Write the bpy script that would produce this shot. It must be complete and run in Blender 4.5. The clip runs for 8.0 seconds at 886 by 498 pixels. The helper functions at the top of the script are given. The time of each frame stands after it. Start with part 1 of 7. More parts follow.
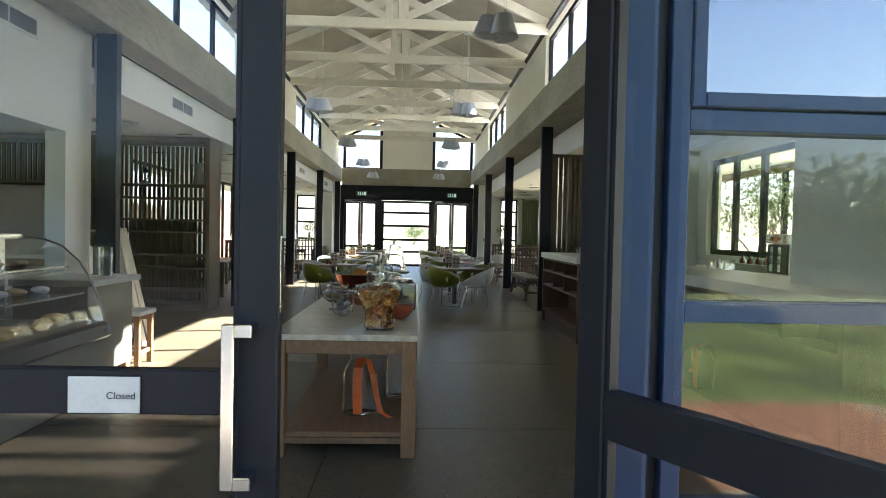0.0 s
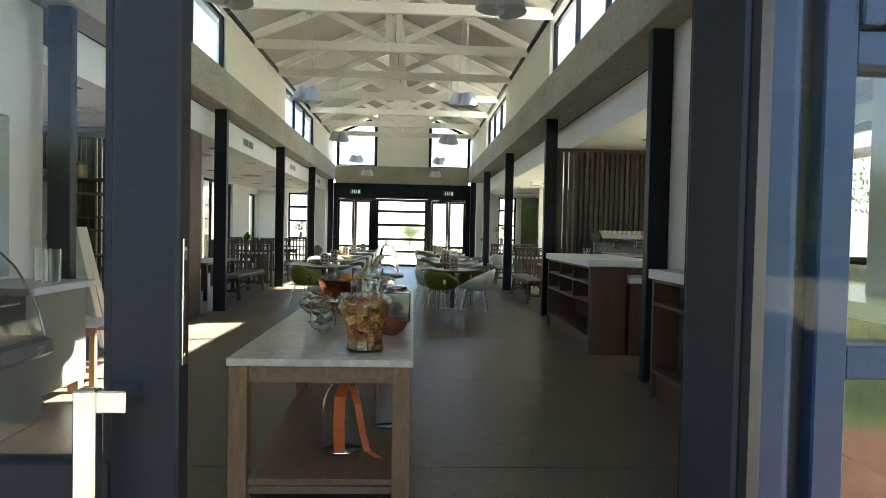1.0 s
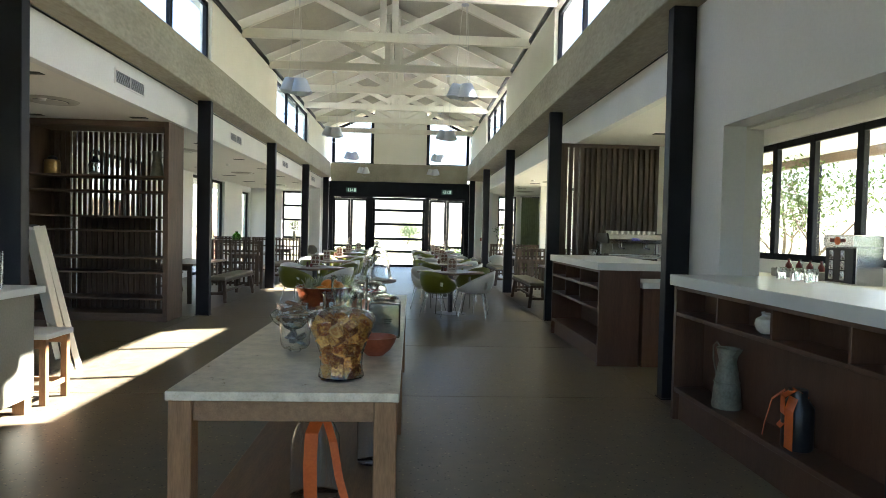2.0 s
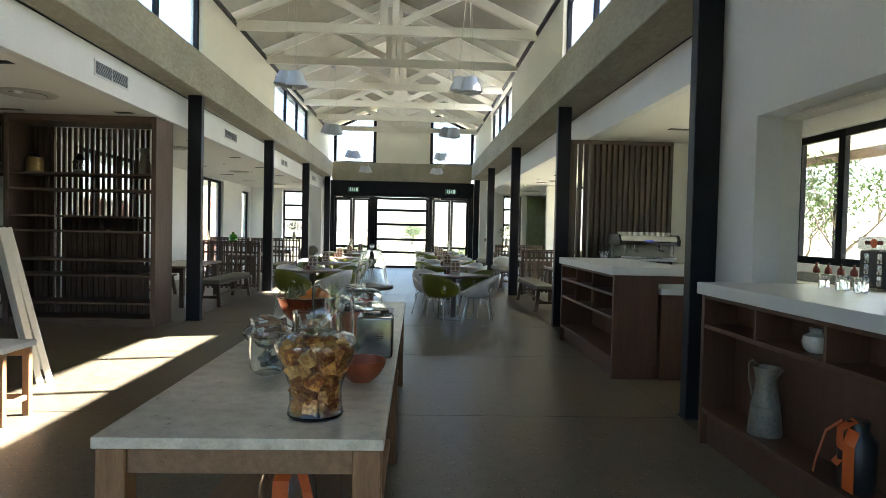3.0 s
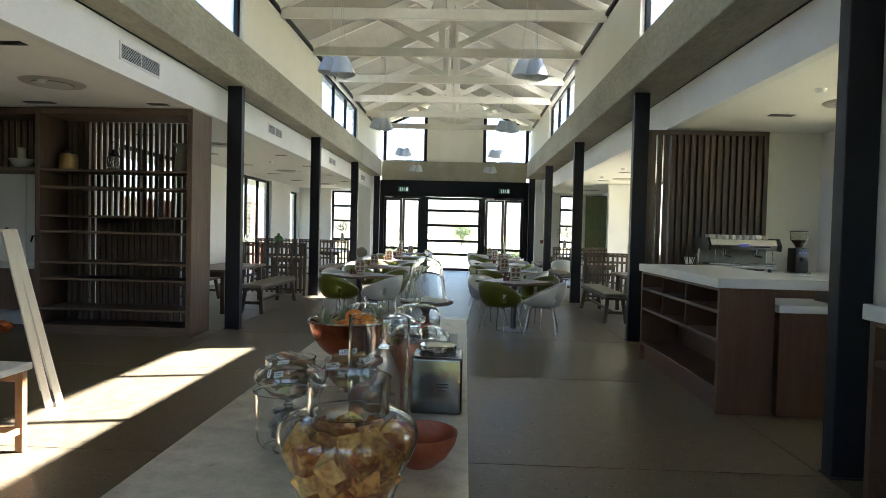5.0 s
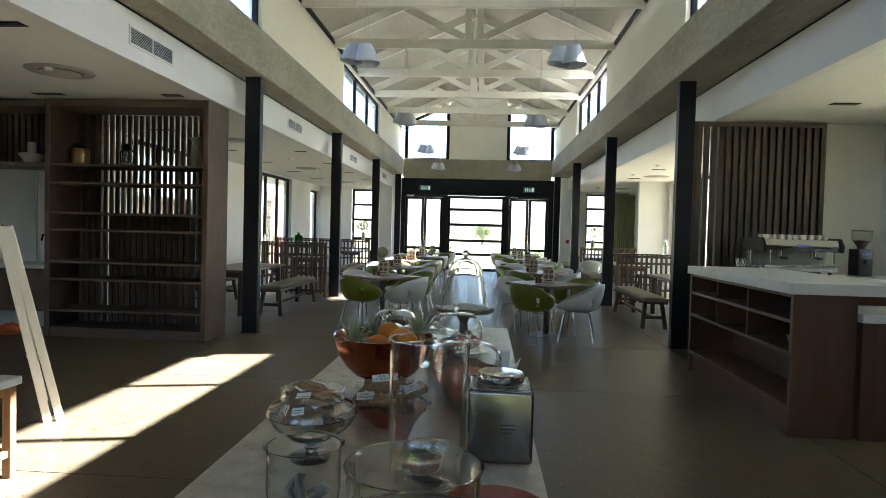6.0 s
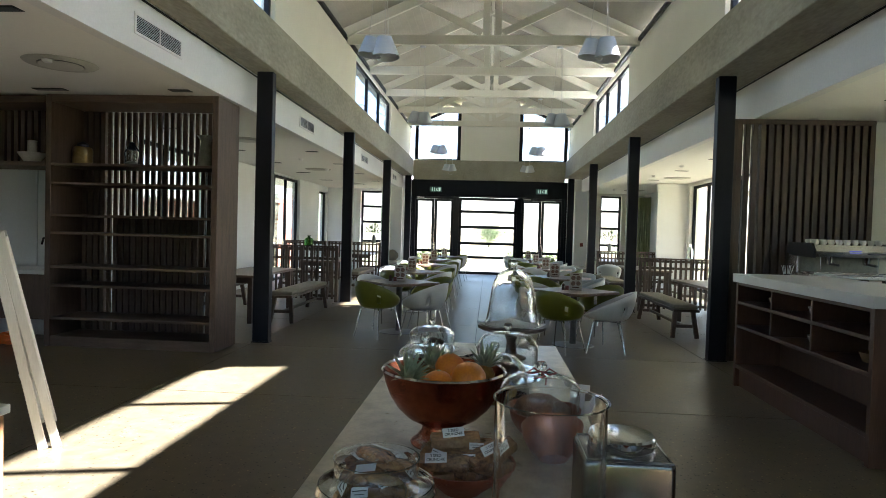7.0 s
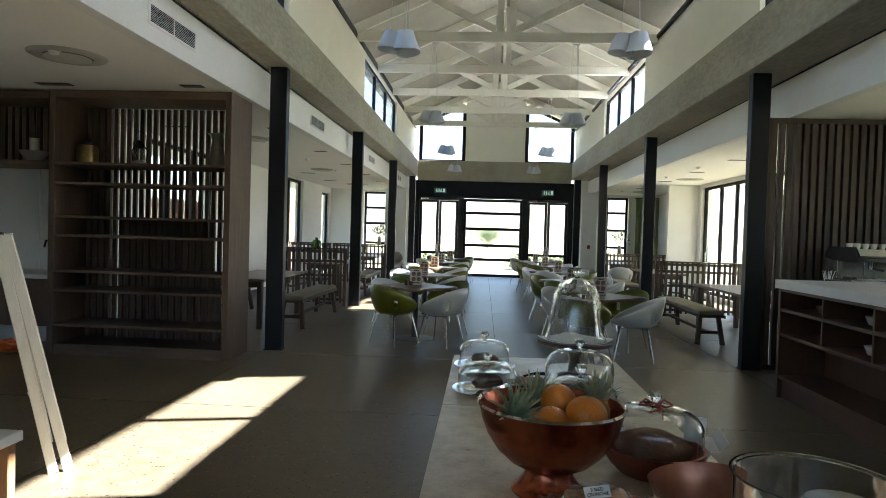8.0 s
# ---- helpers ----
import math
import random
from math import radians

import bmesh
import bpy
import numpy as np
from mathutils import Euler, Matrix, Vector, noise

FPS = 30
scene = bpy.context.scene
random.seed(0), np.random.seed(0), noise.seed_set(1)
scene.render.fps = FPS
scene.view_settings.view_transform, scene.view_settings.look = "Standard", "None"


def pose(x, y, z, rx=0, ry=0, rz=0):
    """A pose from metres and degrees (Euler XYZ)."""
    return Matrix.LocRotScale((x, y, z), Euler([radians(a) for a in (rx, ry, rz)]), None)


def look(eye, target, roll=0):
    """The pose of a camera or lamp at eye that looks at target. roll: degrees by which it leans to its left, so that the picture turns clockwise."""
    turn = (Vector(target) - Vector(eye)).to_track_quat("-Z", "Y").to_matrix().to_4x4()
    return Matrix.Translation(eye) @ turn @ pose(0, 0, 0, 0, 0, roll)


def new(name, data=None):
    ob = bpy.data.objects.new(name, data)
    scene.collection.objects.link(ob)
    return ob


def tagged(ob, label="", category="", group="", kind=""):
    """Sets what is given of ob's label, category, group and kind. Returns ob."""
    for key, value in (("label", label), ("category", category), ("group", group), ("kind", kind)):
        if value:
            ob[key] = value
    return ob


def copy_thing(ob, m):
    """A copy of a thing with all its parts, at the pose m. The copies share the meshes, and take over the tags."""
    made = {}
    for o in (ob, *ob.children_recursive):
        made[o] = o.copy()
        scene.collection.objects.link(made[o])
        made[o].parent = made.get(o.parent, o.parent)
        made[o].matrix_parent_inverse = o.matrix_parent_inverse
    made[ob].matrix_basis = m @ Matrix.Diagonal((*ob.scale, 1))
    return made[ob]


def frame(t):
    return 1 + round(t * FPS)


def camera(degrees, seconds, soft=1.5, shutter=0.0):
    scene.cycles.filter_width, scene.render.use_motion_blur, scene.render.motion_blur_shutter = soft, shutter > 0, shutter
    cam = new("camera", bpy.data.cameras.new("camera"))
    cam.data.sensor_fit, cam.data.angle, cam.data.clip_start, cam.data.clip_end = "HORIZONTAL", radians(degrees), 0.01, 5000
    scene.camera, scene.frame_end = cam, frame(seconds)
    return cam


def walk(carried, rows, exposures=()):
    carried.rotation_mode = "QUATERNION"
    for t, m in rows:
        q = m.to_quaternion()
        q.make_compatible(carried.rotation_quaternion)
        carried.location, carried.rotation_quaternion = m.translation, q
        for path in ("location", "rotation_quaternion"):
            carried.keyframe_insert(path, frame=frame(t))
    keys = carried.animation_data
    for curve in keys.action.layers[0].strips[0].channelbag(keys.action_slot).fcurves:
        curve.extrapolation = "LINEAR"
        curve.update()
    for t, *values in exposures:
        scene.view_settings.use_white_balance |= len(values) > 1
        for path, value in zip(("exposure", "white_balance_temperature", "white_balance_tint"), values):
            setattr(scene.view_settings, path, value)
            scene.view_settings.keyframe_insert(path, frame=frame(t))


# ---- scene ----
cam = camera(70.5, 8.0, soft=0.8)
PATH = [
    (0, (0.464, -0.278, 1.44), (0.547, 1.72, 1.389), 1.2),
    (0.5, (0.453, 0.092, 1.453), (0.54, 2.089, 1.399), 1.1),
    (1, (0.471, 0.492, 1.442), (0.567, 2.489, 1.389), 1.2),
    (1.5, (0.49, 0.809, 1.443), (0.591, 2.806, 1.389), 1.3),
    (3, (0.576, 1.633, 1.472), (0.662, 3.631, 1.416), 1.3),
    (3.5, (0.577, 1.79, 1.464), (0.62, 3.789, 1.41), 1.3),
    (4, (0.565, 2.069, 1.469), (0.566, 4.068, 1.416), 1.4),
    (4.5, (0.515, 2.341, 1.491), (0.483, 4.34, 1.436), 1.4),
    (6, (0.3, 3.145, 1.471), (0.171, 5.14, 1.412), 1.5),
    (6.5, (0.174, 3.375, 1.481), (0.038, 5.37, 1.426), 1.6),
    (7, (0.038, 3.605, 1.494), (-0.105, 5.599, 1.44), 1.6),
    (7.5, (-0.113, 3.774, 1.491), (-0.257, 5.768, 1.437), 1.6),
    (8, (-0.301, 3.912, 1.506), (-0.43, 5.907, 1.456), 1.7),
]
walk(cam, [(t, look(eye, target, roll)) for t, eye, target, roll in PATH], [(0.0, 4.02, 6240, 12.5), (0.5, 3.99, 6240, 12.5), (1.0, 4.14, 6220, 12), (1.5, 4.32, 6180, 12), (3.0, 4.21, 6050, 12), (4.5, 4.24, 6050, 12), (7.0, 4.02, 6000, 12), (8.0, 3.94, 6000, 12)])

# ---- world, sun, exposure ----
SUN_TRAVEL = Vector((-4.86, -1.17, -4.15))
world = bpy.data.worlds.new("world")
scene.world = world
world.use_nodes = True
wn = world.node_tree
sky = wn.nodes.new("ShaderNodeTexSky")
sky.sky_type = "NISHITA"
sky.sun_disc = False
sky.sun_elevation = math.atan2(4.15, math.hypot(4.86, 1.17))
sky.sun_rotation = math.atan2(4.86, 1.17)
wn.links.new(sky.outputs["Color"], wn.nodes["Background"].inputs["Color"])
wn.nodes["Background"].inputs["Strength"].default_value = 0.05
sun = new("sun", bpy.data.lights.new("sun", "SUN"))
sun.data.energy = 5.0
sun.data.angle = radians(0.6)
sun.data.color = (1.0, 0.965, 0.91)
sun.rotation_mode = "QUATERNION"
sun.rotation_quaternion = SUN_TRAVEL.to_track_quat("-Z", "Y")


# ---- materials ----
def nodes_of(name):
    m = bpy.data.materials.new(name)
    m.use_nodes = True
    return m, m.node_tree, m.node_tree.nodes["Principled BSDF"]


def surface(name, a, b, rough=0.6, metal=0.0, scale=6.0, fine=60.0, bump=0.1, stretch=(1, 1, 1), vary=0.0, coat=0.0, spread=(0.35, 0.65), crinkle=0.0):
    """Two-scale mottled surface between colours a and b, in metres."""
    m, tree, p = nodes_of(name)
    n, l = tree.nodes, tree.links
    co = n.new("ShaderNodeTexCoord")
    mp = n.new("ShaderNodeMapping")
    mp.inputs["Scale"].default_value = stretch
    l.new(co.outputs["Object"], mp.inputs["Vector"])
    big, small = n.new("ShaderNodeTexNoise"), n.new("ShaderNodeTexNoise")
    big.inputs["Scale"].default_value, small.inputs["Scale"].default_value = scale, fine
    big.inputs["Detail"].default_value, small.inputs["Detail"].default_value = 6, 4
    l.new(mp.outputs["Vector"], big.inputs["Vector"])
    l.new(mp.outputs["Vector"], small.inputs["Vector"])
    mix = n.new("ShaderNodeMath")
    mix.operation = "MULTIPLY_ADD"
    mix.inputs[1].default_value = 0.45
    l.new(small.outputs["Fac"], mix.inputs[0])
    half = n.new("ShaderNodeMath")
    half.operation = "MULTIPLY"
    half.inputs[1].default_value = 0.55
    l.new(big.outputs["Fac"], half.inputs[0])
    l.new(half.outputs[0], mix.inputs[2])
    ramp = n.new("ShaderNodeValToRGB")
    ramp.color_ramp.elements[0].position, ramp.color_ramp.elements[1].position = spread
    ramp.color_ramp.elements[0].color, ramp.color_ramp.elements[1].color = (*a, 1), (*b, 1)
    l.new(mix.outputs[0], ramp.inputs["Fac"])
    out = ramp.outputs["Color"]
    if vary:
        info = n.new("ShaderNodeObjectInfo")
        hsv = n.new("ShaderNodeHueSaturation")
        rng = n.new("ShaderNodeMapRange")
        rng.inputs["To Min"].default_value, rng.inputs["To Max"].default_value = 1 - vary, 1 + vary
        l.new(info.outputs["Random"], rng.inputs["Value"])
        l.new(rng.outputs["Result"], hsv.inputs["Value"])
        l.new(out, hsv.inputs["Color"])
        out = hsv.outputs["Color"]
    l.new(out, p.inputs["Base Color"])
    rr = n.new("ShaderNodeMapRange")
    rr.inputs["To Min"].default_value, rr.inputs["To Max"].default_value = max(0.02, rough - 0.12 * rough), min(1, rough + 0.12 * rough)
    l.new(big.outputs["Fac"], rr.inputs["Value"])
    l.new(rr.outputs["Result"], p.inputs["Roughness"])
    p.inputs["Metallic"].default_value = metal
    p.inputs["Coat Weight"].default_value = coat
    if crinkle:
        fold, relief = n.new("ShaderNodeTexNoise"), n.new("ShaderNodeBump")
        fold.inputs["Scale"].default_value, fold.inputs["Detail"].default_value = crinkle, 2
        relief.inputs["Strength"].default_value, relief.inputs["Distance"].default_value = 0.9, 0.012
        l.new(co.outputs["Object"], fold.inputs["Vector"])
        l.new(fold.outputs["Fac"], relief.inputs["Height"])
        l.new(relief.outputs["Normal"], p.inputs["Coat Normal"])
        p.inputs["Coat Roughness"].default_value = 0.06
    if bump:
        bp = n.new("ShaderNodeBump")
        bp.inputs["Strength"].default_value, bp.inputs["Distance"].default_value = bump, 0.01
        l.new(mix.outputs[0], bp.inputs["Height"])
        l.new(bp.outputs["Normal"], p.inputs["Normal"])
    return m


def clear_pane(name, tint=(0.96, 0.97, 0.97), facing=0.035):
    """A thin flat pane: it lets light straight through and mirrors by Fresnel."""
    m, tree, p = nodes_of(name)
    n, l = tree.nodes, tree.links
    n.remove(p)
    tr, gl, mx = n.new("ShaderNodeBsdfTransparent"), n.new("ShaderNodeBsdfGlossy"), n.new("ShaderNodeMixShader")
    lw, pw, ad = n.new("ShaderNodeLayerWeight"), n.new("ShaderNodeMath"), n.new("ShaderNodeMath")
    tr.inputs["Color"].default_value = (*tint, 1)
    gl.inputs["Roughness"].default_value = 0.0
    lw.inputs["Blend"].default_value = 0.5
    pw.operation, ad.operation = "POWER", "MULTIPLY_ADD"
    pw.inputs[1].default_value, ad.inputs[1].default_value, ad.inputs[2].default_value = 5.0, 0.72, facing
    l.new(lw.outputs["Facing"], pw.inputs[0])
    l.new(pw.outputs[0], ad.inputs[0])
    l.new(ad.outputs[0], mx.inputs[0])
    l.new(tr.outputs[0], mx.inputs[1])
    l.new(gl.outputs[0], mx.inputs[2])
    l.new(mx.outputs[0], n["Material Output"].inputs["Surface"])
    return m


def thin_glass(name, tint=(0.955, 0.97, 0.968), crinkle=14, depth=0.12, sheen=0.035):
    """Blown glass with thin walls: clear when faced, mirror-like along its rims."""
    m, tree, p = nodes_of(name)
    n, l = tree.nodes, tree.links
    n.remove(p)
    tr, gl, mx = n.new("ShaderNodeBsdfTransparent"), n.new("ShaderNodeBsdfGlossy"), n.new("ShaderNodeMixShader")
    lw, pw, ad = n.new("ShaderNodeLayerWeight"), n.new("ShaderNodeMath"), n.new("ShaderNodeMath")
    no, bp = n.new("ShaderNodeTexNoise"), n.new("ShaderNodeBump")
    no.inputs["Scale"].default_value, bp.inputs["Strength"].default_value, bp.inputs["Distance"].default_value = crinkle, depth, 0.01
    l.new(no.outputs["Fac"], bp.inputs["Height"])
    l.new(bp.outputs["Normal"], gl.inputs["Normal"])
    tr.inputs["Color"].default_value = (*tint, 1)
    gl.inputs["Roughness"].default_value = 0.015
    lw.inputs["Blend"].default_value = 0.5
    pw.operation, ad.operation = "POWER", "MULTIPLY_ADD"
    pw.inputs[1].default_value, ad.inputs[1].default_value, ad.inputs[2].default_value = 3.6, 0.8, sheen
    l.new(lw.outputs["Facing"], pw.inputs[0])
    l.new(pw.outputs[0], ad.inputs[0])
    l.new(ad.outputs[0], mx.inputs[0])
    l.new(tr.outputs[0], mx.inputs[1])
    l.new(gl.outputs[0], mx.inputs[2])
    l.new(mx.outputs[0], n["Material Output"].inputs["Surface"])
    return m


def solid_glass(name, tint=(0.97, 0.985, 0.98), rough=0.0):
    m, tree, p = nodes_of(name)
    p.inputs["Base Color"].default_value = (*tint, 1)
    p.inputs["Transmission Weight"].default_value = 1.0
    p.inputs["Roughness"].default_value = rough
    p.inputs["IOR"].default_value = 1.45
    return m


def glow(name, colour, strength):
    m, tree, p = nodes_of(name)
    p.inputs["Base Color"].default_value = (*colour, 1)
    p.inputs["Emission Color"].default_value = (*colour, 1)
    p.inputs["Emission Strength"].default_value = strength
    return m


def floor_material():
    """Ground concrete with exposed aggregate, wear clouds and a waxed sheen."""
    m, tree, p = nodes_of("polished_concrete")
    n, l = tree.nodes, tree.links
    co = n.new("ShaderNodeTexCoord")
    cloud, mid, grit = n.new("ShaderNodeTexNoise"), n.new("ShaderNodeTexNoise"), n.new("ShaderNodeTexVoronoi")
    cloud.inputs["Scale"].default_value, cloud.inputs["Detail"].default_value = 0.7, 8
    mid.inputs["Scale"].default_value, mid.inputs["Detail"].default_value = 9, 8
    grit.inputs["Scale"].default_value = 44
    for t in (cloud, mid, grit):
        l.new(co.outputs["Object"], t.inputs["Vector"])
    ramp = n.new("ShaderNodeValToRGB")
    ramp.color_ramp.elements[0].position, ramp.color_ramp.elements[1].position = 0.36, 0.66
    ramp.color_ramp.elements[0].color, ramp.color_ramp.elements[1].color = (0.086, 0.070, 0.044, 1), (0.142, 0.116, 0.075, 1)
    add = n.new("ShaderNodeMath")
    add.operation = "MULTIPLY_ADD"
    add.inputs[1].default_value = 0.5
    l.new(mid.outputs["Fac"], add.inputs[0])
    hv = n.new("ShaderNodeMath")
    hv.operation = "MULTIPLY"
    hv.inputs[1].default_value = 0.5
    l.new(cloud.outputs["Fac"], hv.inputs[0])
    l.new(hv.outputs[0], add.inputs[2])
    l.new(add.outputs[0], ramp.inputs["Fac"])
    # stones of the aggregate, some dark and some pale
    stone = n.new("ShaderNodeValToRGB")
    stone.color_ramp.interpolation = "CONSTANT"
    e = stone.color_ramp.elements
    e[0].position, e[0].color = 0.0, (0.25, 0.24, 0.23, 1)
    e[1].position, e[1].color = 0.16, (1, 1, 1, 1)
    x = e.new(0.90)
    x.color = (2.0, 1.9, 1.7, 1)
    sep = n.new("ShaderNodeSeparateColor")
    l.new(grit.outputs["Color"], sep.inputs["Color"])
    l.new(sep.outputs[0], stone.inputs["Fac"])
    near = n.new("ShaderNodeMath")
    near.operation = "LESS_THAN"
    near.inputs[1].default_value = 0.30
    l.new(grit.outputs["Distance"], near.inputs[0])
    mul = n.new("ShaderNodeMixRGB")
    mul.blend_type = "MULTIPLY"
    l.new(near.outputs[0], mul.inputs["Fac"])
    l.new(ramp.outputs["Color"], mul.inputs["Color1"])
    l.new(stone.outputs["Color"], mul.inputs["Color2"])
    l.new(mul.outputs["Color"], p.inputs["Base Color"])
    rr = n.new("ShaderNodeMapRange")
    rr.inputs["To Min"].default_value, rr.inputs["To Max"].default_value = 0.24, 0.50
    p.inputs["Specular IOR Level"].default_value = 0.30
    l.new(add.outputs[0], rr.inputs["Value"])
    l.new(rr.outputs["Result"], p.inputs["Roughness"])
    bp = n.new("ShaderNodeBump")
    bp.inputs["Strength"].default_value, bp.inputs["Distance"].default_value = 0.20, 0.01
    l.new(add.outputs[0], bp.inputs["Height"])
    l.new(bp.outputs["Normal"], p.inputs["Normal"])
    return m


def stone_material():
    """Honed pale stone: soft clouds, fine mottling and sparse small dark flecks."""
    m, tree, p = nodes_of("honed_pale_stone")
    n, l = tree.nodes, tree.links
    co = n.new("ShaderNodeTexCoord")
    cloud, mid, fleck = n.new("ShaderNodeTexNoise"), n.new("ShaderNodeTexNoise"), n.new("ShaderNodeTexNoise")
    for t, sc, de, ro in ((cloud, 2.6, 5, 0.6), (mid, 13, 8, 0.68), (fleck, 120, 4, 0.7)):
        t.inputs["Scale"].default_value, t.inputs["Detail"].default_value, t.inputs["Roughness"].default_value = sc, de, ro
        l.new(co.outputs["Object"], t.inputs["Vector"])
    r1, r2, r3 = n.new("ShaderNodeValToRGB"), n.new("ShaderNodeValToRGB"), n.new("ShaderNodeValToRGB")
    for r, a, b, ca, cb in ((r1, 0.30, 0.70, (0.46, 0.41, 0.31, 1), (0.66, 0.595, 0.47, 1)), (r2, 0.36, 0.60, (0.66, 0.65, 0.62, 1), (1.06, 1.06, 1.05, 1)), (r3, 0.34, 0.50, (0.80, 0.79, 0.77, 1), (1, 1, 1, 1))):
        e = r.color_ramp.elements
        e[0].position, e[0].color, e[1].position, e[1].color = a, ca, b, cb
    for t, r in ((cloud, r1), (mid, r2), (fleck, r3)):
        l.new(t.outputs["Fac"], r.inputs["Fac"])
    m1, m2 = n.new("ShaderNodeMixRGB"), n.new("ShaderNodeMixRGB")
    for mm, k in ((m1, 0.8), (m2, 0.7)):
        mm.blend_type = "MULTIPLY"
        mm.inputs["Fac"].default_value = k
    l.new(r1.outputs["Color"], m1.inputs["Color1"])
    l.new(r2.outputs["Color"], m1.inputs["Color2"])
    l.new(m1.outputs["Color"], m2.inputs["Color1"])
    l.new(r3.outputs["Color"], m2.inputs["Color2"])
    l.new(m2.outputs["Color"], p.inputs["Base Color"])
    rr = n.new("ShaderNodeMapRange")
    rr.inputs["To Min"].default_value, rr.inputs["To Max"].default_value = 0.20, 0.42
    l.new(mid.outputs["Fac"], rr.inputs["Value"])
    l.new(rr.outputs["Result"], p.inputs["Roughness"])
    return m


CONCRETE_FLOOR = floor_material()
CONCRETE = surface("cast_concrete", (0.24, 0.222, 0.165), (0.40, 0.375, 0.29), 0.8, 0, 1.6, 26, 0.12, (1, 0.4, 1))
PLASTER = surface("white_plaster", (0.76, 0.76, 0.74), (0.82, 0.82, 0.80), 0.85, 0, 1.5, 40, 0.12)
CREAM = surface("cream_plaster", (0.76, 0.75, 0.68), (0.82, 0.81, 0.74), 0.85, 0, 1.2, 40, 0.08)
ROOFPAINT = surface("cream_painted_timber", (0.70, 0.68, 0.585), (0.78, 0.76, 0.665), 0.6, 0, 2.0, 50, 0.15, (1, 1, 1))
# Greyed cream, toned down to carry the shade between the trusses.
ROOFBOARD = surface("cream_roof_boards_shaded", (0.43, 0.41, 0.335), (0.52, 0.50, 0.41), 0.75, 0, 2.0, 40, 0.2)
STEEL_DARK = surface("charcoal_painted_steel", (0.012, 0.0125, 0.016), (0.018, 0.019, 0.025), 0.42, 0, 3, 80, 0.03)
FRAME_DARK = surface("charcoal_aluminium", (0.006, 0.007, 0.010), (0.010, 0.0115, 0.017), 0.48, 0, 3, 120, 0.02)
# Frame metal with the blue sky reflection put into its base colour.
FRAME_BLUE = surface("sky_tinted_aluminium", (0.013, 0.029, 0.072), (0.020, 0.041, 0.095), 0.36, 0.0, 3, 120, 0.02)
OAK = surface("oiled_oak", (0.17, 0.086, 0.036), (0.29, 0.155, 0.07), 0.5, 0, 3, 26, 0.2, (9, 9, 0.9), 0.10)
OAK_FLAT = surface("oiled_oak_shelf", (0.15, 0.08, 0.036), (0.25, 0.142, 0.068), 0.55, 0, 3, 26, 0.2, (9, 0.9, 9), 0.08)
WALNUT = surface("brown_veneer", (0.066, 0.029, 0.0155), (0.115, 0.056, 0.031), 0.45, 0, 2.5, 24, 0.12, (8, 8, 0.8), 0.10)
GREYWOOD = surface("grey_brown_timber", (0.078, 0.050, 0.034), (0.148, 0.101, 0.071), 0.6, 0, 3, 26, 0.2, (9, 9, 0.8), 0.14)
RUSTIC = surface("weathered_bench_timber", (0.060, 0.040, 0.028), (0.120, 0.085, 0.060), 0.65, 0, 3, 26, 0.25, (9, 9, 0.8), 0.16)
GREYWOOD_H = surface("grey_brown_shelf_timber", (0.094, 0.062, 0.042), (0.172, 0.120, 0.084), 0.6, 0, 3, 26, 0.2, (0.8, 9, 9), 0.08)
TABLEWOOD = surface("dark_tabletop_wood", (0.10, 0.062, 0.040), (0.19, 0.125, 0.083), 0.38, 0, 2.5, 22, 0.12, (1, 9, 9), 0.10)
MARBLE = stone_material()
WHITETOP = surface("white_engineered_stone", (0.62, 0.63, 0.62), (0.70, 0.71, 0.70), 0.30, 0, 4, 300, 0.0)
CHROME = surface("brushed_steel", (0.52, 0.53, 0.54), (0.62, 0.63, 0.64), 0.22, 1, 6, 60, 0.02, (1, 1, 6))
TIN = surface("brushed_tin", (0.18, 0.17, 0.15), (0.26, 0.248, 0.222), 0.24, 1, 6, 60, 0.02, (6, 6, 0.6))
POLISHED = surface("polished_steel", (0.60, 0.61, 0.62), (0.68, 0.69, 0.70), 0.09, 1, 6, 60, 0.0)
GALV = surface("galvanised_tin", (0.22, 0.215, 0.185), (0.34, 0.335, 0.29), 0.55, 0.45, 14, 60, 0.08)
COPPER = surface("hammered_copper", (0.30, 0.082, 0.042), (0.43, 0.13, 0.068), 0.24, 1.0, 10, 40, 0.25)
TERRACOTTA = surface("terracotta_glaze", (0.25, 0.060, 0.026), (0.36, 0.10, 0.048), 0.42, 0.15, 8, 50, 0.08)
CHAIR_WHITE = surface("white_moulded_plastic", (0.54, 0.555, 0.55), (0.62, 0.635, 0.63), 0.35, 0, 5, 80, 0.0)
CHAIR_GREEN = surface("olive_green_plastic", (0.105, 0.115, 0.007), (0.15, 0.16, 0.012), 0.38, 0, 5, 80, 0.0)
LAMP_SHADE = surface("pale_grey_lampshade", (0.50, 0.53, 0.57), (0.58, 0.61, 0.65), 0.55, 0, 5, 90, 0.05)
CORD = surface("pale_cord", (0.55, 0.54, 0.50), (0.62, 0.61, 0.57), 0.7, 0, 5, 90, 0)
PALEWOOD = surface("cream_painted_easel_wood", (0.72, 0.69, 0.58), (0.83, 0.80, 0.70), 0.6, 0, 3, 30, 0.15, (8, 8, 0.8))
CUSHION = surface("taupe_canvas", (0.22, 0.195, 0.145), (0.31, 0.28, 0.215), 0.95, 0, 5, 220, 0.3)
BLACKBOX = surface("black_plastic", (0.012, 0.012, 0.013), (0.022, 0.022, 0.024), 0.35, 0, 5, 80, 0)
RIBBON = surface("orange_satin_ribbon", (0.52, 0.088, 0.014), (0.68, 0.14, 0.022), 0.4, 0, 8, 90, 0.05)
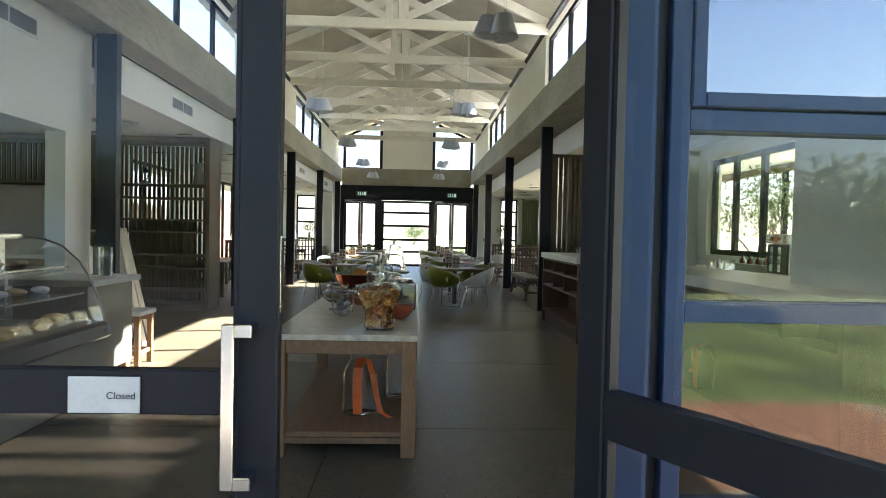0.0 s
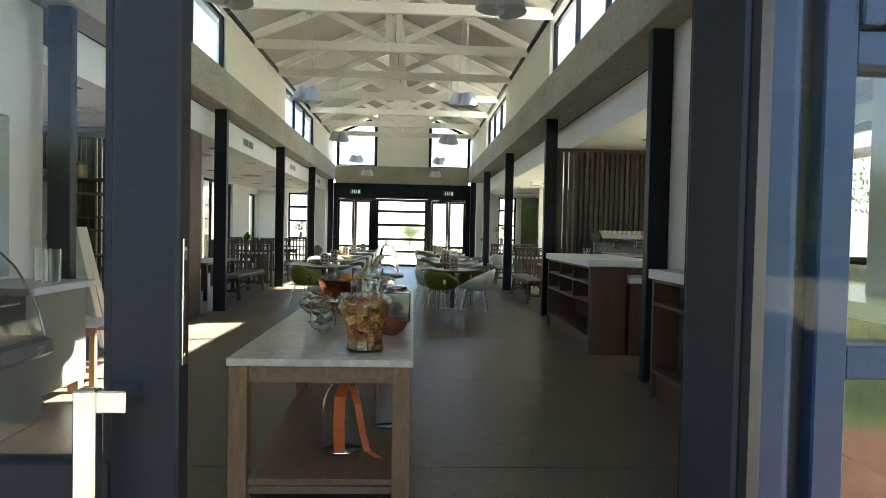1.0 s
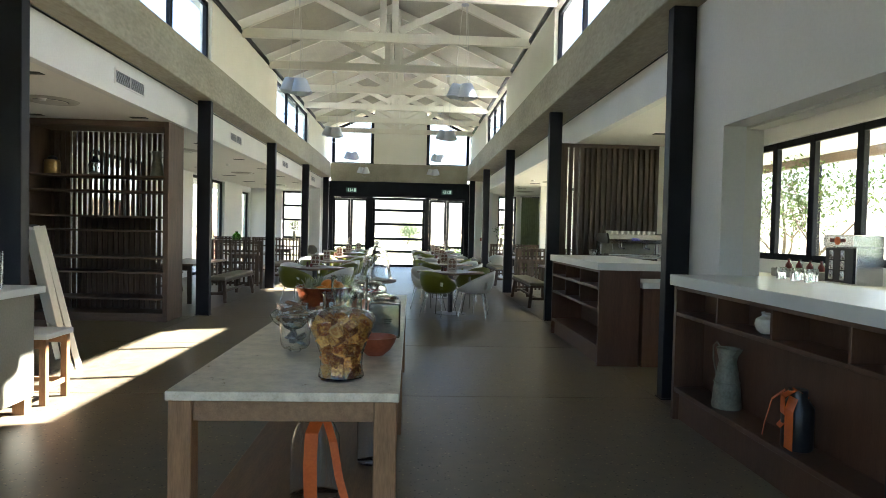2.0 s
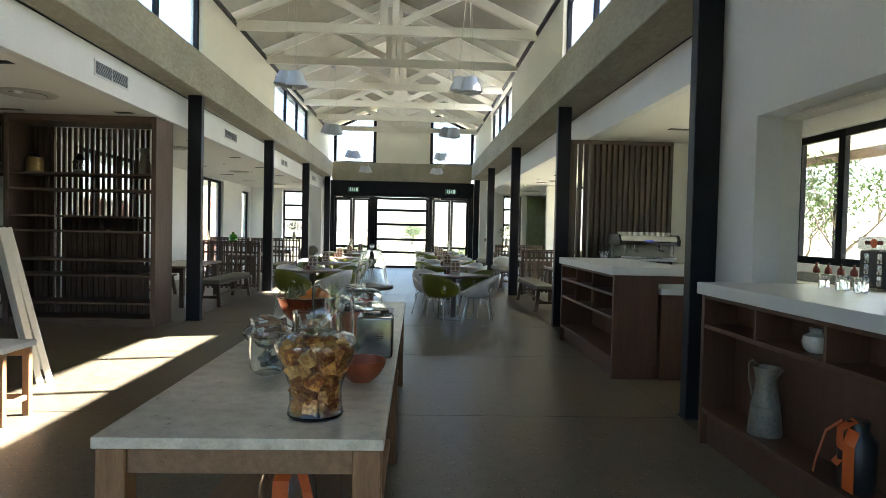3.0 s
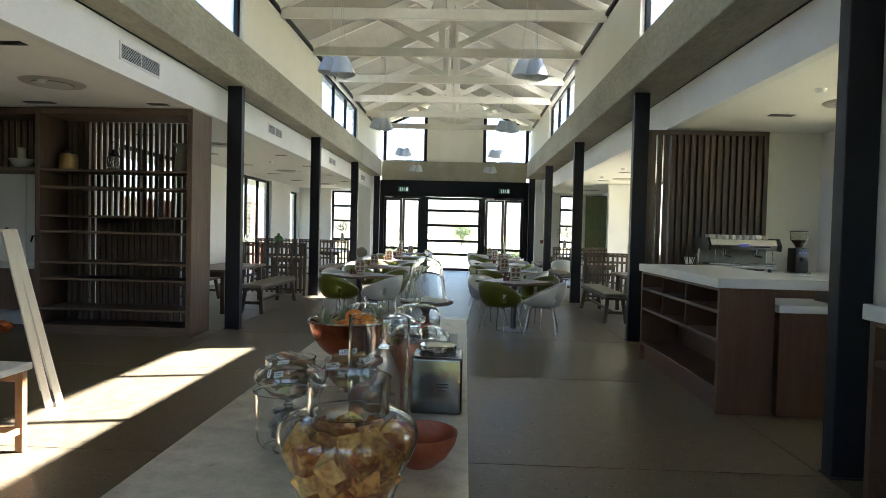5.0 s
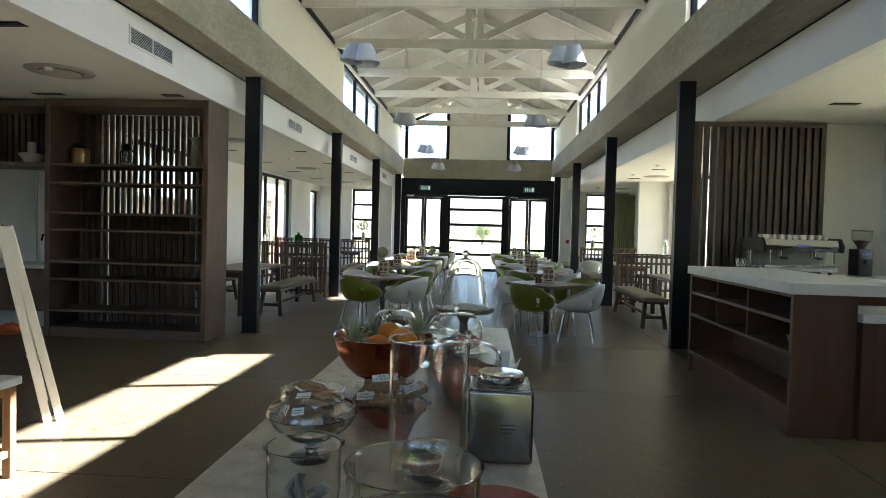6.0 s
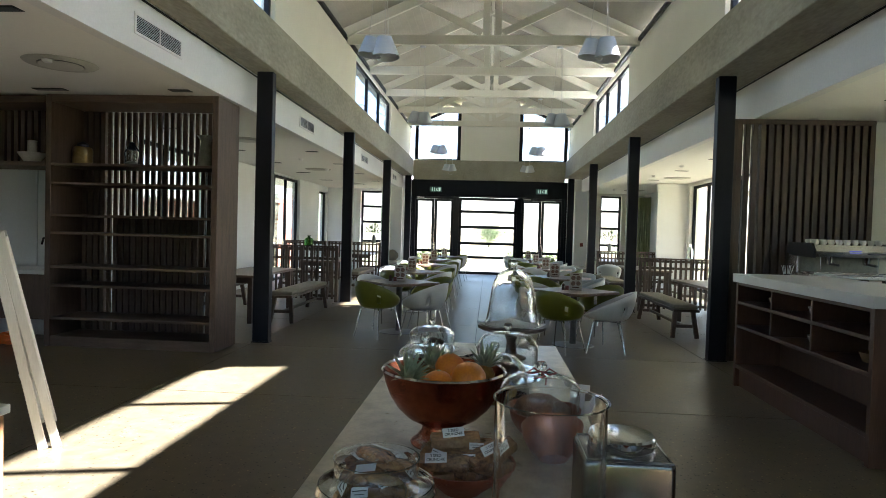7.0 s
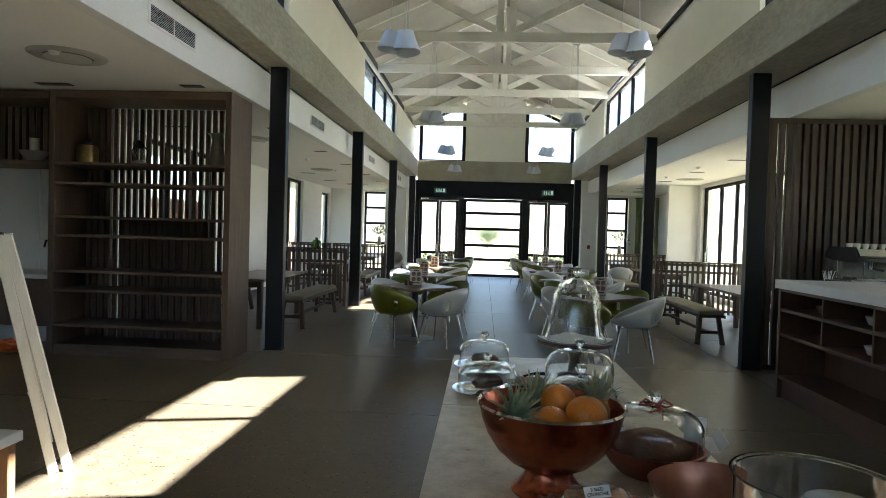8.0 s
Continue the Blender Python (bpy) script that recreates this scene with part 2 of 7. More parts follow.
RED_RIBBON = surface("dark_red_ribbon", (0.20, 0.02, 0.015), (0.30, 0.035, 0.025), 0.5, 0, 8, 90, 0.05)
ORANGE = surface("orange_peel", (0.58, 0.155, 0.011), (0.74, 0.245, 0.018), 0.42, 0, 9, 160, 0.25)
PAPER = surface("white_paper", (0.74, 0.74, 0.72), (0.82, 0.82, 0.80), 0.8, 0, 6, 90, 0.15)
INK = surface("black_ink", (0.02, 0.02, 0.02), (0.04, 0.04, 0.04), 0.7, 0, 6, 90, 0)
TOAST = surface("baked_rusk", (0.25, 0.066, 0.011), (0.68, 0.34, 0.080), 0.75, 0, 16, 70, 0.5, (1, 1, 1), 0.28, 0, (0.44, 0.60))
TOAST_PALE = surface("cut_rusk", (0.42, 0.17, 0.038), (0.76, 0.46, 0.145), 0.75, 0, 20, 80, 0.5, (1, 1, 1), 0.2, 0, (0.40, 0.60))
CAKE_DARK = surface("dark_cake", (0.045, 0.02, 0.012), (0.11, 0.05, 0.03), 0.8, 0, 14, 80, 0.5)
CAKE_PALE = surface("golden_cake", (0.42, 0.26, 0.09), (0.62, 0.44, 0.18), 0.8, 0, 14, 80, 0.4)
LEAF_GREY = surface("pineapple_leaf", (0.19, 0.21, 0.11), (0.42, 0.44, 0.28), 0.55, 0, 12, 60, 0.1)
PINE_SKIN = surface("pineapple_skin", (0.20, 0.10, 0.02), (0.42, 0.24, 0.05), 0.7, 0, 40, 90, 0.6)
FOLIAGE = surface("foliage", (0.045, 0.085, 0.02), (0.11, 0.16, 0.045), 0.7, 0, 3, 20, 0.1, (1, 1, 1), 0.2)
BARK = surface("bark", (0.10, 0.08, 0.06), (0.20, 0.17, 0.13), 0.9, 0, 5, 40, 0.5, (4, 4, 0.7))
ROOFSHEET = surface("pale_roof_sheet", (0.68, 0.68, 0.66), (0.76, 0.76, 0.74), 0.6, 0, 2, 30, 0.05)
VELD = surface("dry_grass", (0.20, 0.19, 0.10), (0.32, 0.29, 0.17), 0.95, 0, 0.6, 30, 0.3)
GRASS = surface("lawn", (0.030, 0.056, 0.010), (0.15, 0.19, 0.045), 0.9, 0, 0.9, 14, 0.4, (1, 1, 1), 0, 0, (0.40, 0.62))
BRICKPAVE = surface("clay_paver", (0.22, 0.105, 0.055), (0.34, 0.175, 0.095), 0.85, 0, 6, 60, 0.25, (1, 1, 1), 0.18)
MORTAR = surface("sand_joint", (0.22, 0.17, 0.11), (0.32, 0.26, 0.18), 0.95, 0, 6, 90, 0.2)
REDBRICK = surface("red_face_brick", (0.20, 0.06, 0.035), (0.34, 0.12, 0.07), 0.85, 0, 6, 60, 0.25, (1, 1, 1), 0.2)
CURTAIN = surface("sage_curtain", (0.24, 0.27, 0.13), (0.34, 0.37, 0.20), 0.9, 0, 6, 120, 0.1)
BOTTLE_GREEN = solid_glass("green_bottle_glass", (0.16, 0.42, 0.04))
BOTTLE_CLEAR = solid_glass("clear_bottle_glass", (0.90, 0.93, 0.88))
SAUCE = surface("red_sauce", (0.12, 0.018, 0.010), (0.20, 0.03, 0.018), 0.4, 0, 6, 60, 0)
CERAMIC = surface("glazed_cream_ceramic", (0.55, 0.53, 0.47), (0.68, 0.66, 0.60), 0.25, 0, 6, 40, 0.05)
BASKET = surface("woven_basket", (0.20, 0.13, 0.06), (0.34, 0.24, 0.13), 0.85, 0, 10, 70, 0.5)
PANE = clear_pane("window_pane")
# Mirror share raised by hand so the reflected sky looks bright.
PANE_REFLECTIVE = clear_pane("boosted_mirror_pane", (0.62, 0.66, 0.70), 0.20)
PANE_FRONT = clear_pane("tinted_front_pane", (0.84, 0.85, 0.83), 0.045)
# Mirror share lowered so the door leaves show little reflected daylight.
PANE_WEAK = clear_pane("weak_mirror_pane", (0.96, 0.97, 0.965), 0.010)
CEILING_PAINT = surface("pale_ceiling_paint", (0.83, 0.82, 0.77), (0.87, 0.86, 0.81), 0.9, 0, 1.2, 40, 0.05)
for dark_paint in (FRAME_DARK, STEEL_DARK, FRAME_BLUE):
    dark_paint.node_tree.nodes["Principled BSDF"].inputs["Specular IOR Level"].default_value = 0.20
GLASS = solid_glass("clear_glass")
SIGN_GREEN = glow("exit_sign_green", (0.022, 0.06, 0.042), 0.01)
SIGN_WHITE = glow("exit_sign_white", (0.45, 0.62, 0.50), 0.05)
DISPLAY_BLUE = glow("blue_display", (0.10, 0.12, 0.5), 0.05)
CARD = surface("grey_white_card", (0.40, 0.40, 0.385), (0.46, 0.46, 0.445), 0.7, 0, 6, 90, 0.05)
OLIVE_PANEL = surface("olive_grey_panel", (0.20, 0.19, 0.145), (0.27, 0.255, 0.20), 0.45, 0, 2, 60, 0.04)
CELLO = thin_glass("cellophane", (0.95, 0.95, 0.94), 28, 0.55, 0.09)


# ---- small building kit ----
def thing(name, label, category, group="", kind="", at=(0, 0, 0), turn=0.0):
    ob = new(name)
    ob.matrix_basis = pose(at[0], at[1], at[2], 0, 0, turn)
    return tagged(ob, label, category, group, kind)


def part(name, bm, material, parent=None, label="", smooth=False):
    me = bpy.data.meshes.new(name)
    bm.normal_update()
    bm.to_mesh(me)
    bm.free()
    me.materials.append(material)
    if smooth:
        me.polygons.foreach_set("use_smooth", [True] * len(me.polygons))
        me.set_sharp_from_angle(angle=radians(38))
    ob = new(name, me)
    if parent:
        ob.parent = parent
    if label:
        ob["label"] = label
    return ob


def share(ob, name, m, parent):
    """Another piece on the same mesh, at the pose m under parent."""
    o = new(name, ob.data)
    o.parent = parent
    o.matrix_basis = m
    return o


def box(x0, x1, y0, y1, z0, z1, bevel=0.0, bm=None, seg=1):
    bm = bm or bmesh.new()
    m = Matrix.LocRotScale(((x0 + x1) / 2, (y0 + y1) / 2, (z0 + z1) / 2), None, (abs(x1 - x0), abs(y1 - y0), abs(z1 - z0)))
    made = bmesh.ops.create_cube(bm, size=1.0, matrix=m)
    if bevel:
        edges = {e for v in made["verts"] for e in v.link_edges}
        bmesh.ops.bevel(bm, geom=list(edges), offset=bevel, segments=seg, affect="EDGES", profile=0.6)
    return bm


def turned(bm, m):
    bmesh.ops.transform(bm, matrix=m, verts=bm.verts)
    return bm


def bar(p, q, w, h, bevel=0.0, bm=None, up=(0, 0, 1)):
    """A straight timber or steel bar from p to q, w wide and h deep."""
    p, q = Vector(p), Vector(q)
    d = q - p
    side = d.cross(Vector(up)).normalized() if d.normalized().cross(Vector(up)).length > 1e-4 else Vector((1, 0, 0))
    top = side.cross(d).normalized()
    m = Matrix((side, d.normalized(), top)).transposed().to_4x4()
    m.translation = (p + q) / 2
    piece = box(-w / 2, w / 2, -d.length / 2, d.length / 2, -h / 2, h / 2, bevel)
    turned(piece, m)
    if bm is None:
        return piece
    return merged(bm, piece)


def merged(bm, other):
    me = bpy.data.meshes.new("tmp")
    other.to_mesh(me)
    other.free()
    bm.from_mesh(me)
    bpy.data.meshes.remove(me)
    return bm


def lathe(profile, seg=32, centre=(0, 0, 0), bm=None, squash=(1, 1)):
    """Turned shape from (radius, height) pairs; a radius of 0 closes it."""
    bm = bm or bmesh.new()
    rings = []
    for r, z in profile:
        if r < 1e-6:
            rings.append([bm.verts.new((centre[0], centre[1], centre[2] + z))])
        else:
            rings.append([bm.verts.new((centre[0] + r * squash[0] * math.cos(2 * math.pi * i / seg), centre[1] + r * squash[1] * math.sin(2 * math.pi * i / seg), centre[2] + z)) for i in range(seg)])
    for a, b in zip(rings, rings[1:]):
        for i in range(seg):
            j = (i + 1) % seg
            if len(a) == 1 and len(b) == 1:
                continue
            if len(a) == 1:
                bm.faces.new((a[0], b[j], b[i]))
            elif len(b) == 1:
                bm.faces.new((a[i], a[j], b[0]))
            else:
                bm.faces.new((a[i], a[j], b[j], b[i]))
    bmesh.ops.recalc_face_normals(bm, faces=bm.faces)
    return bm


def vessel(outer, wall=0.004, seg=40, bm=None, centre=(0, 0, 0)):
    """A hollow vessel open at the top: outer profile from the base up, then back down inside."""
    inner = [(max(r - wall, 0.0005), z) for r, z in outer[1:]]
    inner = [(r, z) for r, z in inner]
    base = outer[1][1] + 2 * wall if outer[0][0] < 1e-6 else outer[0][1] + 2 * wall
    down = [p for p in reversed(inner) if p[1] > base]
    full = list(outer) + down + [(max(outer[1][0] - wall, 0.001), base), (0, base)]
    return lathe(full, seg, centre, bm)


def dome(r, h, wall=0.004, seg=40, z=0.0, flare=0.0, shoulder=0.55):
    """A glass dome, open below, with its knob."""
    out = [(r + flare, 0.0), (r + flare * 0.3, 0.012), (r, 0.03), (r * 0.995, h * shoulder)]
    for i in range(1, 10):
        a = i / 10 * math.pi / 2
        out.append((r * 0.995 * math.cos(a) ** 0.55, h * shoulder + h * (1 - shoulder) * math.sin(a)))
    inner = [(max(a - wall, 0.001), b - (wall if b > h * shoulder else 0)) for a, b in out]
    prof = [(0, h - wall)] + [p for p in reversed(inner)] + out + [(0.012, h), (0.010, h + 0.012), (0.019, h + 0.024), (0.022, h + 0.036), (0.016, h + 0.048), (0, h + 0.052)]
    return lathe([(a, b + z) for a, b in prof], seg)


def tube(points, r, seg=8, bm=None, closed=False):
    """A round rod through the points."""
    bm = bm or bmesh.new()
    pts = [Vector(p) for p in points]
    rings, n = [], len(pts)
    prev = None
    for i, p in enumerate(pts):
        a = pts[i - 1] if i or closed else p
        b = pts[(i + 1) % n] if i < n - 1 or closed else p
        d = (b - a).normalized()
        if prev is None:
            side = d.orthogonal().normalized()
        else:
            side = (prev - d * prev.dot(d)).normalized()
        prev = side
        up = d.cross(side)
        rings.append([bm.verts.new(p + r * (math.cos(2 * math.pi * k / seg) * side + math.sin(2 * math.pi * k / seg) * up)) for k in range(seg)])
    pairs = list(zip(rings, rings[1:])) + ([(rings[-1], rings[0])] if closed else [])
    for a, b in pairs:
        for k in range(seg):
            bm.faces.new((a[k], a[(k + 1) % seg], b[(k + 1) % seg], b[k]))
    if not closed:
        bm.faces.new(list(reversed(rings[0])))
        bm.faces.new(rings[-1])
    bmesh.ops.recalc_face_normals(bm, faces=bm.faces)
    return bm


def strip(points, across, thick=0.002):
    """A bent ribbon or sheet through the points, with real thickness."""
    bm = bmesh.new()
    across = Vector(across)
    pts = [Vector(p) for p in points]
    rows = []
    for i, p in enumerate(pts):
        d = (pts[min(i + 1, len(pts) - 1)] - pts[max(i - 1, 0)]).normalized()
        nrm = d.cross(across).normalized() * thick / 2
        rows.append([bm.verts.new(p + s * across / 2 + t * nrm) for s, t in ((-1, 1), (1, 1), (1, -1), (-1, -1))])
    for a, b in zip(rows, rows[1:]):
        for k in range(4):
            bm.faces.new((a[k], a[(k + 1) % 4], b[(k + 1) % 4], b[k]))
    bm.faces.new(list(reversed(rows[0])))
    bm.faces.new(rows[-1])
    bmesh.ops.recalc_face_normals(bm, faces=bm.faces)
    return bm


def lump(r, seed, squash=(1, 1, 1), rough=0.18, sub=2, freq=2.2):
    bm = bmesh.new()
    bmesh.ops.create_icosphere(bm, subdivisions=sub, radius=1.0)
    for v in bm.verts:
        k = 1 + rough * noise.noise(v.co * freq + Vector((seed * 3.7, seed * 1.3, seed)))
        v.co = Vector((v.co.x * squash[0], v.co.y * squash[1], v.co.z * squash[2])) * r * k
    return bm


def lettering(name, words, size, m, material, parent=None):
    """Flat raised letters in the built-in font."""
    cu = bpy.data.curves.new(name, "FONT")
    cu.body, cu.size, cu.extrude, cu.align_x, cu.align_y = words, size, 0.0006, "CENTER", "CENTER"
    tmp = new("tmp", cu)
    dep = bpy.context.evaluated_depsgraph_get()
    me = bpy.data.meshes.new_from_object(tmp.evaluated_get(dep))
    bpy.data.objects.remove(tmp)
    me.materials.clear()
    me.materials.append(material)
    ob = new(name, me)
    ob.parent = parent
    ob.matrix_basis = m
    return ob


# ---- ground and surroundings ----
bm = bmesh.new()
for i in range(41):
    for j in range(41):
        x, y = -400 + i * 20, -400 + j * 20
        bm.verts.new((x, y, -0.06))
bm.verts.ensure_lookup_table()
for i in range(40):
    for j in range(40):
        a = i * 41 + j
        bm.faces.new((bm.verts[a], bm.verts[a + 41], bm.verts[a + 42], bm.verts[a + 1]))
tagged(part("ground", bm, VELD), "dry pale grassland that runs to the horizon", "ground", "", "structure")
tagged(part("lawn", box(0.35, 16, -13, -1.75, -0.059, -0.05), GRASS), "mown green lawn before the terrace", "lawn", "", "structure")
# Unseen dark ground, added to dim what the left door glass mirrors.
tagged(part("driveway", box(-16, 0.345, -13, -1.75, -0.059, -0.048), surface("dim_reflection_ground", (0.035, 0.034, 0.033), (0.06, 0.058, 0.055), 0.9, 0, 1.5, 90, 0.3)), "unseen dark ground added to dim the door glass reflection", "driveway", "", "structure")


def paving(name, x0, x1, y0, y1, label):
    """A terrace of clay pavers on a sand bed; the pavers are pieces of their own."""
    bed = tagged(part(name, box(x0, x1, y0, y1, -0.055, -0.012), MORTAR), label, "paving", "", "structure")
    return bed


terrace = paving("pavement", -3.4, 4.6, -1.75, 1.63, "terrace of clay brick pavers before the entrance")
patio = paving("pavement_2", -3.6, 3.6, 26.3, 31.0, "sunlit clay brick patio beyond the far doors")

# ---- floor: slabs with saw-cut joints ----
floor = tagged(part("floor", box(-7.6, 7.4, 1.65, 28.6, -0.14, -0.006), surface("joint_filler", (0.03, 0.028, 0.024), (0.05, 0.046, 0.04), 0.9)), "polished concrete floor in large slabs with fine joints", "floor", "", "structure")
ys = [1.65, 4.30, 6.61, 9.04, 11.36, 13.66, 15.96, 18.26, 20.56, 22.86, 25.16, 28.6]
xs = [-7.6, -5.6, -2.95, -0.10, 2.75, 5.6, 7.4]
for y0, y1 in zip(ys, ys[1:]):
    for x0, x1 in zip(xs, xs[1:]):
        part("floor_slab", box(x0 + 0.004, x1 - 0.004, y0 + 0.004, y1 - 0.004, -0.1, 0.0), CONCRETE_FLOOR, floor)


# ---- walls ----
def wall(name, axis, at0, at1, u0, u1, z0, z1, holes, material, label):
    """A wall across axis between at0 and at1, with openings (u0, u1, z0, z1) through it."""
    bm = bmesh.new()
    us = sorted({u0, u1, *[h[0] for h in holes], *[h[1] for h in holes]})
    us = [u for u in us if u0 <= u <= u1]
    for a, b in zip(us, us[1:]):
        mid = (a + b) / 2
        cuts = sorted((h[2], h[3]) for h in holes if h[0] < mid < h[1])
        lo = z0
        for c, d in cuts + [(z1, z1)]:
            if c > lo + 1e-6:
                if axis == "x":
                    box(at0, at1, a, b, lo, c, 0, bm)
                else:
                    box(a, b, at0, at1, lo, c, 0, bm)
            lo = max(lo, d)
    bmesh.ops.remove_doubles(bm, verts=bm.verts, dist=1e-5)
    return tagged(part(name, bm, material), label, "wall", "", "structure")


def glazing(name, axis, at, us, zs, label, frame=FRAME_DARK, w=0.06, depth=0.07, skip=(), pane=PANE, category="window"):
    """A framed window: bars at us and zs, a pane in each field not in skip."""
    ob = thing(name, label, category, "", "structure")
    bm = bmesh.new()
    for i, u in enumerate(us):
        a, b = (u - w / 2, u + w / 2)
        if axis == "x":
            box(at - depth / 2, at + depth / 2, a, b, zs[0] - w / 2, zs[-1] + w / 2, 0.004, bm)
        else:
            box(a, b, at - depth / 2, at + depth / 2, zs[0] - w / 2, zs[-1] + w / 2, 0.004, bm)
    part("window_frame", bm, frame, ob)
    for k, z in enumerate(zs):
        for i in range(len(us) - 1):
            if (i, k - 1) in skip and (i, k) in skip:
                continue
            a, b = us[i] + w / 2, us[i + 1] - w / 2
            d = depth / 2 - 0.004
            rail = box(at - d, at + d, a, b, z - w / 2, z + w / 2, 0.003) if axis == "x" else box(a, b, at - d, at + d, z - w / 2, z + w / 2, 0.003)
            part("rail", rail, frame, ob)
    for i in range(len(us) - 1):
        for k in range(len(zs) - 1):
            if (i, k) in skip:
                continue
            a, b, c, d = us[i] + w / 2, us[i + 1] - w / 2, zs[k] + w / 2, zs[k + 1] - w / 2
            p = box(at - 0.003, at + 0.003, a, b, c, d) if axis == "x" else box(a, b, at - 0.003, at + 0.003, c, d)
            part("pane", p, pane, ob).visible_shadow = pane is not PANE
    return ob


COLS = [6.66, 11.58, 16.40, 21.25]
LX, RX = -2.76, 2.775
BEAM0, BEAM1 = 3.48, 4.08
EAVE = 5.20
RIDGE = 6.46
FAR = 26.05


def steel_column(x0, x1, y):
    ob = thing("column", "dark charcoal painted steel column standing on the concrete floor", "column", "steel columns of the hall", "structure")
    part("shaft", box(x0, x1, y - 0.1, y + 0.02, 0, BEAM0, 0.006), STEEL_DARK, ob)
    part("base_plate", box(x0 - 0.012, x1 + 0.012, y - 0.112, y + 0.032, 0.0, 0.012, 0.003), STEEL_DARK, ob)
    return ob


for y in COLS:
    steel_column(LX - 0.21, LX, y)
    steel_column(RX, RX + 0.21, y)
for x0 in (LX - 0.21, RX):
    steel_column(x0, x0 + 0.21, FAR - 0.14)

tagged(part("concrete_beam", box(-3.06, LX + 0.05, 1.75, FAR, BEAM0, BEAM1, 0.01), CONCRETE), "raw cast concrete ring beam over the steel columns", "beam", "ring beams", "structure")
tagged(part("concrete_beam", box(RX - 0.105, 3.27, 1.75, FAR, BEAM0, BEAM1, 0.01), CONCRETE), "raw cast concrete ring beam over the steel columns", "beam", "ring beams", "structure")
tagged(part("concrete_beam", box(LX + 0.052, RX - 0.107, FAR - 0.1, FAR + 0.2, 3.36, 4.06, 0.01), CONCRETE), "raw cast concrete beam over the far doors", "beam", "ring beams", "structure")
tagged(part("concrete_beam", box(LX + 0.052, RX - 0.107, 1.65, 1.95, 3.0, 4.0, 0.01), CONCRETE), "raw cast concrete beam over the entrance", "beam", "ring beams", "structure")

# clerestory: windows in the first and third bays, plaster in the others
WIN = {"west": [(7.1, 11.72), (16.72, 21.5)], "east": [(6.9, 11.45), (16.72, 20.95)]}
for side, (a0, a1) in (("west", (-3.03, -2.84)), ("east", (2.80, 2.99))):
    holes = [(a, b, BEAM1 + 0.0, 5.16) for a, b in WIN[side]]
    wall("wall_clerestory_" + side, "x", a0, a1, 1.75, FAR + 0.1, BEAM1 + 0.002, EAVE, holes, CREAM, "cream plaster wall between the clerestory windows")
    for k, (a, b) in enumerate(WIN[side]):
        at = (a0 + a1) / 2
        us = [a + 0.03 + (b - a - 0.06) * i / 3 for i in range(4)]
        glazing(f"window_clerestory_{side}_{k + 1}", "x", at, us, [BEAM1 + 0.04, 5.09], "three-light clerestory window in a charcoal frame", w=0.075)
    xe = -2.80 if side == "west" else 2.76
    tagged(part("wall_plate", box(xe - 0.04, xe + 0.02, 1.75, FAR, EAVE - 0.03, EAVE + 0.035, 0.004), STEEL_DARK), "dark steel wall plate along the eaves", "beam", "wall plates", "structure")

# roof: sloping boarded ceiling with overhanging eaves
bm = bmesh.new()
slope = (RIDGE - EAVE) / 2.85
nb = 22
for sgn in (-1, 1):
    for i in range(nb):
        s0, s1 = i / nb, (i + 1) / nb
        half = 3.22
        x0, x1 = half * s0, half * s1 - 0.002
        z0, z1 = RIDGE + 0.16 - slope * x0, RIDGE + 0.16 - slope * x1
        th = 0.03
        vs = [bm.verts.new((sgn * x, y, z + t)) for y in (1.25, FAR + 0.5) for x, z in ((x0, z0), (x1, z1)) for t in (0, th)]
        for f in ((0, 1, 3, 2), (4, 6, 7, 5), (0, 4, 5, 1), (2, 3, 7, 6), (0, 2, 6, 4), (1, 5, 7, 3)):
            bm.faces.new([vs[k] for k in f])
bmesh.ops.recalc_face_normals(bm, faces=bm.faces)
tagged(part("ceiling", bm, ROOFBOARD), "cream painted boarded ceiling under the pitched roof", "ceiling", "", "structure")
bm = bmesh.new()
for sgn in (-1, 1):
    x1, z0, z1 = sgn * 3.26, RIDGE + 0.20, RIDGE + 0.20 - slope * 3.26
    vs = [bm.verts.new((x, y, z + t)) for y in (1.20, FAR + 0.55) for x, z in ((0, z0), (x1, z1)) for t in (0, 0.06)]
    for f in ((0, 1, 3, 2), (4, 6, 7, 5), (0, 4, 5, 1), (2, 3, 7, 6), (0, 2, 6, 4), (1, 5, 7, 3)):
        bm.faces.new([vs[k] for k in f])
bmesh.ops.recalc_face_normals(bm, faces=bm.faces)
tagged(part("roof", bm, GALV), "metal sheet roof over the hall", "roof", "", "structure")


def truss(y):
    ob = thing("roof_truss", "cream painted timber roof truss with twin king posts", "roof truss", "timber trusses", "structure")
    zb = 5.17
    part("bottom_chord", box(-2.79, 2.75, y - 0.04, y + 0.04, zb - 0.09, zb + 0.09, 0.006), ROOFPAINT, ob)
    for sgn in (-1, 1):
        part("rafter", bar((sgn * 2.84, y + 0.085 * sgn, EAVE + 0.06), (0, y + 0.085 * sgn, RIDGE + 0.06), 0.08, 0.17, 0.005), ROOFPAINT, ob)
        part("king_post", box(sgn * 0.115 - 0.065, sgn * 0.115 + 0.065, y - 0.035, y + 0.035, zb + 0.09, RIDGE + 0.05, 0.004), ROOFPAINT, ob)
        part("brace", bar((sgn * 0.19, y, zb + 0.13), (sgn * 1.42, y, EAVE + 0.1 + slope * 1.34), 0.06, 0.14, 0.005), ROOFPAINT, ob)
    return ob


first = truss(4.23)
for k in range(1, 10):
    copy_thing(first, pose(0, k * 2.29, 0))
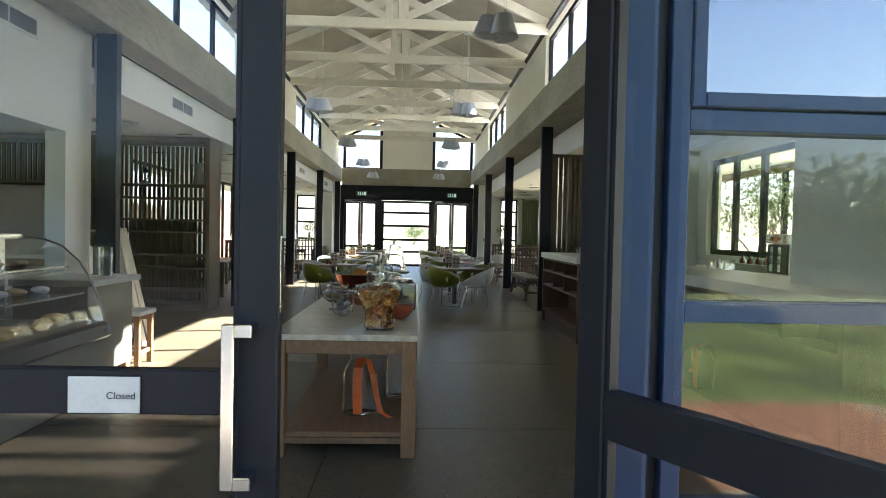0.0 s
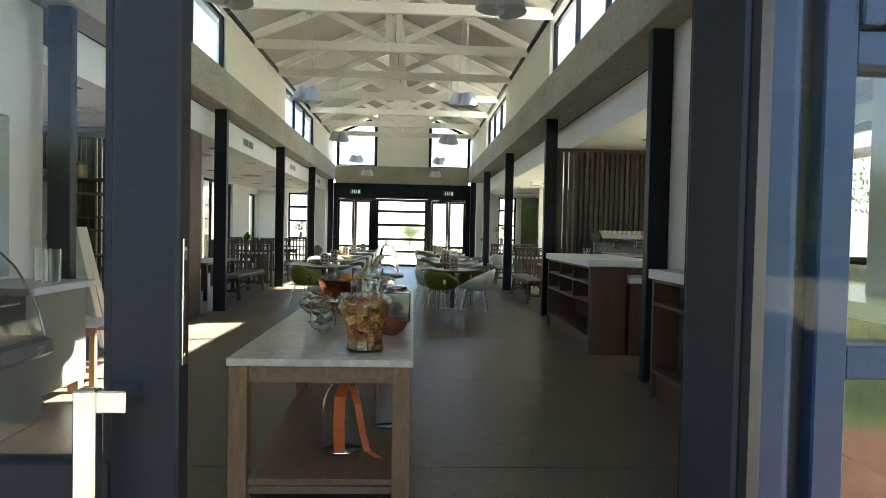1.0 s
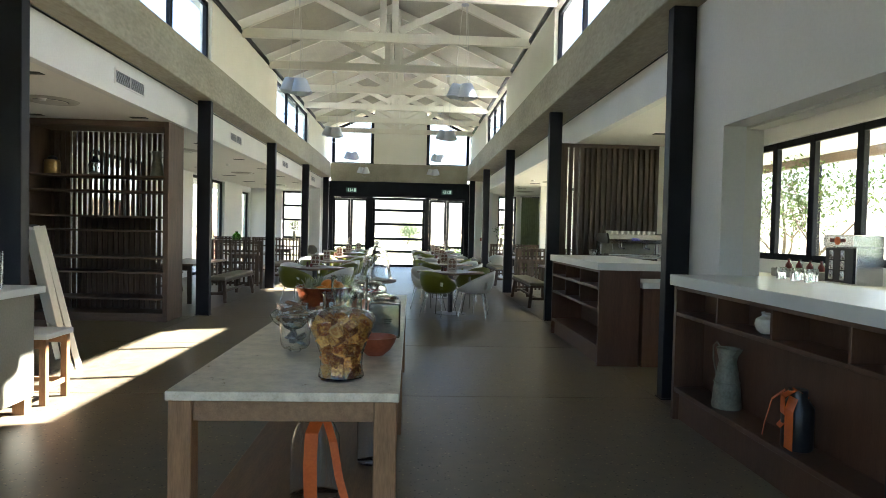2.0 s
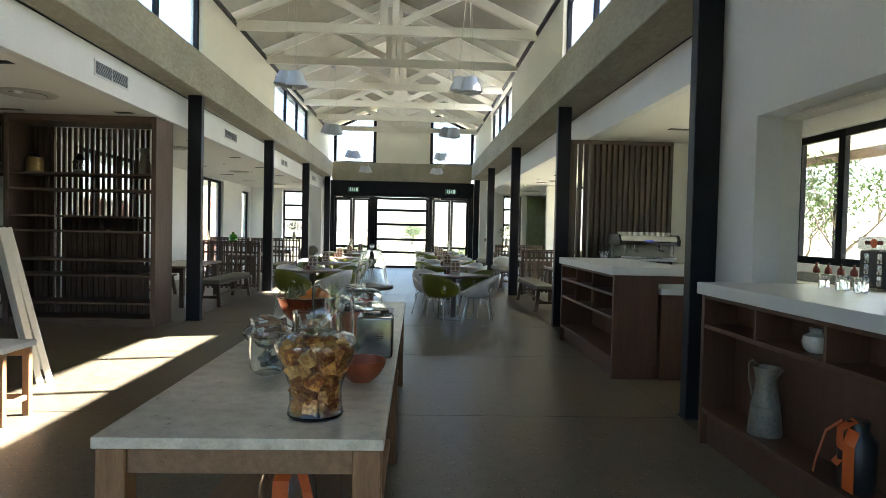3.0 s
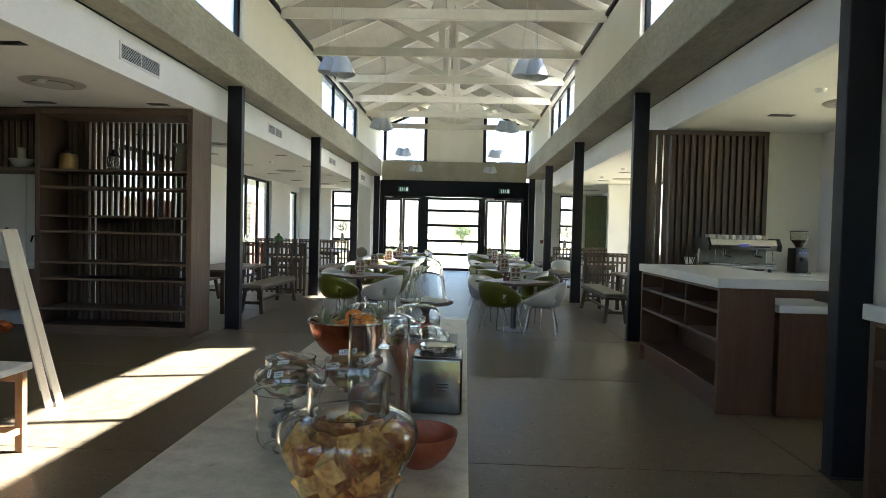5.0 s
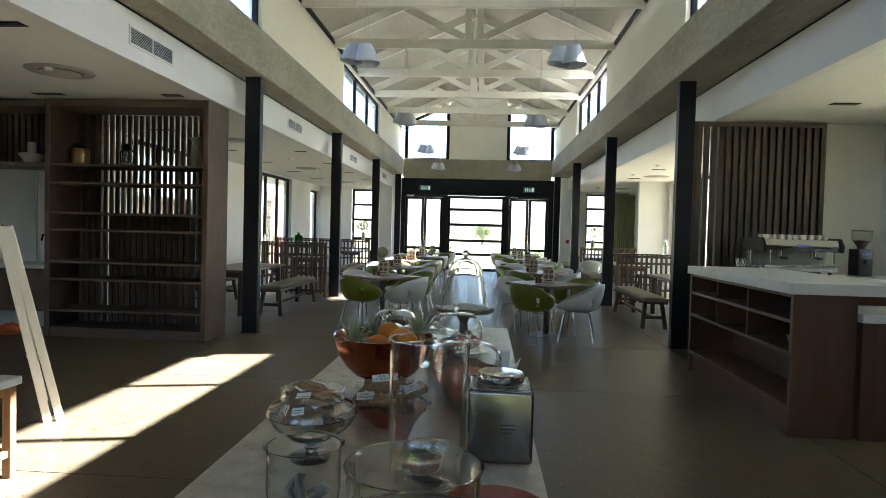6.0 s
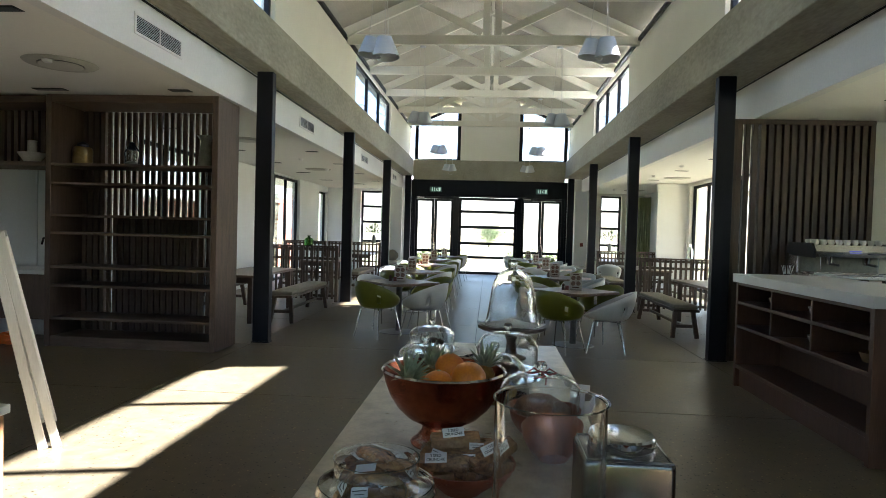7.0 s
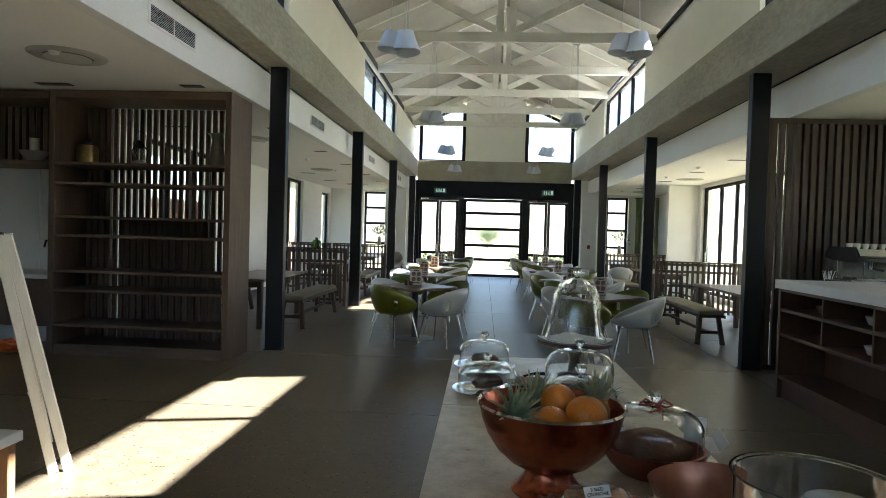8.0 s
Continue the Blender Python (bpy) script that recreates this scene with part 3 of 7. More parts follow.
tagged(part("ridge_beam", box(-0.03, 0.03, 1.86, FAR, RIDGE + 0.02, RIDGE + 0.14, 0.004), ROOFPAINT), "cream painted timber ridge beam under the roof boards", "beam", "", "structure")

# aisles: plaster bulkheads, flat ceilings, outer walls
LO, RO = -5.85, 5.5
for nm, x0, x1 in (("west", -3.19, -3.07), ("east", 3.27, 3.39)):
    tagged(part("bulkhead_" + nm, box(x0, x1, 6.95, FAR, 3.0, BEAM0 + 0.35), PLASTER), "white plastered bulkhead above the side aisle", "bulkhead", "", "structure")
    face = x1 if nm == "west" else x0
    # A proud dark strip replaces the shadow of the recessed gap.
    tagged(part("trim", box(face - 0.004, face + 0.004, 6.95, FAR, BEAM0 - 0.022, BEAM0 - 0.001), STEEL_DARK), "dark strip standing in for the shaded gap between bulkhead and beam", "trim", "", "structure")
tagged(part("ceiling_west", box(-7.6, -3.19, 1.75, 28.6, 3.01, 3.2), CEILING_PAINT), "flat pale plaster ceiling over the side aisle", "ceiling", "", "structure")
tagged(part("ceiling_east", box(3.39, 5.76, 1.75, 28.6, 3.01, 3.2), CEILING_PAINT), "flat pale plaster ceiling over the side aisle", "ceiling", "", "structure")
tagged(part("roof_west", box(-7.9, -3.06, 1.55, 28.8, 3.7, 3.8), ROOFSHEET), "flat roof over the side aisle", "roof", "", "structure")
tagged(part("roof_east", box(3.02, 5.95, 1.55, 28.8, 3.7, 3.8), ROOFSHEET), "flat roof over the side aisle", "roof", "", "structure")

# added unseen canopy; its opening, crossed by one bar, shapes sun on the terrace
canopy = bmesh.new()
for x0, x1, y0, y1 in ((-6.0, 1.4, -0.2, 1.63), (2.75, 5.9, -0.2, 1.63), (1.4, 2.75, -0.2, 0.2), (1.4, 2.75, 0.52, 0.62), (1.4, 2.75, 0.9, 1.63)):
    box(x0, x1, y0, y1, 3.12, 3.22, 0, canopy)
tagged(part("entrance_canopy", canopy, CREAM), "unseen flat slab added to shade and stripe the terrace", "canopy", "", "structure")

# veranda along the bar side
tagged(part("veranda_roof", box(5.77, 8.5, 2.0, 25.0, 3.09, 3.16), PLASTER), "white boarded veranda roof outside the bar windows", "veranda roof", "", "structure")
for y in (3.0, 8.0, 13.0, 18.0, 23.0):
    tagged(part("veranda_post", box(8.35, 8.45, y - 0.05, y + 0.05, -0.06, 2.92, 0.004), STEEL_DARK), "dark steel post of the veranda", "post", "veranda posts", "structure")
tagged(part("veranda_beam", box(8.33, 8.47, 2.0, 25.0, 2.92, 3.089, 0.004), GREYWOOD_H), "brown timber edge beam of the veranda", "beam", "", "structure")

# walls beside the entrance, with a serving hatch in each
wall("wall_hatch_west", "x", -3.27, -3.07, 1.75, 6.66, 0, BEAM0 - 0.002, [(3.1, 6.17, 0.98, 2.38)], PLASTER, "white plaster wall with a serving hatch to the kitchen")
wall("wall_hatch_east", "x", 3.0, 3.19, 1.75, 6.66, 0, BEAM0 - 0.002, [(3.87, 6.05, 1.14, 2.35)], PLASTER, "rough white plaster wall with a serving hatch to the bar")
# Cream instead of white plaster puts the warm light on the inner jamb.
wall("wall_hatch_lining", "x", 3.192, 3.34, 1.75, 6.66, 0, BEAM0 - 0.002, [(3.85, 6.062, 1.14, 2.33)], CREAM, "bar-side plaster lining of the hatch wall, cream for warm light")
wall("wall_outer_west", "x", LO - 0.25, LO, 11.4, 28.4, 0, 3.7, [(13.9, 16.5, 0.0, 2.95), (19.7, 22.8, 0.0, 2.97), (25.0, 26.1, 0.05, 2.8)], PLASTER, "white plaster outer wall of the side aisle")
wall("wall_kitchen_west", "x", -7.5, -7.3, 1.75, 11.4, 0, 3.7, [], PLASTER, "white plaster kitchen wall")
wall("wall_kitchen_back", "y", 11.42, 11.6, -7.5, -5.2, 0, 3.7, [], PLASTER, "white plaster kitchen end wall")
wall("wall_outer_east", "x", RO, RO + 0.25, 1.75, 28.4, 0, 3.7, [(6.25, 10.47, 1.17, 2.79), (14.2, 21.2, 0.12, 2.93)], PLASTER, "pale plaster outer wall of the side aisle")
wall("wall_bar_end", "y", 11.75, 11.9, 4.68, RO, 0, 3.0, [], CREAM, "pale cream plaster wall behind the coffee bar")
wall("wall_pier_east", "y", 21.4, 21.6, 4.70, RO, 0, 3.0, [], PLASTER, "white plaster cross wall in the side aisle")
wall("wall_aisle_end_west", "y", 26.2, 26.5, LO, -2.77, 0, 3.7, [(-4.63, -3.77, 0.12, 2.93)], PLASTER, "plaster end wall of the side aisle")
wall("wall_aisle_end_east", "y", 26.2, 26.5, 2.785, RO, 0, 3.7, [(3.97, 4.71, 0.12, 2.93)], CREAM, "plaster end wall of the side aisle")
wall("wall_pier_far_west", "y", 25.2, 25.4, -3.7, -2.98, 0, 3.0, [], PLASTER, "white plaster pier beside the far doors")
wall("wall_pier_far_east", "y", 25.2, 25.4, 2.94, 3.6, 0, 3.0, [], PLASTER, "white plaster pier beside the far doors")
# The opening in the west front wall is added for extra kitchen daylight.
wall("wall_front_west", "y", 1.65, 1.75, -7.5, -2.72, 0, 3.7, [(-6.8, -3.6, 1.0, 2.6)], PLASTER, "white plaster front wall")
wall("wall_front_east", "y", 1.65, 1.75, 2.68, RO, 0, 3.7, [], PLASTER, "white plaster front wall")

glazing("window_aisle_west", "x", LO - 0.12, [13.93, 14.78, 15.62, 16.47], [0.03, 2.92], "tall glazed doors in charcoal frames to the garden", w=0.09)
glazing("window_aisle_west_far", "x", LO - 0.12, [19.73, 20.73, 21.73, 22.77], [0.03, 2.94], "tall glazed doors in charcoal frames to the garden", w=0.09)
# Unseen window, added to brighten the kitchen side.
glazing("window_kitchen_front", "y", 1.70, [-6.77, -5.2, -3.63], [1.03, 2.57], "unseen charcoal framed window added to daylight the kitchen", w=0.08)
glazing("window_aisle_west_small", "x", LO - 0.12, [25.03, 26.07], [0.08, 2.77], "narrow charcoal framed window", w=0.08)
glazing("window_bar", "x", RO + 0.12, [6.3, 7.16, 8.02, 8.88, 9.70, 10.42], [1.205, 2.755], "five-light charcoal window of the bar", w=0.11)
glazing("window_aisle_east", "x", RO + 0.12, [14.23, 15.2, 16.2, 17.15, 18.13, 19.11, 20.08, 21.17], [0.15, 2.9], "tall charcoal framed windows of the side aisle", w=0.09)
glazing("window_end_west", "y", 26.4, [-4.60, -3.80], [0.15, 1.10, 1.80, 2.36, 2.90], "narrow end window with four stacked panes", w=0.085)
glazing("window_end_east", "y", 26.4, [4.0, 4.68], [0.15, 1.18, 1.78, 2.39, 2.90], "narrow end window with four stacked panes", w=0.085)

# ---- far wall: two pairs of glazed doors, a barred window between, gable lights above ----
far = tagged(part("wall_far_header", box(-2.758, 2.773, FAR - 0.02, FAR + 0.1, 2.76, 3.359), FRAME_DARK), "charcoal panel over the far doors", "panel", "", "structure")
glazing("window_far_middle", "y", FAR + 0.03, [-0.995, 0.975], [0.06, 0.62, 1.12, 1.70, 2.25, 2.70], "wide charcoal window with five stacked panes", w=0.095, depth=0.1)


def far_door(x0, x1, name):
    mid = (x0 + x1) / 2
    ob = thing(name, "pair of tall glazed charcoal doors, closed", "door", "", "structure")
    part("door_frame", box(x0 - 0.10, x0, FAR - 0.03, FAR + 0.09, 0, 2.76, 0.004, box(x1, x1 + 0.10, FAR - 0.03, FAR + 0.09, 0, 2.76, 0.004)), FRAME_DARK, ob)
    part("door_head", box(x0, x1, FAR - 0.03, FAR + 0.09, 2.68, 2.755, 0.004), FRAME_DARK, ob)
    for a, b in ((x0 + 0.004, mid - 0.004), (mid + 0.004, x1 - 0.004)):
        leaf = part("leaf", merged(box(a, a + 0.09, FAR, FAR + 0.06, 0.01, 2.675, 0.004), box(b - 0.09, b, FAR, FAR + 0.06, 0.01, 2.675, 0.004)), FRAME_DARK, ob)
        for z0, z1 in ((0.01, 0.16), (0.78, 0.87), (2.60, 2.675)):
            part("rail", box(a + 0.09, b - 0.09, FAR + 0.002, FAR + 0.058, z0, z1, 0.003), FRAME_DARK, leaf)
        for z0, z1 in ((0.16, 0.78), (0.87, 2.60)):
            part("pane", box(a + 0.09, b - 0.09, FAR + 0.027, FAR + 0.033, z0, z1), PANE, leaf)
        hx = b - 0.045 if b < mid + 0.01 and a < mid - 0.1 else a + 0.045
        part("handle", tube([(hx, FAR, 0.72), (hx, FAR - 0.06, 0.74), (hx, FAR - 0.06, 1.12), (hx, FAR, 1.14)], 0.012), CHROME, leaf, "brushed steel pull handle")
    part("door_closer", box(x0 + 0.05, x0 + 0.32, FAR - 0.07, FAR - 0.03, 2.70, 2.755, 0.008), CHROME, ob)
    return ob


far_door(-2.605, -1.23, "door_far_1")
far_door(1.185, 2.59, "door_far_2")
tagged(part("wall_far_stiles", box(-1.13, -1.045, FAR - 0.03, FAR + 0.09, 0, 2.76, 0.003, box(1.025, 1.085, FAR - 0.03, FAR + 0.09, 0, 2.76, 0.003, box(-2.76, -2.707, FAR - 0.03, FAR + 0.09, 0, 2.76, 0.003, box(2.692, 2.772, FAR - 0.03, FAR + 0.09, 0, 2.76, 0.003)))), FRAME_DARK), "charcoal posts between the far doors", "post", "", "structure")


def gable(name, y, x0, x1, z0):
    """A gable light under the rafters, with a sloping head."""
    ob = thing(name, "gable window with a sloping head in a charcoal frame", "window", "gable windows", "structure")
    def head(x):
        return RIDGE + 0.05 - slope * abs(x)
    # No cavity is cut: this dark plate paints the shade behind the louvres.
    part("post", merged(box(x0 - 0.06, x0 + 0.06, y - 0.05, y + 0.05, z0, head(x0), 0.003), box(x1 - 0.06, x1 + 0.06, y - 0.05, y + 0.05, z0, head(x1), 0.003)), FRAME_DARK, ob)
    part("head_bar", bar((x0, y, head(x0)), (x1, y, head(x1)), 0.09, 0.09), FRAME_DARK, ob)
    part("sill_bar", box(x0 + 0.06, x1 - 0.06, y - 0.04, y + 0.04, z0, z0 + 0.05, 0.003), FRAME_DARK, ob)
    bm = bmesh.new()
    vs = [bm.verts.new((x, y + t, z)) for t in (-0.003, 0.003) for x, z in ((x0 + 0.05, z0 + 0.04), (x1 - 0.05, z0 + 0.04), (x1 - 0.05, head(x1) - 0.03), (x0 + 0.05, head(x0) - 0.03))]
    for f in ((0, 1, 2, 3), (7, 6, 5, 4), (0, 4, 5, 1), (1, 5, 6, 2), (2, 6, 7, 3), (3, 7, 4, 0)):
        bm.faces.new([vs[k] for k in f])
    bmesh.ops.recalc_face_normals(bm, faces=bm.faces)
    part("pane", bm, PANE, ob)


def gable_panel(name, y0, y1, x0, x1, z0, label):
    bm = bmesh.new()
    top = lambda x: RIDGE + 0.12 - slope * abs(x)
    prof = [(x0, z0), (x1, z0), (x1, top(x1)), (0, top(0)), (x0, top(x0))] if x0 < 0 < x1 else [(x0, z0), (x1, z0), (x1, top(x1)), (x0, top(x0))]
    a = [bm.verts.new((x, y0, z)) for x, z in prof]
    b = [bm.verts.new((x, y1, z)) for x, z in prof]
    bm.faces.new(a)
    bm.faces.new(list(reversed(b)))
    for i in range(len(a)):
        # Flat black disc gives the opening its shade; the ceiling is not cut.
        j = (i + 1) % len(a)
        bm.faces.new((a[i], b[i], b[j], a[j]))
    bmesh.ops.recalc_face_normals(bm, faces=bm.faces)
    tagged(part(name, bm, CREAM), label, "wall", "", "structure")


gable_panel("wall_gable_far", FAR, FAR + 0.15, -1.04, 1.04, 4.06, "cream plaster gable panel between the gable windows")
gable("window_gable_1", FAR + 0.05, -2.62, -1.10, 4.06)
gable("window_gable_2", FAR + 0.05, 1.10, 2.68, 4.06)
gable_panel("wall_gable_front", 1.70, 1.85, -2.84, 2.8, 4.0, "cream plaster gable over the entrance")

for nm, x in (("exit_sign", -1.886), ("exit_sign", 1.876)):
    ob = thing(nm, "green lit emergency exit sign with a white running figure and arrow", "exit sign", "exit signs", "", (x, FAR - 0.03, 2.92))
    part("casing", box(-0.21, 0.21, -0.03, 0.005, 0, 0.19, 0.006), SIGN_GREEN, ob)
    part("arrow", merged(box(-0.13, -0.105, -0.034, -0.03, 0.06, 0.16), turned(box(-0.035, 0.035, -0.034, -0.03, -0.012, 0.012), pose(-0.1175, 0, 0.06, 0, 45, 0))), SIGN_WHITE, ob)
    part("doorway_mark", box(0.10, 0.17, -0.034, -0.03, 0.03, 0.16), SIGN_WHITE, ob)
    part("doorway_post", box(-0.06, -0.03, -0.034, -0.03, 0.03, 0.16), SIGN_WHITE, ob)
    part("running_mark", merged(turned(box(-0.012, 0.012, -0.034, -0.03, -0.05, 0.05), pose(0.03, 0, 0.10, 0, 25, 0)), turned(box(-0.03, 0.03, -0.034, -0.03, -0.01, 0.01), pose(0.045, 0, 0.06, 0, 35, 0))), SIGN_WHITE, ob)

# ---- entrance ----
ENT = 1.70


def door_leaf(name, length, label, closed_sign, face=-1):
    """A glazed leaf, hinge edge at the origin, reaching along +x; its outer face looks to -y."""
    ob = thing(name, label, "door", "", "structure")
    t = 0.03
    part("hinge_stile", box(0, 0.105, -t, t, 0.01, 2.39, 0.006), FRAME_DARK, ob)
    part("lock_stile", box(length - 0.125, length, -t, t, 0.01, 2.39, 0.006), FRAME_DARK, ob)
    for z0, z1 in ((0.01, 0.13), (0.862, 1.0), (2.28, 2.39)):
        part("rail", box(0.105, length - 0.125, -t + 0.003, t - 0.003, z0, z1, 0.004), FRAME_DARK, ob)
    for z0, z1 in ((0.13, 0.862), (1.0, 2.28)):
        part("pane", box(0.105, length - 0.125, -0.004, 0.004, z0, z1), PANE, ob)
        part("glazing_bead", merged(box(0.105, 0.12, -0.018, 0.018, z0, z1), box(length - 0.14, length - 0.125, -0.018, 0.018, z0, z1)), FRAME_DARK, ob)
    hx = length - 0.10
    y0, y1, y2 = sorted((face * (t + 0.075), face * (t + 0.045)))[0], sorted((face * (t + 0.075), face * (t + 0.045)))[1], face * t
    pull = part("pull_handle", box(hx - 0.052, hx - 0.013, y0, y1, 0.655, 1.155, 0.003), CHROME, ob, "square brushed steel pull handle")
    for z in (0.655, 1.115):
        part("standoff", box(hx - 0.013, hx + 0.038, min(y0, y2), max(y1, y2), z, z + 0.04, 0.003), CHROME, pull)
    inner = part("lock_case", box(length - 0.0005, length + 0.002, -0.012, 0.012, 1.18, 1.42, 0.001), CHROME, ob, "steel lock plate in the door edge")
    for z in (1.20, 1.40):
        part("screw", lathe([(0, 0), (0.005, 0), (0.004, 0.002), (0, 0.002)], 10), POLISHED, inner).matrix_basis = pose(length + 0.002, 0, z, 0, 90, 0)
    for z in (1.24, 1.33):
        part("keep_slot", box(length + 0.001, length + 0.0026, -0.007, 0.007, z, z + 0.05), BLACKBOX, inner)
    if closed_sign:
        s = part("closed_sign", box(0.400, 0.615, -t - 0.008, -t + 0.001, 0.868, 0.98, 0.002), CARD, ob, "white card sign that says Closed")
        lettering("sign_lettering", "Closed", 0.031, pose(0.560, -t - 0.0098, 0.922, 90, 0, 0), INK, s)
    return ob


leaf1 = door_leaf("door_1", 1.03, "closed leaf of the glazed charcoal entrance door with a steel pull handle", True)
leaf1.matrix_basis = pose(-0.99, ENT, 0)
leaf2 = door_leaf("door_2", 1.0, "glazed charcoal entrance door leaf standing wide open", False, 1)
leaf2.matrix_basis = pose(0.972, 1.585, 0, 0, 0, -59)
for c in list(leaf1.children) + list(leaf2.children):
    if c.name.startswith("pane"):
        c.data.materials[0] = PANE_WEAK
tagged(part("door_frame", box(1.03, 1.074, ENT - 0.06, ENT + 0.06, 0, 2.5, 0.004, box(-1.065, -0.985, ENT - 0.06, ENT + 0.06, 0, 2.5, 0.004, box(-0.985, 1.03, ENT - 0.06, ENT + 0.06, 2.42, 2.5, 0.004))), FRAME_DARK), "charcoal frame of the entrance doors", "door frame", "", "structure")
tagged(part("door_post", box(1.076, 1.205, ENT - 0.05, ENT + 0.05, 0, 3.0, 0.02, seg=3), FRAME_BLUE), "metal post beside the entrance, tinted blue for the reflected sky", "post", "", "structure")
tagged(part("door_post_groove", box(1.207, 1.241, ENT - 0.02, ENT + 0.05, 0, 3.0, 0.003), FRAME_DARK), "dark recessed strip between post and window", "post", "", "structure")
wf = glazing("window_1", "y", ENT, [1.275, 2.65], [0.05, 0.56, 1.207, 1.81, 2.96], "fixed window beside the entrance, frame tinted for the reflected sky", FRAME_BLUE, 0.065, 0.10, pane=PANE_FRONT)
# Only the upper pane takes the boosted sky reflection.
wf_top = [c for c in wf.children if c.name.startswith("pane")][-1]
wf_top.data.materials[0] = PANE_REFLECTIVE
part("sash", box(1.308, 1.352, ENT - 0.06, ENT - 0.015, 1.85, 2.90, 0.004, box(1.352, 2.60, ENT - 0.06, ENT - 0.015, 1.85, 1.895, 0.004)), FRAME_BLUE, wf)
glazing("window_2", "y", ENT, [-2.65, -1.85, -1.10], [0.05, 0.93, 2.45, 2.96], "fixed charcoal framed window beside the entrance", FRAME_DARK, 0.065, 0.10)
tagged(part("door_header", box(-1.065, 1.265, ENT - 0.04, ENT + 0.04, 2.5, 3.0), FRAME_DARK), "charcoal panel over the entrance doors", "panel", "", "structure")


# ---- island table ----
def island_table():
    ob = thing("island_table", "long oak display table with a pale stone top and low shelf", "table", "", "", (0, 0, 0))
    x0, x1, y0, y1 = -0.455, 0.485, 3.67, 7.62
    seam = 6.53
    part("stone_top", box(x0, x1, y0, seam - 0.002, 0.749, 0.787, 0.004, seg=2), MARBLE, ob, "honed pale stone top")
    part("stone_top", box(x0, x1, seam + 0.002, y1, 0.749, 0.787, 0.004, seg=2), MARBLE, ob, "honed pale stone top")
    for y in (y0 + 0.012, 5.55, y1 - 0.102):
        for x in (x0 + 0.008, x1 - 0.103):
            part("leg", box(x, x + 0.095, y, y + 0.09, 0, 0.747, 0.004), OAK, ob)
    for y in (y0 + 0.03, y1 - 0.055):
        part("apron", box(x0 + 0.103, x1 - 0.103, y, y + 0.03, 0.659, 0.747, 0.003), OAK_FLAT, ob)
    for x in (x0 + 0.03, x1 - 0.06):
        for a, b in ((y0 + 0.102, 5.55), (5.64, y1 - 0.102)):
            part("side_rail", box(x, x + 0.03, a, b, 0.659, 0.747, 0.003), OAK_FLAT, ob)
    part("low_shelf", box(x0 + 0.045, x1 - 0.045, y0 + 0.04, y1 - 0.04, 0.125, 0.16, 0.004), OAK_FLAT, ob, "low oak shelf board")
    for y in (y0 + 0.03, y1 - 0.06):
        part("shelf_rail", box(x0 + 0.103, x1 - 0.103, y, y + 0.03, 0.085, 0.1245, 0.003), OAK_FLAT, ob)
    return ob


island_table()
TOP = 0.787


def glassy(ob):
    ob.visible_shadow = False
    return ob


def rusk_jar(x, y):
    ob = thing("biscuit_jar", "wide glass jar filled with golden baked rusks on the stone top", "jar", "", "", (x, y, TOP))
    outer = [(0, 0), (0.100, 0.0), (0.103, 0.012), (0.094, 0.05), (0.096, 0.11), (0.120, 0.18), (0.145, 0.232), (0.151, 0.258), (0.148, 0.275), (0.134, 0.293), (0.105, 0.304), (0.089, 0.309), (0.0865, 0.325), (0.087, 0.372), (0.091, 0.381)]
    glassy(part("jar", vessel(outer, 0.004, 48), GLASS, ob, smooth=True))
    rnd = random.Random(4)
    base = part("rusk", box(-0.027, 0.027, -0.023, 0.023, -0.025, 0.025, 0.006, seg=2), TOAST, ob, "golden toasted rusk cube", True)
    base2 = part("rusk", box(-0.024, 0.024, -0.026, 0.026, -0.025, 0.025, 0.006, seg=2), TOAST_PALE, ob, "pale cut rusk cube", True)
    rows = [(0.038, 0.086), (0.088, 0.086), (0.138, 0.096), (0.186, 0.115), (0.232, 0.132)]
    first_used = second_used = False
    for z, rmax in rows:
        for r in (rmax - 0.026, rmax - 0.078):
            if r < 0.0:
                r = 0.0
            n = max(1, int(2 * math.pi * r / 0.056))
            off = rnd.random() * 6
            for k in range(n):
                a = off + 2 * math.pi * k / n
                m = pose(r * math.cos(a), r * math.sin(a), z + rnd.uniform(-0.008, 0.008), rnd.uniform(0, 360), rnd.uniform(0, 360), rnd.uniform(0, 360))
                src = base if rnd.random() < 0.68 else base2
                if src is base and not first_used:
                    base.matrix_basis, first_used = m, True
                elif src is base2 and not second_used:
                    base2.matrix_basis, second_used = m, True
                else:
                    share(src, "rusk", m, ob)
    return ob


rusk_jar(0.218, 3.945)


OAT = surface("oat_biscuit", (0.27, 0.135, 0.052), (0.48, 0.28, 0.125), 0.8, 0, 22, 110, 0.4, (1, 1, 1), 0.15, 1.0, (0.35, 0.65), 60.0)
SEED_BAR = surface("seeded_biscuit", (0.09, 0.038, 0.015), (0.33, 0.17, 0.07), 0.7, 0, 30, 120, 0.5, (1, 1, 1), 0.2, 1.0, (0.35, 0.65), 60.0)


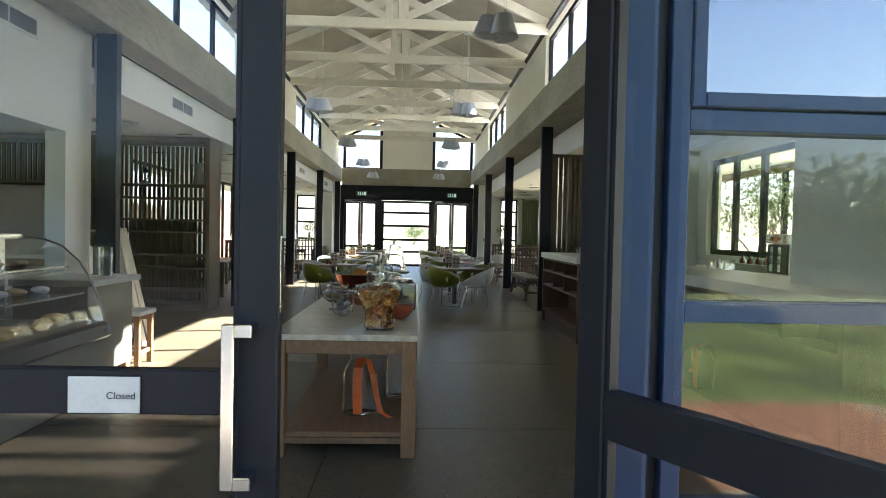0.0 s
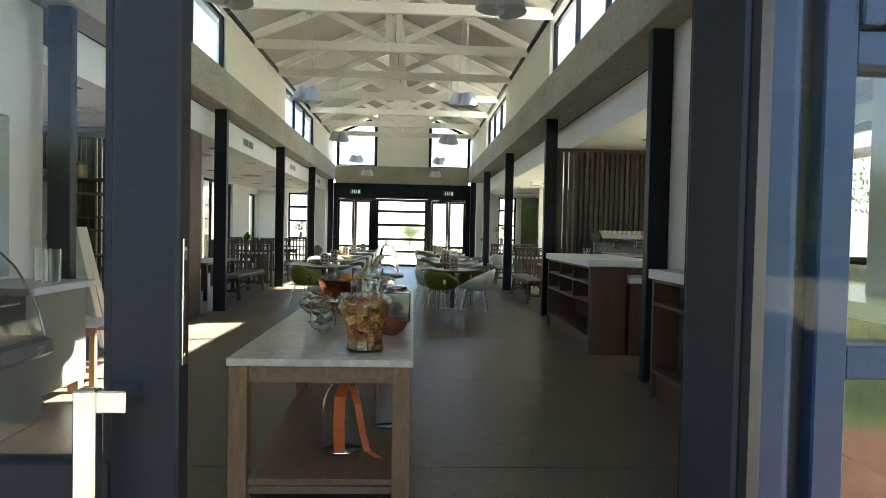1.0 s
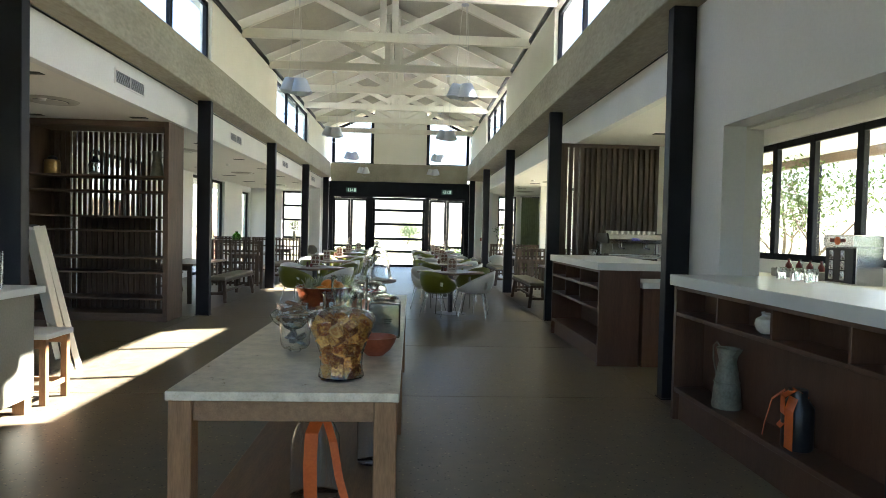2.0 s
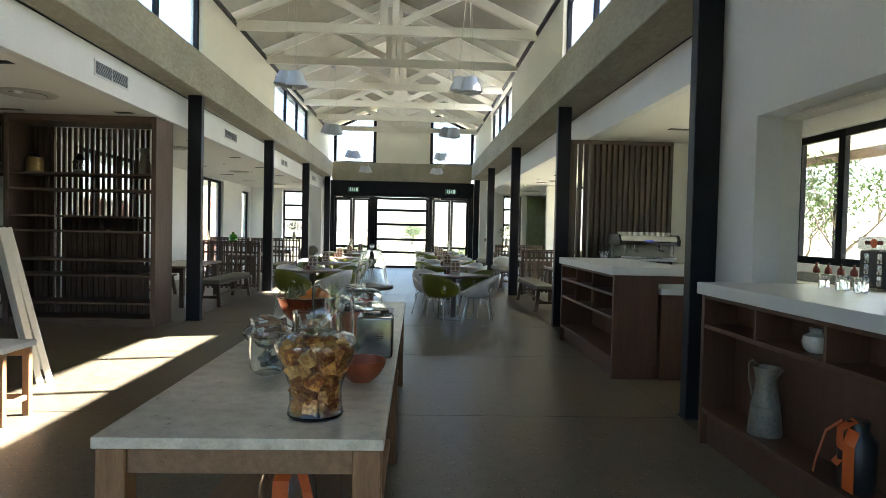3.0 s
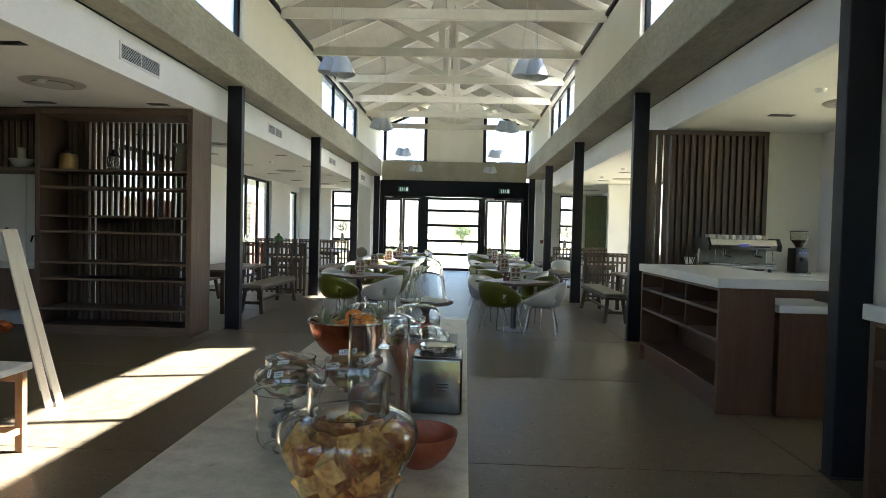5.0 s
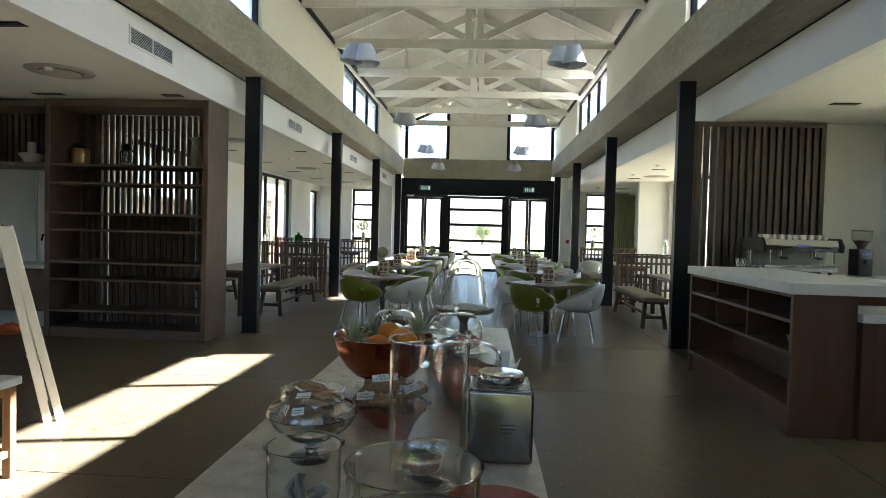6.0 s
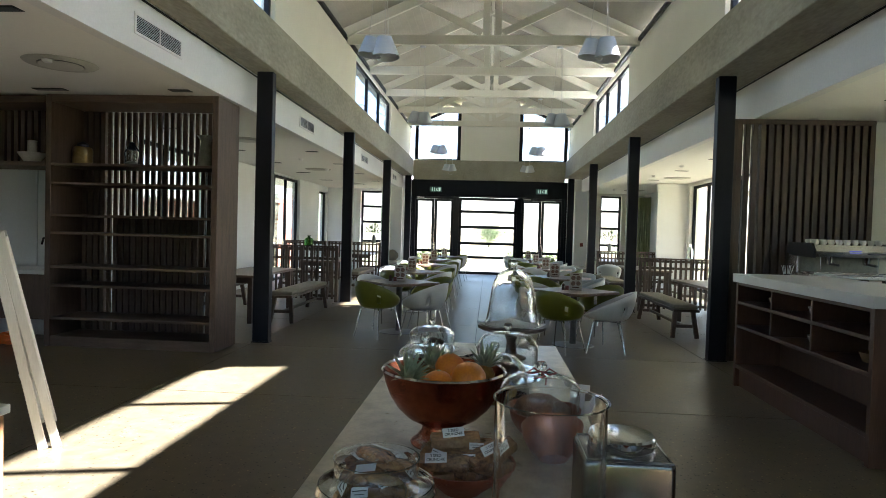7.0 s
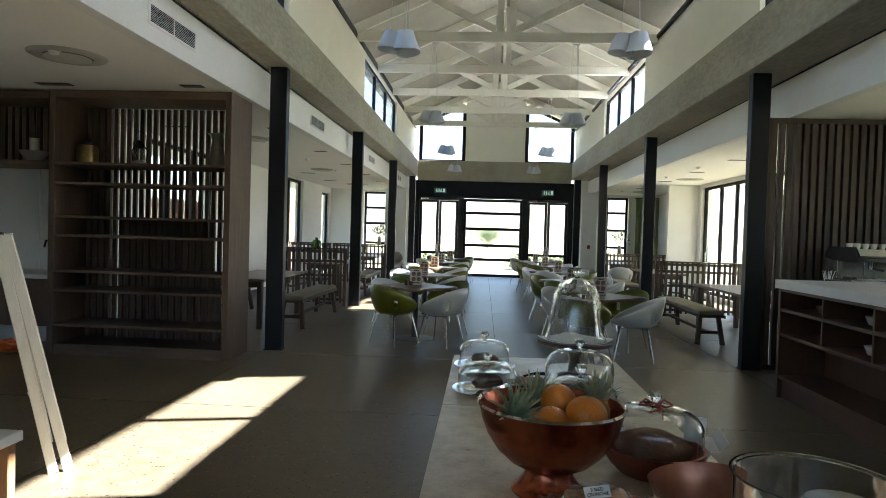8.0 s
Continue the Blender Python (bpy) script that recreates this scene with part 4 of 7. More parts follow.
def cookie(parent, seed, m, label_text=False):
    """One cellophane-wrapped biscuit bar with its white label."""
    rnd = random.Random(seed)
    bar_ = part("wrapped_bar", box(-0.068, 0.068, -0.028, 0.028, -0.014, 0.014, 0.009, seg=2), SEED_BAR if seed % 3 else OAT, parent, "biscuit bar in crinkled cellophane", True)
    bar_.matrix_basis = m
    for side in (-1, 1):
        fin = bmesh.new()
        rows = []
        for i in range(4):
            u = i / 3
            rows.append([fin.verts.new((side * (0.066 + 0.034 * u), (j / 8 - 0.5) * (0.050 + 0.022 * u), 0.004 * math.sin(2.6 * j + seed) * (0.3 + u) + rnd.uniform(-0.001, 0.001))) for j in range(9)])
        for a, b in zip(rows, rows[1:]):
            for j in range(8):
                fin.faces.new((a[j], a[j + 1], b[j + 1], b[j]))
        glassy(part("wrapper_end", fin, CELLO, bar_, "crimped end of the clear wrapper"))
    k = 0.80 if label_text else 0.55
    lab = part("paper_label", box(-0.036 * k, 0.036 * k, -0.0425, -0.0415, -0.016 * k, 0.016 * k), PAPER, bar_, "white paper label")
    lab.matrix_basis = pose(rnd.uniform(-0.014, 0.018), 0.003, 0.003, -42 + rnd.uniform(-8, 8), rnd.uniform(-5, 5), rnd.uniform(-6, 6))
    if label_text:
        lettering("label_lettering", "3 SEED\nCRUNCHIE", 0.0098, pose(0, -0.0430, 0, 90, 0, 0), INK, lab)
    else:
        part("label_marks", box(-0.017, 0.017, -0.0432, -0.0426, 0.002, 0.0035, 0, box(-0.012, 0.012, -0.0432, -0.0426, -0.004, -0.0025)), INK, lab)
    return bar_


def round_cookie(parent, seed, m):
    """A flat round biscuit in a loose crinkled square of cellophane."""
    c = part("wrapped_cookie", lump(0.046, seed + 3, (1, 1, 0.30), 0.12, 3), OAT if seed % 2 else SEED_BAR, parent, "round oat biscuit in crinkled cellophane", True)
    c.matrix_basis = m
    skirt = bmesh.new()
    n = 40
    rings = []
    for i in range(4):
        u = i / 3
        rings.append([skirt.verts.new(((0.040 + 0.022 * u) * math.cos(2 * math.pi * k / n), (0.040 + 0.018 * u) * math.sin(2 * math.pi * k / n), 0.003 + (0.004 + 0.006 * u) * math.sin(k * 2.3 + seed) * u + 0.008 * u * math.sin(k * 0.31 + seed))) for k in range(n)])
    for a, b in zip(rings, rings[1:]):
        for k in range(n):
            skirt.faces.new((a[k], a[(k + 1) % n], b[(k + 1) % n], b[k]))
    glassy(part("wrapper", skirt, CELLO, c, "crinkled edge of clear cellophane"))
    if seed % 2 == 0:
        part("paper_label", box(-0.022, 0.022, -0.012, 0.012, 0.0145, 0.0152), PAPER, c, "white paper label").matrix_basis = pose(0.012, -0.01, 0, 8, 0, 30 * seed)
    return c


def wrapped_bowl(x, y):
    ob = thing("snack_bowl", "terracotta bowl heaped with cellophane-wrapped seed bars", "bowl", "", "", (x, y, TOP))
    outer = [(0, 0), (0.055, 0), (0.060, 0.006), (0.092, 0.03), (0.122, 0.058), (0.134, 0.076)]
    part("bowl", vessel(outer, 0.006, 40), TERRACOTTA, ob, smooth=True)
    rnd = random.Random(11)
    k = 0
    for z, r, n in ((0.042, 0.04, 4), (0.068, 0.068, 7), (0.094, 0.058, 6), (0.116, 0.025, 3)):
        for i in range(n):
            a = 2 * math.pi * i / n + z * 30
            cookie(ob, k, pose(r * math.cos(a), r * math.sin(a) + 0.015, z, rnd.uniform(-22, 22), rnd.uniform(-14, 14), math.degrees(a) + 90 + rnd.uniform(-45, 45)))
            k += 1
    for bx, by, bz, ry, rz in ((-0.045, -0.085, 0.104, -4, -6), (-0.02, -0.01, 0.142, -3, 6), (0.07, -0.045, 0.122, -14, 38)):
        cookie(ob, k, pose(bx, by, bz, 8, ry, rz), True)
        k += 1
    return ob


wrapped_bowl(-0.015, 5.31)


def pedestal_bowl(x, y):
    ob = thing("pedestal_bowl", "footed glass bowl holding wrapped cookies on the stone top", "glass bowl", "", "", (x, y, TOP))
    prof = [(0, 0), (0.07, 0), (0.07, 0.004), (0.022, 0.010), (0.015, 0.018), (0.022, 0.028), (0.014, 0.038), (0.02, 0.046), (0.075, 0.066), (0.118, 0.104), (0.133, 0.134), (0.128, 0.152), (0.104, 0.168), (0.094, 0.176), (0.093, 0.200), (0.096, 0.206), (0.092, 0.206), (0.0895, 0.200), (0.090, 0.177), (0.100, 0.164), (0.124, 0.150), (0.128, 0.134), (0.113, 0.106), (0.072, 0.071), (0, 0.056)]
    glassy(part("bowl", lathe(prof, 48), GLASS, ob, smooth=True))
    rnd = random.Random(5)
    for i in range(8):
        a = i * 0.9
        cookie(ob, i + 30, pose(0.044 * math.cos(a), 0.044 * math.sin(a), 0.086 + 0.009 * i, rnd.uniform(-20, 20), rnd.uniform(-10, 10), math.degrees(a) + 90))
    for i, (cx, cy, cz, tx, ty) in enumerate(((-0.028, -0.02, 0.180, 10, -8), (0.032, 0.015, 0.186, -10, 10), (-0.005, 0.01, 0.208, 12, 4), (0.022, -0.035, 0.172, 24, 8), (-0.032, 0.025, 0.176, -6, -14))):
        round_cookie(ob, i, pose(cx, cy, cz, tx, ty, 50 * i))
    return ob


pedestal_bowl(-0.193, 4.965)


def cylinder_vase(x, y, r, h, label, wrapped=0, name="glass_jar"):
    ob = thing(name, label, "jar", "", "", (x, y, TOP))
    outer = [(0, 0), (r * 0.96, 0), (r, 0.006), (r, h * 0.5), (r, h - 0.004), (r + 0.004, h)]
    glassy(part("jar", vessel(outer, 0.004, 56), GLASS, ob, smooth=True))
    rnd = random.Random(int(r * 1000))
    for i in range(wrapped):
        round_cookie(ob, 50 + i, pose(rnd.uniform(-0.008, 0.008), rnd.uniform(-0.012, 0.004), 0.026 + 0.031 * i, rnd.uniform(-8, 8), rnd.uniform(-8, 8), rnd.uniform(-20, 20)))
    return ob


cylinder_vase(0.166, 4.80, 0.106, 0.396, "tall clear glass cylinder jar with wrapped biscuits at the bottom", 4)


def small_jar(x, y):
    ob = thing("glass_jar", "rounded clear glass jar with a few wrapped sweets inside", "jar", "", "", (x, y, TOP))
    outer = [(0, 0), (0.03, 0), (0.032, 0.012), (0.06, 0.018), (0.078, 0.04), (0.084, 0.09), (0.084, 0.17), (0.086, 0.188), (0.092, 0.192)]
    glassy(part("jar", vessel(outer, 0.004, 44), GLASS, ob, smooth=True))
    for i in range(6):
        part("wrapped_sweet", lump(0.022, 70 + i, (1.4, 0.8, 0.55), 0.6, 2, 4.0), (CHROME, GALV, GALV)[i % 3], ob, "crumpled silver sachet").matrix_basis = pose(0.034 * math.cos(i * 2.2), 0.034 * math.sin(i * 2.2), 0.042 + 0.012 * i, 20 * i, 30, 60 * i)
    return ob


small_jar(-0.095, 4.537)


PINK_COPPER = surface("pink_copper", (0.44, 0.17, 0.10), (0.56, 0.24, 0.15), 0.34, 0.6, 8, 40, 0.1)


def plain_bowl(x, y, r, h, material, label, name="serving_bowl", tilt=(0, 0)):
    ob = thing(name, label, "bowl", "", "", (x, y, TOP))
    outer = [(0, 0), (r * 0.42, 0), (r * 0.46, 0.005), (r * 0.72, h * 0.3), (r * 0.93, h * 0.68), (r, h)]
    b = part("bowl", vessel(outer, 0.006, 48), material, ob, smooth=True)
    b.matrix_basis = pose(0, 0, r * 0.43 * math.sin(radians(abs(tilt[0]))), tilt[0], tilt[1], 0)
    card = None if tilt[0] else part("price_card", box(-0.02, 0.02, -0.001, 0.001, 0, 0.028), PAPER, ob)
    if card:
        card.matrix_basis = pose(0.0, -r * 0.80, h * 0.55, -35, 0, 12)
    return ob


plain_bowl(0.340, 4.47, 0.112, 0.10, TERRACOTTA, "shallow terracotta coloured bowl on the stone top")
plain_bowl(0.255, 5.49, 0.112, 0.105, PINK_COPPER, "pink copper bowl tipped over on the stone top", tilt=(-38, 0))


def tin(x, y):
    ob = thing("storage_tin", "square polished steel tin with a round lid", "tin", "", "", (x, y, TOP))
    part("body", box(-0.098, 0.098, -0.09, 0.09, 0, 0.218, 0.014, seg=3), TIN, ob, smooth=True)
    part("collar", lathe([(0, 0.218), (0.074, 0.218), (0.074, 0.224), (0, 0.224)], 40), POLISHED, ob, smooth=True)
    part("lid", lathe([(0, 0.224), (0.070, 0.224), (0.072, 0.227), (0.072, 0.249), (0.068, 0.254), (0, 0.256)], 40), POLISHED, ob, "round polished lid", True)
    c = 0.088
    part("rim", tube([(-c, -c, 0.218), (c, -c, 0.218), (c, c, 0.218), (-c, c, 0.218)], 0.0035, 6, None, True), POLISHED, ob)
    part("label_marks", box(0.0, 0.045, -0.0912, -0.0905, 0.115, 0.118, 0, box(0.0, 0.045, -0.0912, -0.0905, 0.103, 0.106, 0, box(0.0, 0.035, -0.0912, -0.0905, 0.091, 0.094))), INK, ob)
    return ob


tin(0.363, 5.07)


def pineapple_top(parent, x, y, z, seed, tilt=(0, 0)):
    crown = part("pineapple", lathe([(0, -0.07), (0.03, -0.062), (0.042, -0.035), (0.04, 0.0), (0.028, 0.018), (0, 0.022)], 20), PINE_SKIN, parent, "small pineapple with a spiky grey-green crown", True)
    crown.matrix_basis = pose(x, y, z, tilt[0], tilt[1], seed * 40)
    rnd = random.Random(seed)
    for k in range(34):
        a = k * 2.399
        lean = 0.88 - 0.80 * k / 34
        ln = 0.074 + 0.022 * k / 34
        bm = bmesh.new()
        pts = []
        for s in range(5):
            u = s / 4
            out = 0.012 + math.sin(lean) * ln * u + 0.02 * u * u * lean
            pts.append((out * math.cos(a), out * math.sin(a), 0.015 + math.cos(lean) * ln * u - 0.02 * u * u * lean, 0.0095 * (1 - u) ** 0.8 + 0.0006))
        side = Vector((-math.sin(a), math.cos(a), 0))
        rows = []
        for px, py, pz, w in pts:
            p = Vector((px, py, pz))
            rows.append((bm.verts.new(p - side * w), bm.verts.new(p + Vector((0, 0, -w * 0.5))), bm.verts.new(p + side * w)))
        for q, r in zip(rows, rows[1:]):
            bm.faces.new((q[0], q[1], r[1], r[0]))
            bm.faces.new((q[1], q[2], r[2], r[1]))
        part("leaf", bm, LEAF_GREY, crown)


def fruit_bowl(x, y):
    ob = thing("fruit_bowl", "hammered copper footed bowl of oranges and small pineapples", "fruit bowl", "", "", (x, y, TOP))
    prof = [(0, 0), (0.104, 0), (0.106, 0.006), (0.088, 0.022), (0.070, 0.046), (0.066, 0.066), (0.082, 0.076), (0.118, 0.096), (0.152, 0.130), (0.178, 0.172), (0.195, 0.218), (0.203, 0.254), (0.208, 0.261), (0.204, 0.265), (0.198, 0.255), (0.190, 0.220), (0.173, 0.175), (0.147, 0.135), (0.112, 0.102), (0, 0.084)]
    prof = [(r, z * 0.95) for r, z in prof]
    part("bowl", lathe(prof, 56), COPPER, ob, smooth=True)
    part("rim_band", lathe([(0.2035, 0.245), (0.2095, 0.249), (0.2045, 0.255), (0.1985, 0.249), (0.2035, 0.245)], 56), POLISHED, ob, "bright metal rim", True)
    fr = [(0.085, -0.085, 0.268, 0.056), (-0.01, -0.10, 0.245, 0.05), (0.02, 0.0, 0.282, 0.05), (-0.10, 0.02, 0.225, 0.05), (0.10, 0.07, 0.215, 0.05), (0.0, 0.10, 0.225, 0.05), (0.0, -0.01, 0.185, 0.05), (-0.05, -0.06, 0.225, 0.045)]
    for i, (fx, fy, fz, r) in enumerate(fr):
        o = part("orange", lump(r, i, (1, 1, 0.93), 0.03, 3), ORANGE, ob, "ripe orange", True)
        o.matrix_basis = pose(fx, fy, fz - 0.026)
        part("stem_scar", lathe([(0, 0.0), (0.006, 0), (0.004, 0.003), (0, 0.003)], 8), LEAF_GREY, o).matrix_basis = pose(0, 0, r * 0.91)
    pineapple_top(ob, -0.112, -0.085, 0.222, 1, (34, -10))
    pineapple_top(ob, -0.05, 0.055, 0.228, 2, (16, -8))
    pineapple_top(ob, 0.132, 0.03, 0.238, 3, (18, 10))
    return ob


fruit_bowl(-0.097, 5.69)


CAKE_BROWN = surface("brown_loaf_cake", (0.19, 0.095, 0.052), (0.36, 0.20, 0.125), 0.8, 0, 14, 80, 0.5)


def cake_dome(x, y, r, h, label, stand=None, cake=CAKE_DARK, plate=POLISHED, plate_r=None, foot=0.0, bow=False, paper=False, flare=0.0, shoulder=0.5, ch=0.036, deep=0.0, cake_k=0.52):
    ob = thing("cake_dome", label, "cake dome", "", "", (x, y, TOP))
    pr = plate_r or r + 0.03
    if foot:
        part("stand", lathe([(0, 0), (0.075, 0), (0.078, 0.008), (0.03, 0.03), (0.022, foot * 0.6), (0.04, foot - 0.015), (pr * 0.9, foot - 0.008), (pr, foot), (pr, foot + 0.012), (0, foot + 0.012)], 48), plate, ob, "dark footed stand", True)
        z = foot + 0.0122
    elif deep:
        part("dish", vessel([(0, 0), (pr * 0.66, 0), (pr * 0.70, 0.006), (pr * 0.86, deep * 0.4), (pr * 0.97, deep * 0.8), (pr, deep + 0.004)], 0.012, 48), plate, ob, "deep terracotta dish", True)
        z = deep + 0.004
    else:
        part("plate", lathe([(0, 0), (pr * 0.6, 0), (pr * 0.65, 0.004), (pr * 0.98, 0.012), (pr, 0.016), (pr * 0.97, 0.017), (pr * 0.64, 0.009), (0, 0.009)], 48), plate, ob, "round serving plate", True)
        z = 0.0145
    c = part("cake", lump(r * cake_k, int(x * 100) % 17, (1, 1, ch / (r * cake_k)), 0.22, 3), cake, ob, "cake under the glass", True)
    c.matrix_basis = pose(0, 0, (0.012 if deep else z) + ch * 0.92)
    d = glassy(part("dome", dome(r, h, 0.0035, 48, z, flare, shoulder), GLASS, ob, "clear glass dome with a knob", True))
    if bow:
        b = part("ribbon_bow", tube([(0.01, 0, 0), (0.03, 0.012, 0.014), (0.055, 0.0, 0.002), (0.03, -0.014, -0.002), (0.0, -0.004, 0.006), (-0.026, 0.014, 0.014), (-0.05, -0.004, 0.0), (-0.03, -0.016, 0.002), (0.0, -0.006, 0.008), (0.012, -0.03, -0.004), (-0.03, -0.045, -0.014)], 0.0036, 6), RED_RIBBON, d, "dark red ribbon bow")
        b.matrix_basis = pose(0, -0.008, z + h + 0.008)
        part("ribbon_tail", tube([(0, 0, 0), (0.018, -0.02, -0.01), (0.012, -0.05, -0.03)], 0.0035, 6), RED_RIBBON, d).matrix_basis = pose(0.0, -0.008, z + h + 0.006)
    return ob


cake_dome(0.243, 5.885, 0.150, 0.118, "glass cake dome with a dark red bow on a terracotta dish", cake=CAKE_BROWN, plate=TERRACOTTA, plate_r=0.158, bow=True, ch=0.062, shoulder=0.42, deep=0.078, cake_k=0.72)
ob = thing("paper_napkin", "crumpled white paper sheet tucked under a cake dome", "napkin", "", "", (0.404, 5.925, TOP))
part("sheet", strip([(-0.03, 0.0, 0.003), (-0.005, 0.0, 0.035), (0.02, 0.004, 0.075), (0.045, 0.0, 0.078), (0.068, -0.002, 0.110)], (0.02, 0.13, 0.01)), PAPER, ob)
part("fold", strip([(-0.02, 0.05, 0.003), (-0.005, 0.055, 0.075), (0.0, 0.05, 0.150)], (0.06, -0.02, 0.0)), PAPER, ob)
cake_dome(-0.266, 6.78, 0.134, 0.115, "low glass cake dome over a dark cake on a silver plate", bow=False, plate_r=0.160, shoulder=0.6)
cake_dome(-0.278, 7.315, 0.134, 0.130, "low glass cake dome over a dark cake on a silver plate", plate_r=0.165, shoulder=0.6)
cake_dome(0.152, 6.80, 0.155, 0.19, "tall glass cake dome over a dark sponge cake", cake=CAKE_DARK, plate_r=0.178, shoulder=0.58)
cake_dome(0.08, 6.29, 0.142, 0.178, "glass cake dome over a pale cake", cake=CAKE_PALE, plate_r=0.17, shoulder=0.4)
WALNUT_STAND = surface("dark_turned_wood", (0.05, 0.028, 0.018), (0.10, 0.06, 0.04), 0.4, 0, 6, 40, 0.1)


def bell_cloche(x, y):
    ob = thing("bell_cloche", "tall bell-shaped glass cloche on a dark wooden stand", "cloche", "", "", (x, y, TOP))
    foot = 0.180
    part("stand", lathe([(0, 0), (0.09, 0), (0.092, 0.01), (0.035, 0.03), (0.026, 0.11), (0.045, foot - 0.03), (0.175, foot - 0.018), (0.195, foot - 0.008), (0.195, foot + 0.008), (0, foot + 0.008)], 48), WALNUT_STAND, ob, "dark wooden cake stand", True)
    pz = foot + 0.0085
    sheet = bmesh.new()
    n = 36
    c = sheet.verts.new((0, 0, pz + 0.001))
    ring = [sheet.verts.new(((0.165 + 0.03 * abs(math.cos(2 * math.pi * k / n * 2)) ** 6) * math.cos(2 * math.pi * k / n), (0.165 + 0.03 * abs(math.cos(2 * math.pi * k / n * 2)) ** 6) * math.sin(2 * math.pi * k / n), pz + 0.001 + 0.012 * abs(math.cos(2 * math.pi * k / n * 2)) ** 6)) for k in range(n)]
    for k in range(n):
        sheet.faces.new((c, ring[k], ring[(k + 1) % n]))
    part("paper_doily", sheet, PAPER, ob, "white paper under the cloche")
    out = [(0.160, 0), (0.154, 0.010), (0.145, 0.036), (0.137, 0.08), (0.129, 0.14), (0.120, 0.20), (0.109, 0.245), (0.091, 0.280), (0.063, 0.303), (0.031, 0.315), (0.014, 0.318)]
    inner = [(max(r - 0.0035, 0.0), z - (0.003 if z > 0.2 else 0)) for r, z in out]
    prof = [(0, 0.314)] + list(reversed(inner[:-1])) + out + [(0.011, 0.326), (0.021, 0.338), (0.024, 0.352), (0.018, 0.366), (0, 0.371)]
    bell = lathe([(r, z + pz + 0.004) for r, z in prof], 176)
    for v in bell.verts:
        k = 1 + 0.003 * math.cos(22 * math.atan2(v.co.y, v.co.x)) * min(1.0, max(0.0, (pz + 0.31 - v.co.z) / 0.06))
        v.co.x, v.co.y = v.co.x * k, v.co.y * k
    glassy(part("cloche", bell, GLASS, ob, "bell of clear ribbed glass with a knob", True))
    return ob


bell_cloche(0.187, 7.19)
ob = thing("serving_tongs", "dark metal serving tongs lying on a small wooden board", "tongs", "", "", (-0.085, 6.996, TOP + 0.02))
for s in (-1, 1):
    part("arm", tube([(0.0, 0.0, 0.01), (0.05, 0.012 * s + 0.02, 0.02), (0.11, 0.02 * s + 0.05, 0.015)], 0.005, 6), STEEL_DARK, ob)
ob = thing("wooden_board", "small worn wooden serving board on the stone top", "board", "", "", (-0.076, 6.913, TOP))
part("plank", box(-0.09, 0.09, -0.13, 0.13, 0, 0.018, 0.005), OAK_FLAT, ob)


def shelf_jar(x, y, r, h, label, ribbon):
    ob = thing("glass_jar", label, "jar", "", "", (x, y, 0.16))
    glassy(part("jar", vessel([(0, 0), (r, 0), (r + 0.004, 0.01), (r + 0.006, h * 0.5), (r, h * 0.72), (r * 0.78, h * 0.86), (r * 0.6, h * 0.92), (r * 0.6, h)], 0.004, 44), GLASS, ob, smooth=True))
    if ribbon:
        part("ribbon", strip([(0.02, -r * 0.62, h * 0.99), (0.0, -r - 0.012, h * 0.85), (-0.005, -r - 0.016, h * 0.5), (0.0, -r - 0.014, 0.02)], (0.062, 0, 0)), RIBBON, ob, "wide orange satin ribbon")
        part("ribbon_tail", strip([(0.06, -r * 0.6, h * 0.97), (0.10, -r - 0.012, h * 0.75), (0.13, -r - 0.02, h * 0.35), (0.16, -r - 0.03, 0.04), (0.225, -r - 0.06, 0.012)], (0.038, 0.004, 0)), RIBBON, ob, "orange ribbon tail")
    return ob


shelf_jar(0.077, 4.163, 0.115, 0.40, "large glass jar tied with orange ribbon on the low shelf", True)
shelf_jar(0.328, 4.614, 0.082, 0.40, "tall clear glass jar on the low shelf", False)


# ---- counters on the bar side ----
def open_counter(name, x0, y0, y1, deep, top_deep, label, rows, low=0.14):
    """A counter with open pigeonholes to the hall; rows of (z, list of divider ys)."""
    ob = thing(name, label, "counter", "", "", (0, 0, 0))
    h = 1.068
    body = WALNUT
    part("worktop", box(x0 - 0.03, x0 + top_deep, y0 - 0.03, y1 + 0.02, h + 0.0005, 1.152, 0.004, seg=2), WHITETOP, ob, "thick white stone worktop")
    part("side_panel", box(x0, x0 + deep, y0, y0 + 0.045, 0, h, 0.003), body, ob)
    part("side_panel", box(x0, x0 + deep, y1 - 0.045, y1, 0, h, 0.003), body, ob)
    part("back_panel", box(x0 + deep - 0.02, x0 + deep, y0 + 0.045, y1 - 0.045, 0.07, h, 0.002), body, ob)
    part("plinth", box(x0 + 0.045, x0 + 0.06, y0 + 0.045, y1 - 0.045, 0.0, low, 0.002), body, ob)
    part("bottom_board", box(x0 + 0.002, x0 + deep - 0.02, y0 + 0.045, y1 - 0.045, low, low + 0.035, 0.003), body, ob)
    part("top_rail", box(x0 + 0.003, x0 + deep - 0.02, y0 + 0.045, y1 - 0.045, h - 0.03, h, 0.003), body, ob)
    zs = [r[0] for r in rows]
    for k, (z, cuts) in enumerate(rows):
        part("shelf", box(x0 + 0.003, x0 + deep - 0.02, y0 + 0.045, y1 - 0.045, z, z + 0.03, 0.003), body, ob)
        top = h - 0.03 if k == 0 else zs[k - 1]
        for c in cuts:
            part("divider", box(x0 + 0.006, x0 + deep - 0.02, c - 0.012, c + 0.012, z + 0.03, top, 0.002), body, ob)
    return ob


